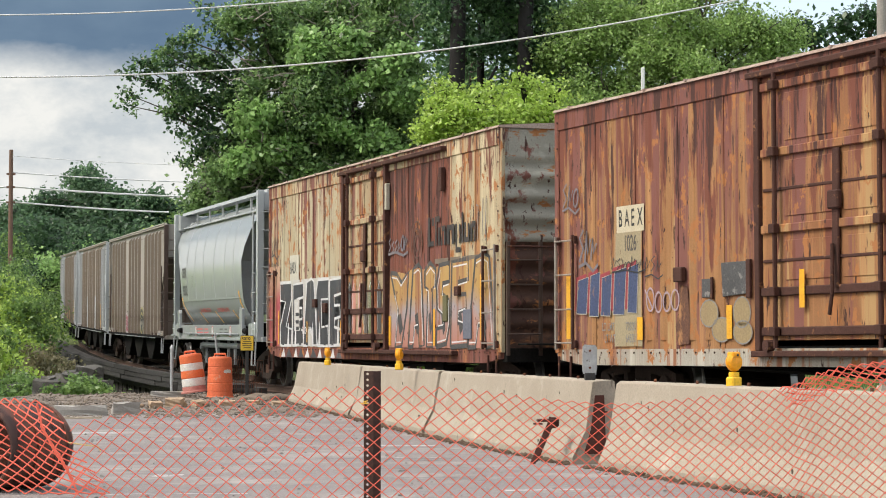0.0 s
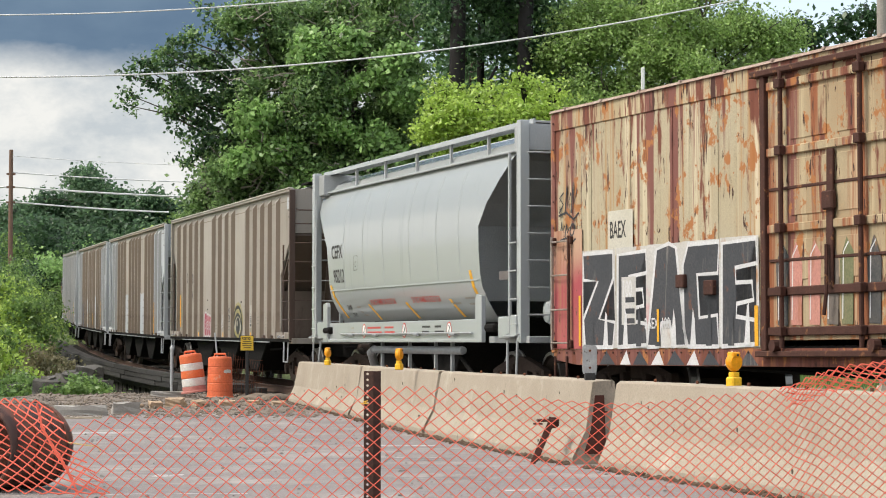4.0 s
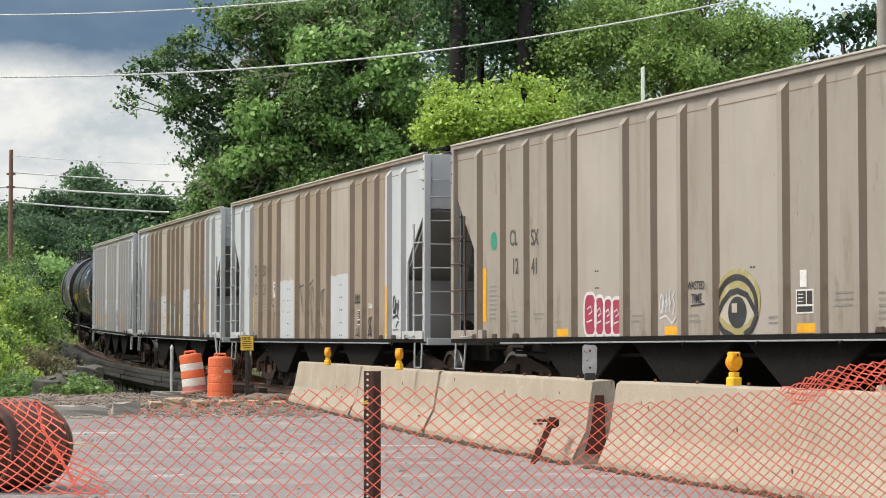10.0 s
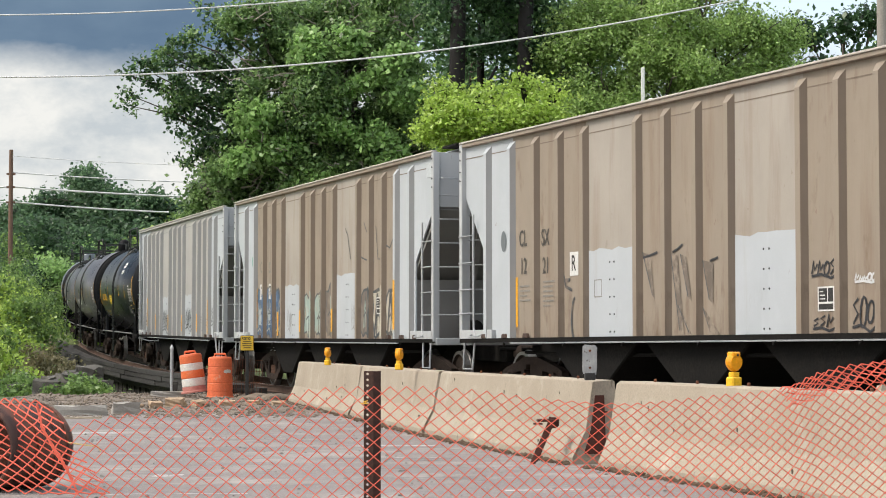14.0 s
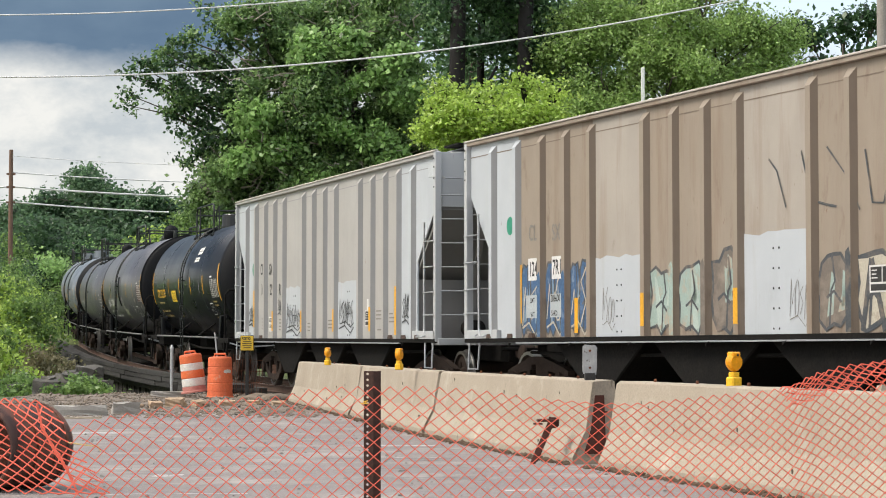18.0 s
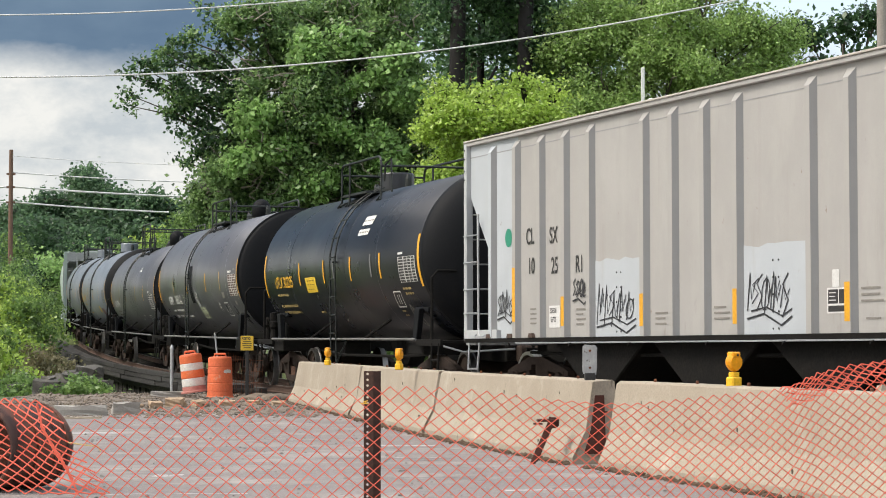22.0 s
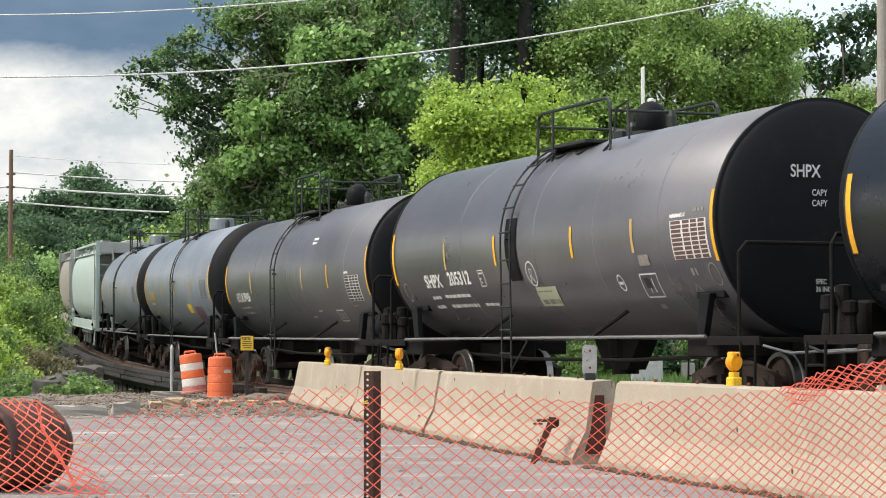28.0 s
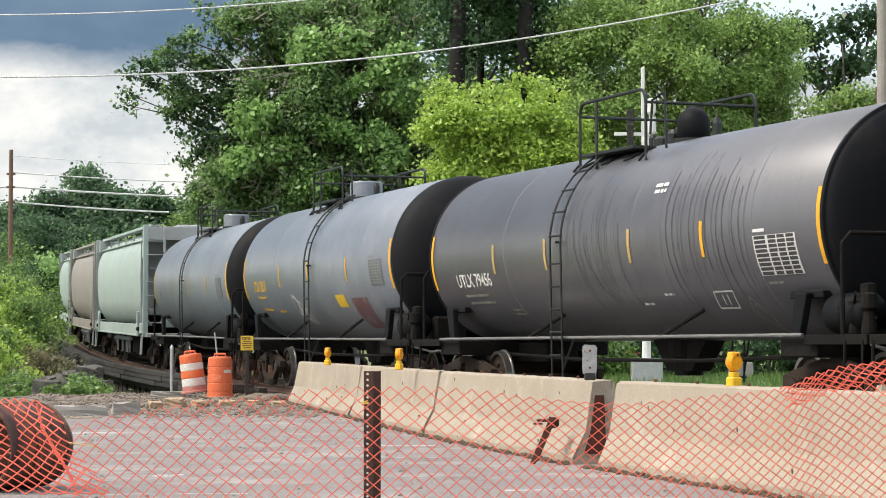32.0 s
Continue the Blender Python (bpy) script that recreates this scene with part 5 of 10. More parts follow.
for j in range(2):
    for i in range(41):
        a = radians(-75 + 150 * i / 40)
        verts.append((1500 * math.sin(a), 1500 * math.cos(a), -20 if j == 0 else 900))
faces = [(i, i + 1, 42 + i, 41 + i) for i in range(40)]
tagged(raw("backdrop", verts, faces, m), "cloudy summer sky with dark blue-grey bank", "sky", kind="structure")


# ---- the train ----
M_STEEL = mat("dusty_black_steel", (0.008, 0.0075, 0.007), (0.018, 0.016, 0.014), 0.85, 0.0, scale=3, grain=30, bump=0.15, spec=0.12)
M_TRUCK = mat("rusty_cast_steel", (0.050, 0.034, 0.026), (0.026, 0.020, 0.017), 0.9, 0.0, scale=5, grain=40, bump=0.3, spec=0.2)
M_TREAD = mat("polished_wheel_tread", (0.34, 0.33, 0.32), (0.24, 0.23, 0.22), 0.34, 0.9, scale=3, bump=0)
M_SPRING = mat("rust_brown_spring", (0.16, 0.08, 0.05), (0.09, 0.05, 0.035), 0.8, 0.2, scale=6, bump=0.2)
M_STRIPE = mat("yellow_reflector", (0.80, 0.40, 0.02), (0.66, 0.33, 0.03), 0.45, scale=6, bump=0)
M_LETTER = mat("black_lettering", (0.02, 0.02, 0.02), (0.06, 0.055, 0.05), 0.6, scale=9, bump=0)
M_LETTERWHITE = mat("white_lettering", (0.72, 0.71, 0.69), (0.58, 0.57, 0.55), 0.6, scale=9, bump=0)
M_LETTERGREY = mat("faded_lettering", (0.20, 0.185, 0.165), (0.28, 0.26, 0.23), 0.7, scale=9, bump=0)
M_LETTERDIM = mat("worn_black_lettering", (0.065, 0.058, 0.052), (0.12, 0.105, 0.09), 0.65, scale=9, bump=0)
M_LETTERYELLOW = mat("yellow_lettering", (0.75, 0.42, 0.03), (0.6, 0.33, 0.04), 0.6, scale=9, bump=0)
M_LETTERRED = mat("red_lettering", (0.50, 0.06, 0.05), (0.40, 0.06, 0.05), 0.6, scale=9, bump=0)
M_GREEN = mat("green_dot", (0.03, 0.27, 0.17), (0.03, 0.22, 0.14), 0.5, scale=5, bump=0)
M_SPRAYBLACK = mat("black_spray_paint", (0.025, 0.025, 0.028), (0.055, 0.055, 0.06), 0.55, scale=4, bump=0)
M_SPRAYWHITE = mat("white_spray_paint", (0.66, 0.66, 0.66), (0.5, 0.5, 0.5), 0.6, scale=4, bump=0)
M_SPRAYPINK = mat("crimson_spray_paint", (0.36, 0.04, 0.08), (0.30, 0.035, 0.075), 0.5, scale=4, bump=0)
M_SPRAYBLUE = mat("blue_spray_paint", (0.045, 0.10, 0.20), (0.06, 0.13, 0.25), 0.55, scale=3, bump=0, layers=(((0.20, 0.26, 0.34), 4, (1, 1, 1), 0.57, 0.7),))
M_SPRAYROSE = mat("rose_spray_paint", (0.52, 0.24, 0.19), (0.45, 0.20, 0.16), 0.6, scale=3, bump=0, layers=(((0.30, 0.12, 0.07), 3, (2, 2, 0.3), 0.52, 0.68),))
M_SPRAYTEAL = mat("pale_teal_spray_paint", (0.33, 0.42, 0.38), (0.26, 0.33, 0.29), 0.6, scale=3, bump=0, layers=(((0.36, 0.29, 0.22), 4, (1, 1, 1), 0.5, 0.64),))
M_SPRAYRED = mat("dull_red_spray_paint", (0.33, 0.05, 0.06), (0.26, 0.04, 0.05), 0.6, scale=3, bump=0)

CACHE = {}


def cpart(key, name, maker, material, parent, label="", m=None, smooth=False):
    """A part whose mesh is shared between alike pieces."""
    mm = material if not isinstance(material, list) else material[0]
    k = (key, mm.name)
    if k in CACHE:
        ob = share(name, CACHE[k], parent, m or Matrix())
        if label:
            ob["label"] = label
        return ob
    ob = part(name, maker(), material, parent, label, m, smooth)
    CACHE[k] = ob.data
    return ob


def text_mesh(s, size, wide=1.0, bold=0.016):
    cu = bpy.data.curves.new("letters", "FONT")
    cu.body, cu.size, cu.align_x, cu.align_y, cu.offset = s, size, "LEFT", "CENTER", size * bold
    ob = bpy.data.objects.new("letters", cu)
    scene.collection.objects.link(ob)
    me = bpy.data.meshes.new_from_object(ob.evaluated_get(bpy.context.evaluated_depsgraph_get()))
    bpy.data.objects.remove(ob)
    bpy.data.curves.remove(cu)
    for v in me.vertices:
        v.co.x *= wide
    return me


def lettering(s, x, z, size, material, parent, y=-1.56, label="", wide=0.8, wrap=None, bold=0.016):
    """Painted letters on the side that faces the road; wrap: (radius, height of the axis) on a round tank."""
    me = text_mesh(s, size * 1.38, wide, bold)
    for v in me.vertices:
        if wrap:
            r, cz = wrap
            a = math.asin(max(-0.99, min(0.99, (z - cz) / r))) + v.co.y / r
            v.co = Vector((x + v.co.x, -(r + 0.006) * math.cos(a), cz + (r + 0.006) * math.sin(a)))
        else:
            v.co = Vector((x + v.co.x, y, z + v.co.y))
    me.materials.append(material)
    ob = new("lettering", me)
    ob.parent = parent
    ob["label"] = label or "painted letters " + s.lower()
    return ob


lettering("POSTED", -0.115, 1.20, 0.062, M_LETTER, track_sign, -0.047, wide=0.62, bold=0.03)


def flat(name, pts, material, parent, y=-1.53, label=""):
    """A painted shape on the flat side."""
    bm = bmesh.new()
    bm.faces.new([bm.verts.new((x, y, z)) for x, z in pts])
    bmesh.ops.triangulate(bm, faces=bm.faces[:])
    for f in bm.faces:
        if f.normal.y > 0:
            f.normal_flip()
    return part(name, bm, material, parent, label)


def rect(name, x0, x1, z0, z1, material, parent, y=-1.53, label=""):
    return flat(name, [(x0, z0), (x1, z0), (x1, z1), (x0, z1)], material, parent, y, label)


def stroke(name, lines, w, material, parent, y=-1.53, label="", wrap=None):
    """Painted lines of width w; each line a list of (x, z)."""
    ob = None
    for k, pts in enumerate(lines):
        bm = bmesh.new()
        P = [Vector((a, b)) for a, b in pts]
        L, R = [], []
        for i, p in enumerate(P):
            d = (P[min(i + 1, len(P) - 1)] - P[max(i - 1, 0)])
            d = d.normalized() if d.length > 1e-6 else Vector((1, 0))
            n = Vector((-d.y, d.x)) * w / 2
            for side, q in ((L, p + n), (R, p - n)):
                if wrap:
                    r, cz = wrap
                    a = math.asin(max(-0.99, min(0.99, (q.y - cz) / r)))
                    side.append(bm.verts.new((q.x, -(r + 0.008) * math.cos(a), q.y)))
                else:
                    side.append(bm.verts.new((q.x, y - 0.0007 * k, q.y)))
        for i in range(len(P) - 1):
            bm.faces.new((R[i], R[i + 1], L[i + 1], L[i]))
        ob = part(name, bm, material, parent, label)
    return ob


def scribble(x0, x1, z0, z1, seed, n=4, m=9):
    """Loose handwriting-like loops inside a box."""
    rr = random.Random(seed)
    out = []
    for k in range(n):
        cx, w = x0 + (x1 - x0) * (k + 0.5) / n, (x1 - x0) / n * 0.75
        pts = []
        ph, f = rr.uniform(0, 6), rr.uniform(1.2, 2.4)
        for i in range(m * 2):
            u = i / (m * 2 - 1)
            pts.append((cx + w * 0.55 * math.sin(ph + f * 2.6 * u) + w * (u - 0.5) * 0.7, (z0 + z1) / 2 + (z1 - z0) * 0.5 * math.cos(ph * 1.3 + f * 3.3 * u) * rr.uniform(0.8, 1.0)))
        out.append(pts)
    return out


def ring(cx, cz, rx, rz, n=20, a0=0, a1=360):
    return [(cx + rx * math.cos(radians(a0 + (a1 - a0) * i / n)), cz + rz * math.sin(radians(a0 + (a1 - a0) * i / n))) for i in range(n + 1)]


def small_print(x, z, w, rows, material, parent, y=-1.545, gap=0.055, h=0.022, wrap=None, seed=0):
    """Lines of stencil too small to read: plain bars."""
    rr = random.Random(seed)
    for i in range(rows):
        l = w * rr.uniform(0.6, 1.0)
        zz = z - i * gap
        if wrap:
            stroke("small_print", [[(x + l * k / 4, zz) for k in range(5)]], h, material, parent, label="line of stencil too small to read", wrap=wrap)
        else:
            rect("small_print", x, x + l, zz - h / 2, zz + h / 2, material, parent, y, "line of stencil too small to read")


# wheels and trucks -------------------------------------------------------
def wheelset_mesh():
    bm = bmesh.new()
    for s in (-1, 1):
        prof = [(0.08, 0.70), (0.40, 0.715), (0.485, 0.70), (0.485, 0.725), (0.457, 0.735), (0.455, 0.835), (0.40, 0.835), (0.37, 0.79), (0.17, 0.765), (0.13, 0.85), (0.08, 0.86)]
        rings = [[bm.verts.new((r * math.cos(2 * math.pi * k / 28), s * h, r * math.sin(2 * math.pi * k / 28))) for k in range(28)] for r, h in prof]
        for i, (a, b) in enumerate(zip(rings, rings[1:])):
            for k in range(28):
                f = bm.faces.new((a[k], a[(k + 1) % 28], b[(k + 1) % 28], b[k]))
                f.material_index = 1 if i in (2, 3, 4, 5) else 0
        bm.faces.new(rings[-1])
    lathe(bm, ((0.075, -0.71), (0.075, 0.71)), "y", 10)
    lathe(bm, ((0.085, 0.86), (0.085, 1.0)), "y", 8)
    lathe(bm, ((0.085, -1.0), (0.085, -0.86)), "y", 8)
    for k in range(3):  # three cast marks let the turning show
        a = k * 2.094
        box(bm, 0.25 * math.cos(a) - 0.04, 0.25 * math.cos(a) + 0.04, -0.80, -0.77, 0.25 * math.sin(a) - 0.04, 0.25 * math.sin(a) + 0.04)
    bmesh.ops.recalc_face_normals(bm, faces=bm.faces[:])
    return bm


def side_frame_mesh():
    bm = bmesh.new()
    y0, y1 = -0.06, 0.06
    for s in (-1, 1):
        prism(bm, [(s * 0.22, 0.62), (s * 0.22, 0.82), (s * 0.62, 0.74), (s * 0.98, 0.66), (s * 1.18, 0.60), (s * 1.18, 0.46), (s * 0.95, 0.52), (s * 0.6, 0.58)], "y", y0, y1)
        prism(bm, [(s * 0.22, 0.18), (s * 0.22, 0.30), (s * 0.42, 0.34), (s * 0.72, 0.54), (s * 0.80, 0.44), (s * 0.50, 0.20), (s * 0.40, 0.16)], "y", y0, y1)
        prism(bm, [(s * 0.30, 0.30), (s * 0.42, 0.33), (s * 0.42, 0.62), (s * 0.30, 0.64)], "y", y0, y1)
        lathe(bm, ((0.05, -0.12), (0.13, -0.11), (0.14, 0.05), (0.14, 0.08)), "y", 12, (s * 0.89, 0, 0.457))
        box(bm, s * 0.89 - 0.16, s * 0.89 + 0.16, -0.07, 0.07, 0.52, 0.62, 0.02)
    box(bm, -0.24, 0.24, y0, y1, 0.16, 0.30)
    box(bm, -0.24, 0.24, y0, y1, 0.70, 0.83)
    return bm


def truck(parent, x, off):
    t = cpart("bolster", "truck", lambda: bx(-0.22, 0.22, -1.0, 1.0, 0.50, 0.74, 0.03), M_TRUCK, parent, "", pose(x, 0, 0))
    for s in (-1, 1):
        sf = cpart("frame", "side_frame", side_frame_mesh, M_TRUCK, t, "", pose(0, s * 1.0, 0, 0, 0, 0 if s < 0 else 180))
    for k in (-0.12, 0.0, 0.12):
        cpart("spring", "spring", lambda: lt(((0.05, 0.30), (0.055, 0.34), (0.05, 0.38), (0.055, 0.42), (0.05, 0.46), (0.055, 0.50)), "z", 10), M_SPRING, t, "coil spring", pose(k, -1.0, 0))
    for k in (-0.89, 0.89):
        w = cpart("wheelset", "wheelset", wheelset_mesh, [M_TRUCK, M_TREAD], t, "", pose(k, 0, 0.457))
        WHEELS.append((w, k))
    cpart("brake_beam", "brake_beam", lambda: bx(-0.04, 0.04, -0.75, 0.75, 0.33, 0.42, 0.01), M_STEEL, t, "", pose(0.4, 0, 0))
    return t


def coupler(parent, x):
    s = 1 if x > 0 else -1
    cpart("coupler", "coupler", lambda: pz([(-0.55, 0.80), (0.0, 0.80), (0.12, 0.72), (0.30, 0.72), (0.34, 0.80), (0.34, 0.98), (0.30, 1.02), (0.12, 1.02), (0.0, 0.94), (-0.55, 0.94)], "y", -0.11, 0.11, 0.02), M_TRUCK, parent, "rusty knuckle coupler", pose(x, 0, 0, 0, 0, 0 if s > 0 else 180))
    cpart("air_hose", "air_hose", lambda: tb([(0, 0.3, 0.85), (0.15, 0.28, 0.6), (0.28, 0.15, 0.48), (0.36, 0.05, 0.55)], 0.025, 6), M_BLACK, parent, "black rubber air hose", pose(x, 0, 0, 0, 0, 0 if s > 0 else 180))


def rungs(parent, material, a, b, zs, r=0.013, name="rung"):
    """Straight rungs between two uprights a and b (x, y)."""
    for z in zs:
        L = math.hypot(b[0] - a[0], b[1] - a[1])
        ang = math.degrees(math.atan2(b[1] - a[1], b[0] - a[0]))
        cpart(("rung", round(L, 2), r), name, lambda: tb([(0, 0, 0), (L, 0, 0)], r, 6), material, parent, "", pose(a[0], a[1], z, 0, 0, ang))


def stand(off, half, name, label, group="cars of the train"):
    e = empty(name, car_pose(train_at(0.0) + off, half), label, "railway wagon", group)
    CARS.append((e, off, half))
    return e


# ribbed covered hoppers ----------------------------------------------------
RIBS = [6.6, 5.68, 4.81, 3.93, 3.04, 1.21, 0.32, -0.59, -1.465, -3.23, -4.12, -5.02, -5.97, -6.95]


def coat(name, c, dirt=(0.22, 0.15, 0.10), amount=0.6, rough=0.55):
    """Old wagon paint: sun-bleached, with dirt streaks, thin rust runs and a darker tone towards the bottom."""
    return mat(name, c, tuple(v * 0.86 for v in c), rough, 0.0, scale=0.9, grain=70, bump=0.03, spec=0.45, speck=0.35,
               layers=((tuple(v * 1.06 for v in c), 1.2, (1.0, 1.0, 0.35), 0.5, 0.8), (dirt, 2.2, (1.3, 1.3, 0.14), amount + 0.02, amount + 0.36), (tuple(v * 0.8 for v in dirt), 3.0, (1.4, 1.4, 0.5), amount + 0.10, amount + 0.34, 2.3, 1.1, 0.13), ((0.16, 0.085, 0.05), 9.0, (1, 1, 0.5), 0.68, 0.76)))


HALFLEN = 8.07


def ribbed_hopper(off, bay, rib, patch, ends, label, patches, endcol, dark=None, iron=M_GALV):
    """bay: material of each bay by its index from the leading end; patches: (bay, top) repainted lower plates."""
    e = stand(off, 6.3, "covered_hopper", label)
    edges = [HALFLEN] + RIBS + [-HALFLEN]
    for i in range(15):
        x1, x0 = edges[i], edges[i + 1]
        for side in (-1, 1):
            y0, y1 = (-1.52, -1.49) if side < 0 else (1.49, 1.52)
            if i in (0, 14):
                s = 1 if i == 0 else -1
                r = RIBS[0] if s > 0 else RIBS[-1]
                poly = [(r, 1.12), (r, 4.36), (s * 8.07, 4.36), (s * 8.07, 3.62), (r + s * 0.18, 2.52), (r + s * 0.18, 1.12)]
            else:
                poly = [(x0, 1.12), (x1, 1.12), (x1, 4.36), (x0, 4.36)]
            part("side_panel", pz(poly, "y", y0, y1), bay(i), e, "" if side < 0 else "")
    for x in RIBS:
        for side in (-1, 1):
            cpart("rib" if side < 0 else "far_rib", "rib", lambda: rib_mesh(side), [rib(x), shade_grime(rib(x))], e, "", pose(x, side * 1.52, 0, 0, 0, 0 if side < 0 else 180))
    for i, top in patches:
        x1, x0 = edges[i] - 0.05, edges[i + 1] + 0.05
        bm = bmesh.new()
        rr = random.Random(i)
        n = 8
        poly = [(x0, 1.12), (x1, 1.12)] + [(x1 + (x0 - x1) * k / n, top + rr.uniform(-0.025, 0.025)) for k in range(n + 1)]
        prism(bm, poly, "y", -1.526, -1.519)
        part("repainted_plate", bm, patch, e, "freshly repainted pale plate")
        for k in range(5):
            for dx in (-0.07, 0.07):
                zz = 1.2 + k * (top - 1.4) / 4
                cpart("rivet", "rivet", lambda: lt(((0.016, -0.008), (0.012, 0.0)), "y", 6), M_LETTER, e, "", pose((x0 + x1) / 2 + dx, -1.527, zz))
    # side sills and top chords
    for side in (-1, 1):
        cpart("sill", "side_sill", lambda: bx(-HALFLEN, HALFLEN, -0.045, 0.045, 1.06, 1.13, 0.006), dark or M_STEEL, e, "", pose(0, side * 1.56, 0))
        cpart("chord", "top_chord", lambda: bx(-HALFLEN, HALFLEN, -0.05, 0.05, 4.36, 4.43, 0.01), bay(3), e, "", pose(0, side * 1.545, 0))
        cpart("chord_line", "roof_edge", lambda: bx(-HALFLEN, HALFLEN, -0.065, 0.02, 4.425, 4.455, 0.006), mat("roof_edge_paint", (0.52, 0.49, 0.44), (0.40, 0.36, 0.31)), e, "", pose(0, side * 1.55, 0))
    for s in (-1, 1):
        part("sill_plate", bx(min(s * 6.7, s * 8.07), max(s * 6.7, s * 8.07), -1.60, -1.50, 1.10, 1.27, 0.006), ends, e)
    part("roof", pz([(-1.5, 4.40), (1.5, 4.40), (1.1, 4.45), (0.4, 4.47), (-0.4, 4.47), (-1.1, 4.45)], "x", -7.9, 7.9), ends, e)
    part("roof_hatch", bx(-7.2, 7.2, -0.42, 0.42, 4.47, 4.53, 0.02), mat("hatch_grey", (0.4, 0.4, 0.4)), e, "long grey roof hatch")
    for s in (-1, 1):
        part("running_board", bx(-7.95, 7.95, s * 0.8 - 0.25, s * 0.8 + 0.25, 4.49, 4.51, 0.005), M_GALV, e, "grey roof walkway")
        part("roof_end_grating", bx(min(s * 7.35, s * 8.15), max(s * 7.35, s * 8.15), -1.2, 1.0, 4.54, 4.58, 0.006), M_STEEL, e, "dark end grating")
    grey = endcol
    for s in (-1, 1):
        m = pose(0, 0, 0, 0, 0, 0 if s > 0 else 180)
        part("end_panel", bx(7.98, 8.03, -1.5, 1.5, 3.45, 4.42, 0.006), ends, e, "", m)
        part("slope_sheet", pz([(7.98, 3.47), (8.0, 3.40), (5.2, 1.12), (5.1, 1.12)], "y", -1.48, 1.48), grey, e, "dusty grey slope sheet", m)
        part("end_bulkhead", bx(6.72, 6.76, -1.49, 1.49, 1.12, 2.2, 0.004), grey, e, "", m)
        for y in (-0.62, 0.62):
            part("end_brace", tb([(7.96, y, 3.5), (6.9, y * 0.8, 2.0), (6.75, y * 0.8, 1.2)], 0.07, 4), grey, e, "diagonal grey brace", m)
        for y in (-1.54, 1.54):
            cpart("corner", "corner_post", lambda: bx(7.97, 8.09, -0.06, 0.06, 1.08, 4.42, 0.008), ends, e, "", m @ pose(0, y, 0))
        part("end_sill", bx(7.7, 8.12, -1.55, 1.55, 1.02, 1.14, 0.01), ends, e, "", m)
        for y in (-1.57,):
            yy = y * s
            cpart(("stile_side", iron.name), "ladder_rail", lambda: tb([(0.05, 0, 1.16), (0, 0, 1.3), (-0.02, 0, 3.2)], 0.022, 6), iron, e, "", pose(s * 7.45, -1.60, 0))
            rungs(e, iron, (s * 7.45, -1.62), (s * 8.05, -1.62), (1.55, 1.95, 2.4, 2.85))
            cpart("stile_end", "ladder_rail", lambda: bx(-0.02, 0.02, -0.035, 0.035, 1.12, 4.0, 0.004), iron if iron is not M_GALV else ends, e, "", pose(s * 8.16, -0.98, 0))
            rungs(e, iron, (s * 8.17, -1.52), (s * 8.17, -0.98), (1.55, 1.97, 2.39, 2.81, 3.23, 3.65))
            part("grab_iron", tb([(s * 8.05, -1.45, 3.98), (s * 8.2, -1.45, 3.95), (s * 8.2, -0.95, 3.95), (s * 8.05, -0.95, 3.98)], 0.014, 6), iron, e)
        part("step_iron", tb([(s * 7.9, -1.58, 1.08), (s * 7.9, -1.60, 0.62), (s * 7.5, -1.60, 0.62), (s * 7.45, -1.58, 1.08)], 0.018, 6), M_GALV, e)
        part("corner_grab", tb([(s * 7.1, -1.60, 1.2), (s * 7.12, -1.66, 1.16), (s * 7.5, -1.66, 1.16), (s * 7.52, -1.60, 1.2)], 0.012, 6), M_GALV, e)
        part("brake_pipe", tb([(s * 8.12, 1.2, 1.0), (s * 8.2, 0.6, 0.95), (s * 8.2, -0.4, 0.95)], 0.03, 6), M_STEEL, e)
        for z in (4.3, 4.15, 3.95, 3.8):
            cpart("post_bolt", "bolt", lambda: lt(((0.018, -0.012), (0.014, 0.0)), "y", 6), M_LETTER, e, "", pose(s * 8.03, -1.602, z))
        coupler(e, s * 8.2)
        truck(e, s * 6.3, off)
    part("placard_plate", bx(7.45, 7.8, -1.53, -1.522, 4.0, 4.26, 0.003), mat("pale_plate", (0.55, 0.58, 0.60)), e, "small pale route card plate")
    part("weld_line", bx(-8.0, 8.0, -1.5245, -1.5205, 4.165, 4.18), shade_grime(bay(3)), e, "thin weld line under the roof edge")
    for s in (-1, 1):
        for x in (6.15, 5.3, 7.0):
            cpart("sill_lug", "sill_lug", lambda: pz([(-0.09, 1.13), (0.09, 1.13), (0.05, 1.2), (-0.05, 1.2)], "y", -0.03, 0.03, 0.004), RUSTEND, e, "small rusty lug", pose(s * x, -1.6, 0))
    part("tread_step", bx(-5.9, 5.9, -1.615, -1.575, 1.035, 1.058, 0.003), M_GALV, e, "thin pale lower sill edge")
    for x in (-6.2, -3.9, -1.9, 0.4, 2.4, 4.4, 6.1):
        cpart("sill_hook", "sill_hook", lambda: tb([(0, 0, 1.05), (0.05, -0.03, 0.99), (0.1, -0.02, 1.04)], 0.012, 5), M_STEEL, e, "", pose(x, -1.6, 0))
    part("centre_sill", bx(-8.1, 8.1, -0.25, 0.25, 0.72, 1.05, 0.02), M_STEEL, e)
    for x in (-3.3, 0.0, 3.3):
        part("hopper_chute", pz([(x - 1.65, 1.12), (x + 1.65, 1.12), (x + 0.42, 0.36), (x - 0.42, 0.36)], "y", -1.42, 1.42, 0.02), M_STEEL, e, "black discharge chute")
        part("outlet_gate", bx(x - 0.45, x + 0.45, -0.9, 0.9, 0.27, 0.36, 0.01), M_TRUCK, e)
        part("gate_shaft", tb([(x - 0.2, -1.35, 0.42), (x - 0.2, 1.3, 0.42)], 0.03, 6), M_TRUCK, e)
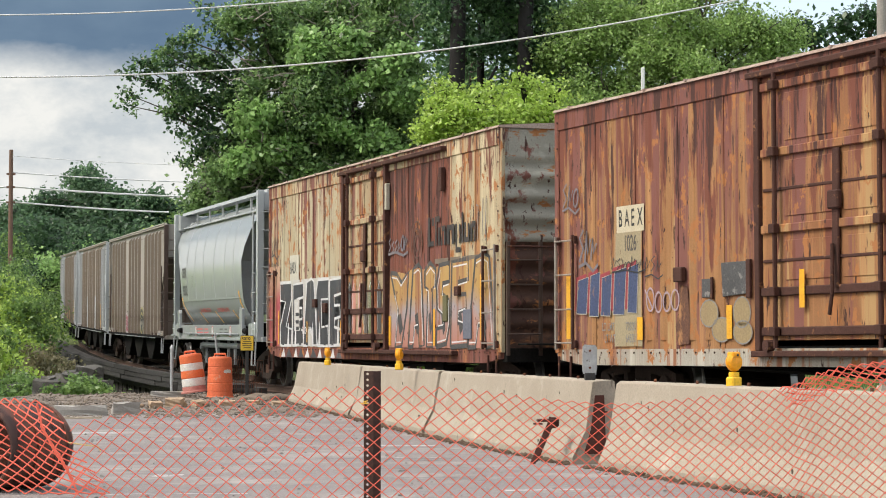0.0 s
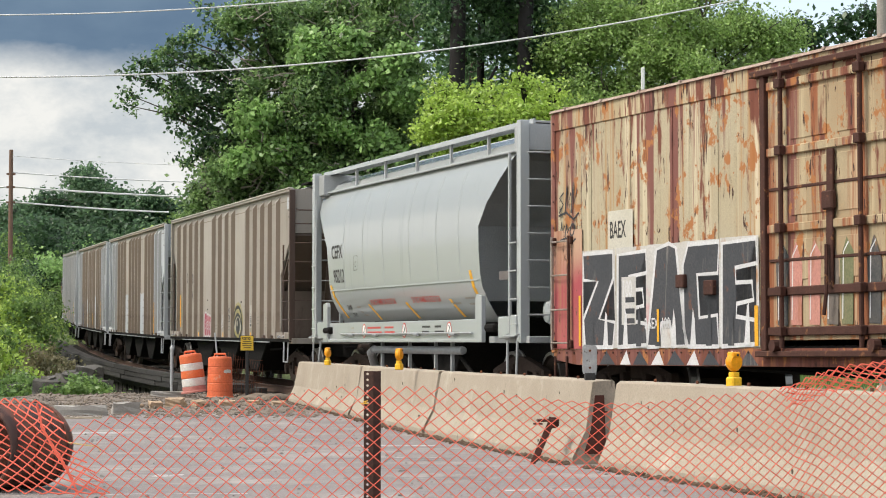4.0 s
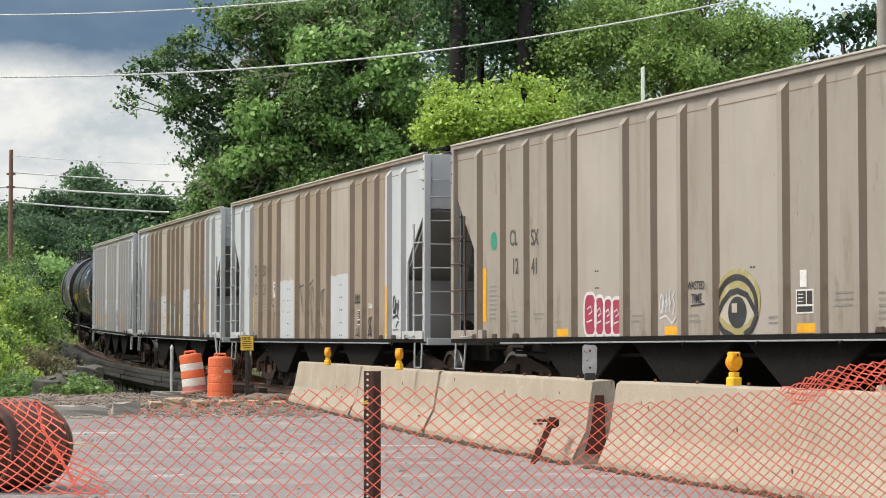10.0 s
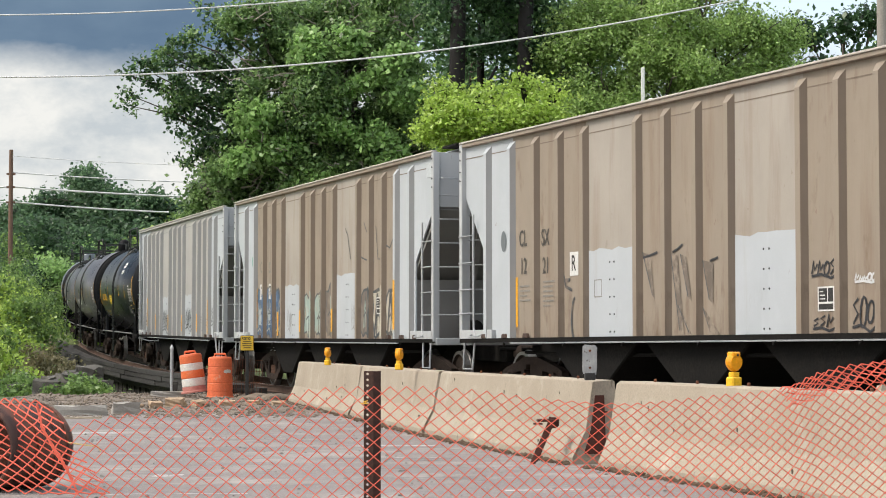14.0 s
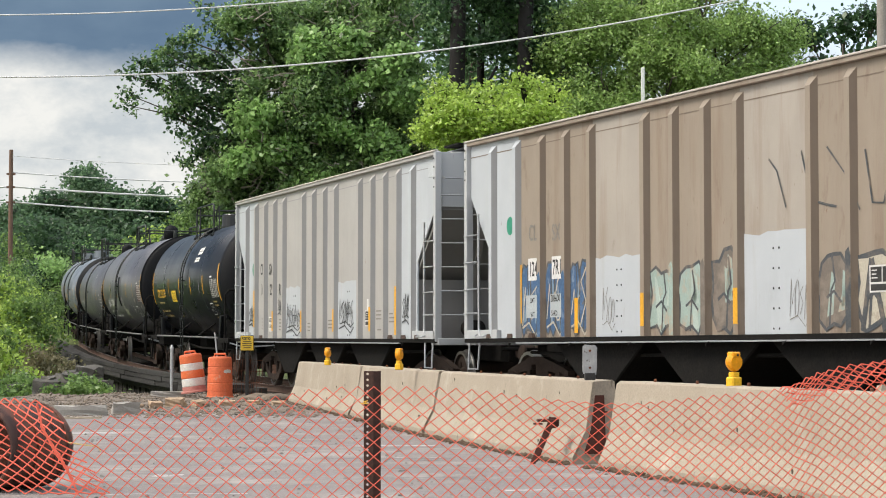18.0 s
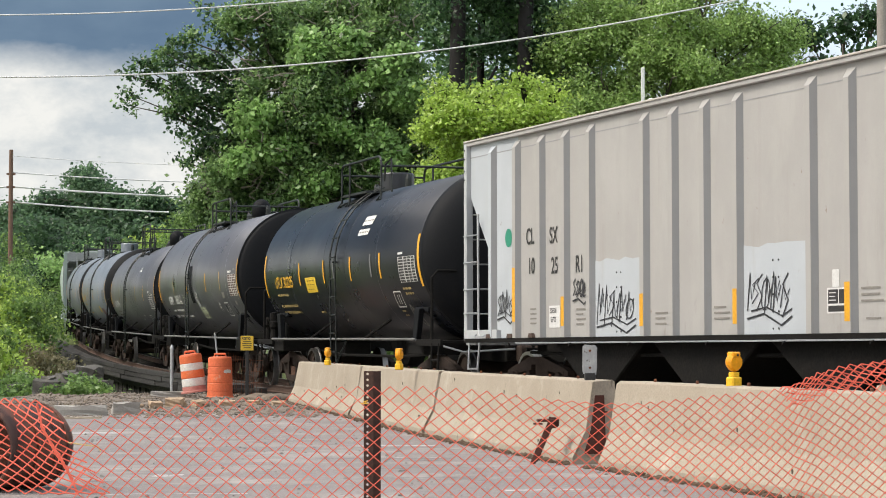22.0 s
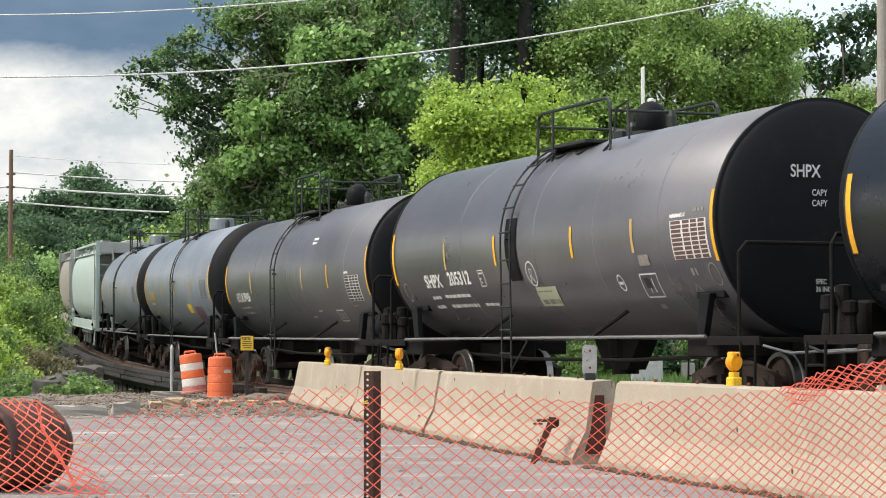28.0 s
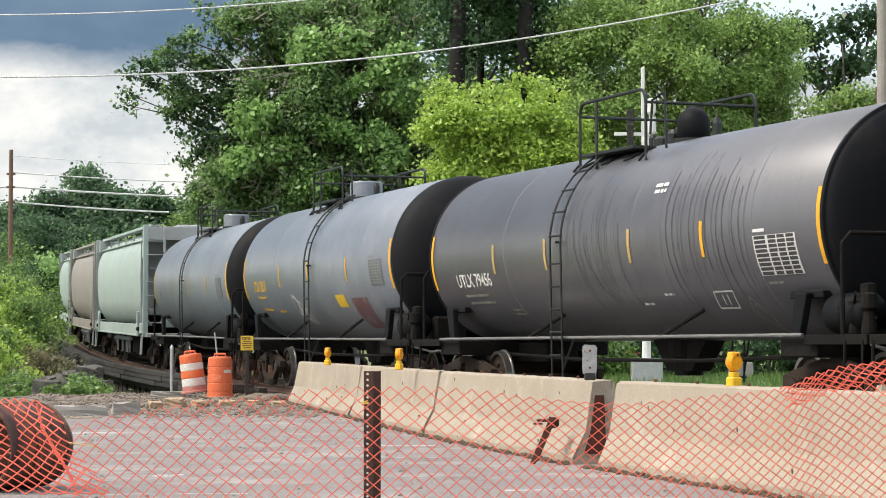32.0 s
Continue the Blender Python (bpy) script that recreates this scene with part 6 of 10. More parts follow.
    part("train_line", tb([(-6.2, -1.2, 0.9), (-4, -1.3, 0.86), (4, -1.3, 0.86), (6.2, -1.2, 0.9)], 0.028, 6), M_STEEL, e)
    part("air_tank", lt(((0.05, -0.5), (0.2, -0.45), (0.2, 0.45), (0.05, 0.5)), "x", 14, (7.3, 0.5, 1.35)), M_STEEL, e, "dark air reservoir")
    part("brake_cylinder", lt(((0.05, -0.3), (0.15, -0.27), (0.15, 0.27), (0.05, 0.3)), "x", 14, (7.2, -0.6, 1.32)), M_STEEL, e)
    return e


def shade_grime(m):
    """Darker tone for the ribs' leading faces: road dirt with their shade painted in."""
    return SHADE_GRIME_GREY if m.name.startswith(("pale_grey", "grey_cream")) else SHADE_GRIME


SHADE_GRIME = coat("brown_shade_grime", (0.20, 0.158, 0.122), (0.11, 0.075, 0.05), 0.5, 0.8)
SHADE_GRIME_GREY = coat("grey_shade_grime", (0.30, 0.30, 0.30), (0.2, 0.17, 0.14), 0.55, 0.8)


def rib_mesh(side=-1):
    bm = bmesh.new()
    prism(bm, [(-0.10, 0.0), (-0.06, -0.09), (0.06, -0.09), (0.10, 0.0)], "z", 1.13, 4.30)
    # only the leading face takes the darker tone of dirt and painted shade
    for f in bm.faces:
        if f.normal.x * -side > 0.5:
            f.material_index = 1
    for v in bm.verts:
        if v.co.z > 4.2 and v.co.y < -0.05:
            v.co.z -= 0.12
    return bm


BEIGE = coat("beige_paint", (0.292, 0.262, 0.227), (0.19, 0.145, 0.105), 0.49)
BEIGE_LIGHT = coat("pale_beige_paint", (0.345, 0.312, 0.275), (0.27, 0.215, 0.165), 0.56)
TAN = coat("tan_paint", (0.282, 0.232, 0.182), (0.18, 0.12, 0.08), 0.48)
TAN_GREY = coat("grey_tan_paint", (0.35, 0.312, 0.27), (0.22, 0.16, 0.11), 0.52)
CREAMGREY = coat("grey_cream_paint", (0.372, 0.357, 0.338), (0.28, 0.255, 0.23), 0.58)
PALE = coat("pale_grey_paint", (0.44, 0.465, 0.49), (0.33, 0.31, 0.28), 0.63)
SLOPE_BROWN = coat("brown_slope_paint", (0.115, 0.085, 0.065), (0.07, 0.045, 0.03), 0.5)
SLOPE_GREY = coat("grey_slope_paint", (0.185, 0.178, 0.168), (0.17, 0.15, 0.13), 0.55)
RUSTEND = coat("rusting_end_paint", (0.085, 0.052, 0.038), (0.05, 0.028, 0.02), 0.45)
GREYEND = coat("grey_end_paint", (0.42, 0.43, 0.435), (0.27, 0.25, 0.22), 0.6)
BIGBAYS = (5, 9)

M_SPRAYLIGHTBLUE = mat("light_blue_spray_paint", (0.20, 0.29, 0.37), (0.14, 0.22, 0.31), 0.6, scale=3, bump=0, layers=(((0.28, 0.24, 0.20), 4, (1, 1, 1), 0.52, 0.68),))
M_IVORY = mat("ivory_spray_paint", (0.50, 0.46, 0.37), (0.40, 0.36, 0.29), 0.6, scale=3, bump=0, layers=(((0.24, 0.19, 0.15), 4, (1, 1, 1), 0.55, 0.7),))
M_SPRAYDUSK = mat("dark_slate_spray_paint", (0.055, 0.065, 0.075), (0.09, 0.09, 0.09), 0.6, scale=3, bump=0, layers=(((0.19, 0.15, 0.12), 4, (1, 1, 1), 0.5, 0.7),))
M_SPRAYUMBER = mat("faded_umber_spray_paint", (0.185, 0.155, 0.13), (0.14, 0.118, 0.10), 0.65, scale=3, bump=0, layers=(((0.24, 0.20, 0.16), 3, (1, 1, 1), 0.5, 0.7),))

# beige hopper
def tag(x0, x1, z0, z1, seed, w, material, parent, y, label, n=4, loops=1):
    """A quick sprayed signature: leaning uprights and loops with a tail under them."""
    rr = random.Random(seed)
    step = (x1 - x0) / n
    lines = []
    for k in range(n):
        a = x0 + k * step
        kind = rr.choice((0, 0, 1, 2)) if loops else 0
        h = z1 - (z1 - z0) * rr.uniform(0.0, 0.35)
        b = z0 + (z1 - z0) * rr.uniform(0.12, 0.3)
        if kind == 0:
            lines.append([(a, b), (a + step * 0.35, h), (a + step * 0.5, b + (h - b) * 0.3), (a + step * 0.95, b + (h - b) * 0.75)])
        elif kind == 1:
            lines.append([(a + step * (0.5 + 0.42 * math.cos(t)) + 0.12 * step * math.sin(t), (h + b) / 2 + (h - b) * 0.5 * math.sin(t)) for t in (0.6 + 0.55 * j for j in range(13))])
        else:
            lines.append([(a + step * 0.8, h), (a + step * 0.15, h - (h - b) * 0.25), (a + step * 0.75, b + (h - b) * 0.4), (a + step * 0.1, b)])
    lines.append([(x0, z0 + (z1 - z0) * 0.12), (x0 + (x1 - x0) * 0.4, z0 + (z1 - z0) * 0.2), (x0 + (x1 - x0) * 0.8, z0), (x1 + step * 0.2, z0 + (z1 - z0) * 0.15)])
    return stroke("graffiti", lines, w, material, parent, y, label)


def reflectors(parent, y, places):
    for x0, x1, z0, z1 in places:
        rect("reflector", x0, x1, z0, z1, M_STRIPE, parent, y, "yellow reflector strip")


def data_plate(x0, x1, z0, z1, parent, y):
    """A black plate in a white border with rows of small white print."""
    rect("data_plate", x0, x1, z0, z1, M_LETTERWHITE, parent, y, "black data plate in a white border")
    zm = z0 + (z1 - z0) * 0.34
    for a, b, c, d in ((x0 + 0.025, (x0 + x1) / 2 + 0.03, zm + 0.012, z1 - 0.02), ((x0 + x1) / 2 + 0.05, x1 - 0.025, zm + 0.012, z1 - 0.02), (x0 + 0.025, x1 - 0.025, z0 + 0.02, zm - 0.012)):
        rect("plate_field", a, b, c, d, M_LETTER, parent, y - 0.0015, "black field of the plate")
    small_print(x0 + 0.05, z1 - 0.06, (x1 - x0) * 0.35, 3, M_LETTERWHITE, parent, y - 0.003, 0.045, 0.012, seed=int(abs(x0) * 100))


def car_marks(parent, y, words, material, size=0.26):
    for s, x, z in words:
        lettering(s, x, z, size, material, parent, y, wide=0.72)


def dim_print(parent, y, places, material):
    for i, (x, z, w, rows) in enumerate(places):
        small_print(x, z, w, rows, material, parent, y, 0.075, 0.026, seed=int(abs(x) * 37) + i)


h1 = ribbed_hopper(-0.16, lambda i: BEIGE_LIGHT if i in (5, 7, 9) else BEIGE, lambda x: BEIGE, PALE, BEIGE, "beige ribbed covered hopper wagon with spray-painted sides", (), SLOPE_BROWN, None, RUSTEND)
for s in (1,):
    part("rusty_post", bx(8.091, 8.10, -1.60, -1.48, 1.1, 4.4, 0.002), RUSTEND, h1, "rusted face of the corner post")
    part("rusty_post", bx(8.04, 8.095, -1.607, -1.601, 1.1, 4.4, 0.002), RUSTEND, h1, "rusted face of the corner post")
Y1 = -1.528
flat("round_mark", ring(-6.36, 2.73, 0.14, 0.15)[:-1], M_GREEN, h1, Y1, "green painted dot")
car_marks(h1, Y1, (("CL", -5.70, 2.73), ("SX", -4.86, 2.70), ("12", -5.61, 2.27), ("41", -4.84, 2.24)), M_LETTERDIM)
dim_print(h1, Y1, ((-6.55, 1.98, 0.42, 8), (-5.65, 1.55, 0.3, 3), (-4.75, 1.5, 0.42, 2), (-3.95, 1.36, 0.4, 1), (-1.3, 1.42, 0.4, 2), (0.45, 1.40, 0.4, 2), (4.2, 1.62, 0.55, 3), (2.6, 1.35, 0.35, 2), (5.15, 1.6, 0.4, 5)), M_LETTERGREY)
reflectors(h1, Y1, ((-6.83, -6.68, 1.40, 2.29), (-3.88, -3.42, 1.14, 1.26), (-0.27, 0.14, 1.14, 1.26), (3.30, 3.74, 1.14, 1.26)))
for x, z in ((-2.45, 1.85), (-2.45, 2.1), (2.2, 2.0), (2.2, 1.7), (1.95, 1.3)):
    for dx in (-0.04, 0.04):
        cpart("rivet", "rivet", lambda: lt(((0.016, -0.008), (0.012, 0.0)), "y", 6), M_LETTER, h1, "", pose(x + dx, -1.522, z))
# crimson bubble letters with white outline
for i, (x, w, z1) in enumerate(((-2.88, 0.42, 1.78), (-2.50, 0.32, 1.73), (-2.20, 0.30, 1.70), (-1.94, 0.36, 1.69))):
    cz, hz = (z1 + 1.14) / 2, (z1 - 1.14) / 2
    blob = [(x + w / 2 + w * 0.5 * abs(math.cos(a)) ** 0.55 * math.copysign(1, math.cos(a)), cz + hz * abs(math.sin(a)) ** 0.7 * math.copysign(1, math.sin(a))) for a in (2 * math.pi * k / 22 for k in range(22))]
    flat("graffiti", blob, M_SPRAYPINK, h1, Y1 - 0.002 - 0.001 * i, "crimson sprayed bubble letter")
    stroke("graffiti_outline", [blob + blob[:1]], 0.05, M_SPRAYWHITE, h1, Y1 - 0.0065 - 0.001 * i, "white sprayed outline")
    stroke("graffiti_line", [[(x + w * 0.28, cz + hz * 0.25), (x + w * 0.55, cz + hz * 0.4), (x + w * 0.7, cz + hz * 0.15), (x + w * 0.4, cz)], [(x + w * 0.25, cz - hz * 0.35), (x + w * 0.7, cz - hz * 0.25)]], 0.022, M_SPRAYWHITE, h1, Y1 - 0.011 - 0.001 * i, "white sprayed line")
# sprayed eye
M_OLIVE = mat("olive_spray_paint", (0.36, 0.315, 0.12), (0.30, 0.26, 0.12), 0.6, bump=0, layers=(((0.36, 0.33, 0.27), 5, (1, 1, 1), 0.5, 0.66),))
M_EYEWHITE = mat("cream_spray_paint", (0.46, 0.43, 0.36), (0.38, 0.34, 0.26), 0.6, bump=0)
flat("graffiti", ring(1.80, 1.56, 0.60, 0.44, 28)[:-1], M_OLIVE, h1, Y1, "olive sprayed halo")
flat("graffiti", [(1.30, 1.40), (1.55, 1.60), (1.80, 1.66), (2.05, 1.60), (2.26, 1.40), (2.05, 1.27), (1.80, 1.22), (1.55, 1.27)], M_EYEWHITE, h1, Y1 - 0.002, "cream sprayed eye white")
flat("graffiti", ring(1.80, 1.42, 0.25, 0.21, 20)[:-1], M_SPRAYBLACK, h1, Y1 - 0.004, "black sprayed pupil")
stroke("graffiti", [ring(1.78, 1.50, 0.52, 0.38, 26, -20, 200), [(1.22, 1.34), (1.42, 1.56), (1.62, 1.68), (1.82, 1.70), (2.06, 1.64), (2.32, 1.38)], [(1.22, 1.34), (1.42, 1.18), (1.70, 1.10)], [(2.32, 1.38), (2.16, 1.2), (1.98, 1.13)]], 0.085, M_SPRAYBLACK, h1, Y1 - 0.006, "black sprayed eye")
rect("graffiti", 1.66, 1.80, 1.42, 1.54, M_EYEWHITE, h1, Y1 - 0.009, "cream glint in the eye")
tag(-0.42, 0.06, 1.30, 1.85, 5, 0.026, M_SPRAYWHITE, h1, Y1, "white sprayed scribble", 5)
lettering("WASTED", 0.40, 1.80, 0.115, M_SPRAYBLACK, h1, Y1, wide=0.78)
lettering("TIME", 0.52, 1.62, 0.13, M_SPRAYBLACK, h1, Y1, wide=0.78)
stroke("graffiti", [[(0.5, 1.53), (0.9, 1.55)]], 0.024, M_SPRAYBLACK, h1, Y1, "black sprayed underline")
data_plate(3.28, 3.70, 1.38, 1.68, h1, Y1)
rect("data_plate", 3.38, 3.54, 1.71, 1.92, M_LETTERWHITE, h1, Y1, "white data plate")

# tan hopper with white plates
h2 = ribbed_hopper(17.36, lambda i: PALE if i in (0, 1, 13, 14) else (TAN_GREY if i in BIGBAYS else TAN), lambda x: PALE if abs(x) > 5.5 else TAN, PALE, GREYEND, "tan and pale grey ribbed covered hopper wagon", ((5, 2.42), (9, 2.42)), SLOPE_GREY)
flat("round_mark", ring(-6.35, 2.70, 0.11, 0.17)[:-1], mat("grey_dot", (0.17, 0.19, 0.20)), h2, Y1, "dark grey painted dot")
car_marks(h2, Y1, (("CL", -5.72, 2.70), ("SX", -4.86, 2.68), ("12", -5.68, 2.26), ("21", -4.82, 2.24)), M_LETTERDIM)
rect("patch_letter", -3.80, -3.50, 2.06, 2.42, M_LETTERWHITE, h2, Y1, "white letter patch")
lettering("R", -3.75, 2.24, 0.24, M_LETTER, h2, Y1 - 0.002)
dim_print(h2, Y1, ((-4.8, 2.0, 0.45, 6), (-5.7, 1.95, 0.45, 4), (5.86, 1.30, 0.6, 1)), M_LETTERGREY)
stroke("graffiti", [[(-4.05, 2.12), (-3.95, 1.90), (-3.72, 1.84)], [(-3.98, 2.0), (-3.8, 2.0)], ring(-3.62, 1.40, 0.13, 0.32, 16, 90, 300)], 0.05, M_SPRAYDUSK, h2, Y1, "faded dark sprayed curve")
M_FADEDSPRAY = mat("faded_brown_spray", (0.175, 0.142, 0.115), (0.13, 0.105, 0.085), 0.7, scale=3, bump=0, layers=(((0.28, 0.23, 0.18), 5, (1, 1, 1), 0.5, 0.65),))
for a, b, c, d, z0, z1 in ((-1.36, -1.12, -1.0, -1.06, 1.65, 2.32), (-0.50, -0.30, -0.12, -0.25, 1.15, 2.28), (-0.22, -0.05, 0.10, 0.0, 1.6, 2.25), (0.42, 0.72, 0.70, 0.60, 1.55, 2.14), (0.42, 0.50, 0.92, 0.62, 1.12, 1.5), (-0.30, -0.22, 0.12, 0.02, 1.12, 1.55)):
    flat("graffiti", [(a, z1), (b, z1 - 0.05), (c, z0), (d, z0 + 0.05)], M_FADEDSPRAY, h2, Y1, "faded sprayed wedge")
    stroke("graffiti_line", [[(a, z1), (d, z0 + 0.05)]], 0.02, M_SPRAYDUSK, h2, Y1 - 0.001, "thin dark sprayed line")
stroke("graffiti_line", [[(-1.35, 2.24), (-1.15, 2.26), (-0.9, 2.3)], [(-0.45, 2.28), (-0.3, 2.32), (-0.15, 2.38)], [(0.62, 2.12), (0.85, 2.16)]], 0.035, M_SPRAYBLACK, h2, Y1 - 0.001, "black sprayed edge")
tag(3.22, 3.78, 1.80, 2.06, 10, 0.032, M_SPRAYBLACK, h2, Y1, "black sprayed tag", 4)
tag(3.24, 3.72, 1.16, 1.38, 11, 0.032, M_SPRAYBLACK, h2, Y1, "black sprayed tag", 3)
tag(4.14, 4.62, 1.14, 1.58, 12, 0.036, M_SPRAYBLACK, h2, Y1, "black sprayed tag", 3)
tag(4.20, 4.66, 1.72, 1.84, 15, 0.03, M_SPRAYWHITE, h2, Y1, "pale sprayed scribble", 5)
tag(5.86, 6.48, 1.46, 1.98, 13, 0.042, M_SPRAYBLACK, h2, Y1, "black sprayed tag", 4)
stroke("graffiti", [[(6.05, 1.34), (6.2, 1.45), (6.35, 1.40), (6.5, 1.42)]], 0.04, M_SPRAYBLACK, h2, Y1, "black sprayed tail")
data_plate(3.36, 3.74, 1.40, 1.70, h2, Y1 - 0.002)
stroke("card_frame", [[(-2.94, 1.72), (-2.70, 1.72), (-2.70, 1.97), (-2.94, 1.97), (-2.94, 1.72)]], 0.018, M_LETTERGREY, h2, -1.530, "small outlined card")
reflectors(h2, -1.6115, ((5.62, 5.74, 1.16, 2.12),))
reflectors(h2, Y1, ((-5.86, -5.78, 1.3, 2.1),))

# tan hopper with blue and pale sprayed letters
h3 = ribbed_hopper(34.83, lambda i: PALE if i in (0, 1, 13, 14) else (TAN_GREY if i in BIGBAYS else TAN), lambda x: PALE if abs(x) > 5.5 else TAN, PALE, GREYEND, "tan ribbed covered hopper wagon with sprayed letters along it", ((5, 2.42), (9, 2.30)), SLOPE_GREY)
flat("round_mark", ring(-6.31, 2.94, 0.14, 0.15)[:-1], M_GREEN, h3, Y1, "green painted dot")
car_marks(h3, Y1, (("CL", -5.57, 2.77), ("SX", -4.69, 2.74)), M_LETTERGREY)
def sprayed(x0, x1, z0, z1, n, fill, light, line, parent, y, seed, width=0.045):
    """A run of overlapping sprayed letters: fill, lighter inside and a dark outline."""
    rr = random.Random(seed)
    step = (x1 - x0) / n
    for k in range(n):
        cx, cz = x0 + (k + 0.5) * step, (z0 + z1) / 2
        pts = []
        for j in range(14):
            t = 2 * math.pi * j / 14 + 0.2
            c, s = math.cos(t), math.sin(t)
            f = 1.0 / max(abs(c), abs(s)) * rr.uniform(0.72, 1.06)
            pts.append((cx + c * f * step * 0.56, min(z1 + 0.08, max(z0, cz + s * f * (z1 - z0) * 0.5))))
        yy = y - 0.0012 * k
        flat("graffiti", pts, fill, parent, yy, "sprayed letter")
        for _ in range(3):
            ax, az = cx + rr.uniform(-0.3, 0.25) * step, z0 + rr.uniform(0.05, 0.5) * (z1 - z0)
            w, h = step * rr.uniform(0.16, 0.3), (z1 - z0) * rr.uniform(0.3, 0.5)
            lean = rr.uniform(-0.1, 0.15)
            flat("graffiti", [(ax, az), (ax + w, az + 0.03), (ax + w * 0.8 + lean, az + h), (ax + w * 0.2 + lean, min(z1, az + h + 0.06))], light, parent, yy - 0.0004, "lighter sprayed stroke")
        stroke("graffiti_line", [pts + pts[:1]], width, line, parent, yy - 0.0008, "dark sprayed outline")
        c0 = rr.uniform(-0.2, 0.1) * step
        stroke("graffiti_line", [[(cx + c0, z0 + 0.05), (cx + c0 + 0.05, cz), (cx + c0 + 0.2 * step, cz + 0.1), (cx + c0 + 0.1 * step, z1 - 0.1)], [(cx - 0.25 * step, cz - 0.1), (cx, cz - 0.02), (cx + 0.25 * step, cz - 0.16)]], width * 0.8, line, parent, yy - 0.001, "dark sprayed line")


for i, (x0, x1) in enumerate(((-5.85, -5.12), (-4.92, -4.22), (-4.02, -3.33))):
    sprayed(x0, x1, 1.14, 2.30, 2, M_SPRAYBLUE, M_SPRAYLIGHTBLUE, M_SPRAYDUSK, h3, Y1, 400 + i)
    tag(x0 + 0.05, x1 - 0.05, 1.16, 2.2, 470 + i, 0.035, M_IVORY, h3, Y1 - 0.0065, "pale sprayed highlight", 2)
for x, m in ((-5.02, M_SPRAYBLUE), (-4.12, M_SPRAYBLUE), (-0.59, M_SPRAYTEAL), (0.32, M_SPRAYUMBER), (3.93, M_SPRAYDUSK), (4.81, M_IVORY)):
    flat("graffiti", [(x - 0.06, 1.14), (x + 0.06, 1.14), (x + 0.06, 2.05), (x + 0.02, 2.16), (x - 0.06, 2.1)], m, h3, -1.6115, "sprayed paint across the rib")
for x0, x1, word in ((-5.57, -5.09, "124"), (-4.68, -4.22, "7R1")):
    rect("number_patch", x0, x1, 2.03, 2.38, M_LETTERWHITE, h3, Y1 - 0.0078, "white number patch")
    lettering(word, x0 + 0.03, 2.20, 0.235, M_LETTER, h3, Y1 - 0.0095, wide=0.66)
for x0, x1 in ((-5.66, -5.13), (-4.74, -4.20)):
    rect("data_patch", x0, x1, 1.44, 1.80, mat("grey_data_patch", (0.45, 0.49, 0.5)), h3, Y1 - 0.0078, "grey data patch")
lettering("206600", -4.72, 1.73, 0.115, M_LETTER, h3, Y1 - 0.0095, wide=0.72)
lettering("56400", -4.70, 1.50, 0.085, M_LETTER, h3, Y1 - 0.0095, wide=0.76)
lettering("LMT", -5.50, 1.71, 0.085, M_LETTER, h3, Y1 - 0.0095)
lettering("WT", -5.48, 1.49, 0.085, M_LETTER, h3, Y1 - 0.0095)
M_MINT = mat("mint_spray_paint", (0.42, 0.50, 0.45), (0.33, 0.40, 0.36), 0.6, scale=3, bump=0)
for i, (x0, x1) in enumerate(((-1.36, -0.70), (-0.48, 0.22))):
    sprayed(x0, x1, 1.14, 2.12, 1, M_SPRAYTEAL, M_MINT, M_SPRAYDUSK, h3, Y1, 420 + i, 0.05)
sprayed(0.43, 1.10, 1.14, 2.26, 1, M_SPRAYUMBER, M_SPRAYTEAL, M_SPRAYDUSK, h3, Y1, 431, 0.06)
sprayed(3.15, 3.82, 1.14, 2.18, 1, M_SPRAYUMBER, M_SPRAYTEAL, M_SPRAYDUSK, h3, Y1, 440, 0.05)
for x0, x1, sd in ((4.04, 4.70, 441), (4.92, 5.58, 442)):
    sprayed(x0, x1, 1.14, 2.1, 1, M_IVORY, M_IVORY, M_SPRAYDUSK, h3, Y1, sd, 0.07)
    stroke("graffiti_line", [[(x0 + 0.08, 1.15), (x0 + 0.28, 2.0)], [(x0 + 0.28, 2.0), (x1 - 0.1, 1.15)]], 0.10, M_SPRAYDUSK, h3, Y1 - 0.004, "dark sprayed stroke")
data_plate(4.28, 4.74, 1.60, 1.92, h3, Y1 - 0.0075)
stroke("graffiti", [[(1.95, 3.36), (2.15, 3.2), (2.37, 2.72)], [(2.75, 3.4), (3.0, 2.72), (3.12, 2.74), (3.42, 2.68), (3.56, 2.66)], [(3.35, 3.4), (3.75, 3.05), (4.0, 3.45)], [(3.75, 3.05), (4.08, 2.59)], [(4.2, 3.3), (4.35, 2.66), (4.59, 2.64), (4.8, 3.2)], [(4.9, 2.9), (5.16, 2.84), (5.5, 3.1)]], 0.032, M_SPRAYDUSK, h3, Y1, "thin dark sprayed line drawing")
tag(2.45, 2.92, 1.22, 1.92, 21, 0.012, M_LETTERGREY, h3, -1.531, "thin grey scribble", 4)
tag(-2.9, -2.5, 1.22, 1.9, 22, 0.012, M_LETTERGREY, h3, -1.531, "thin grey scribble", 4)
reflectors(h3, Y1 - 0.009, ((-5.93, -5.83, 1.36, 2.29), (-3.86, -3.74, 1.19, 1.72)))
reflectors(h3, -1.6125, ((-1.52, -1.41, 1.27, 1.74), (1.15, 1.27, 1.27, 1.74), (5.62, 5.74, 1.30, 2.22)))

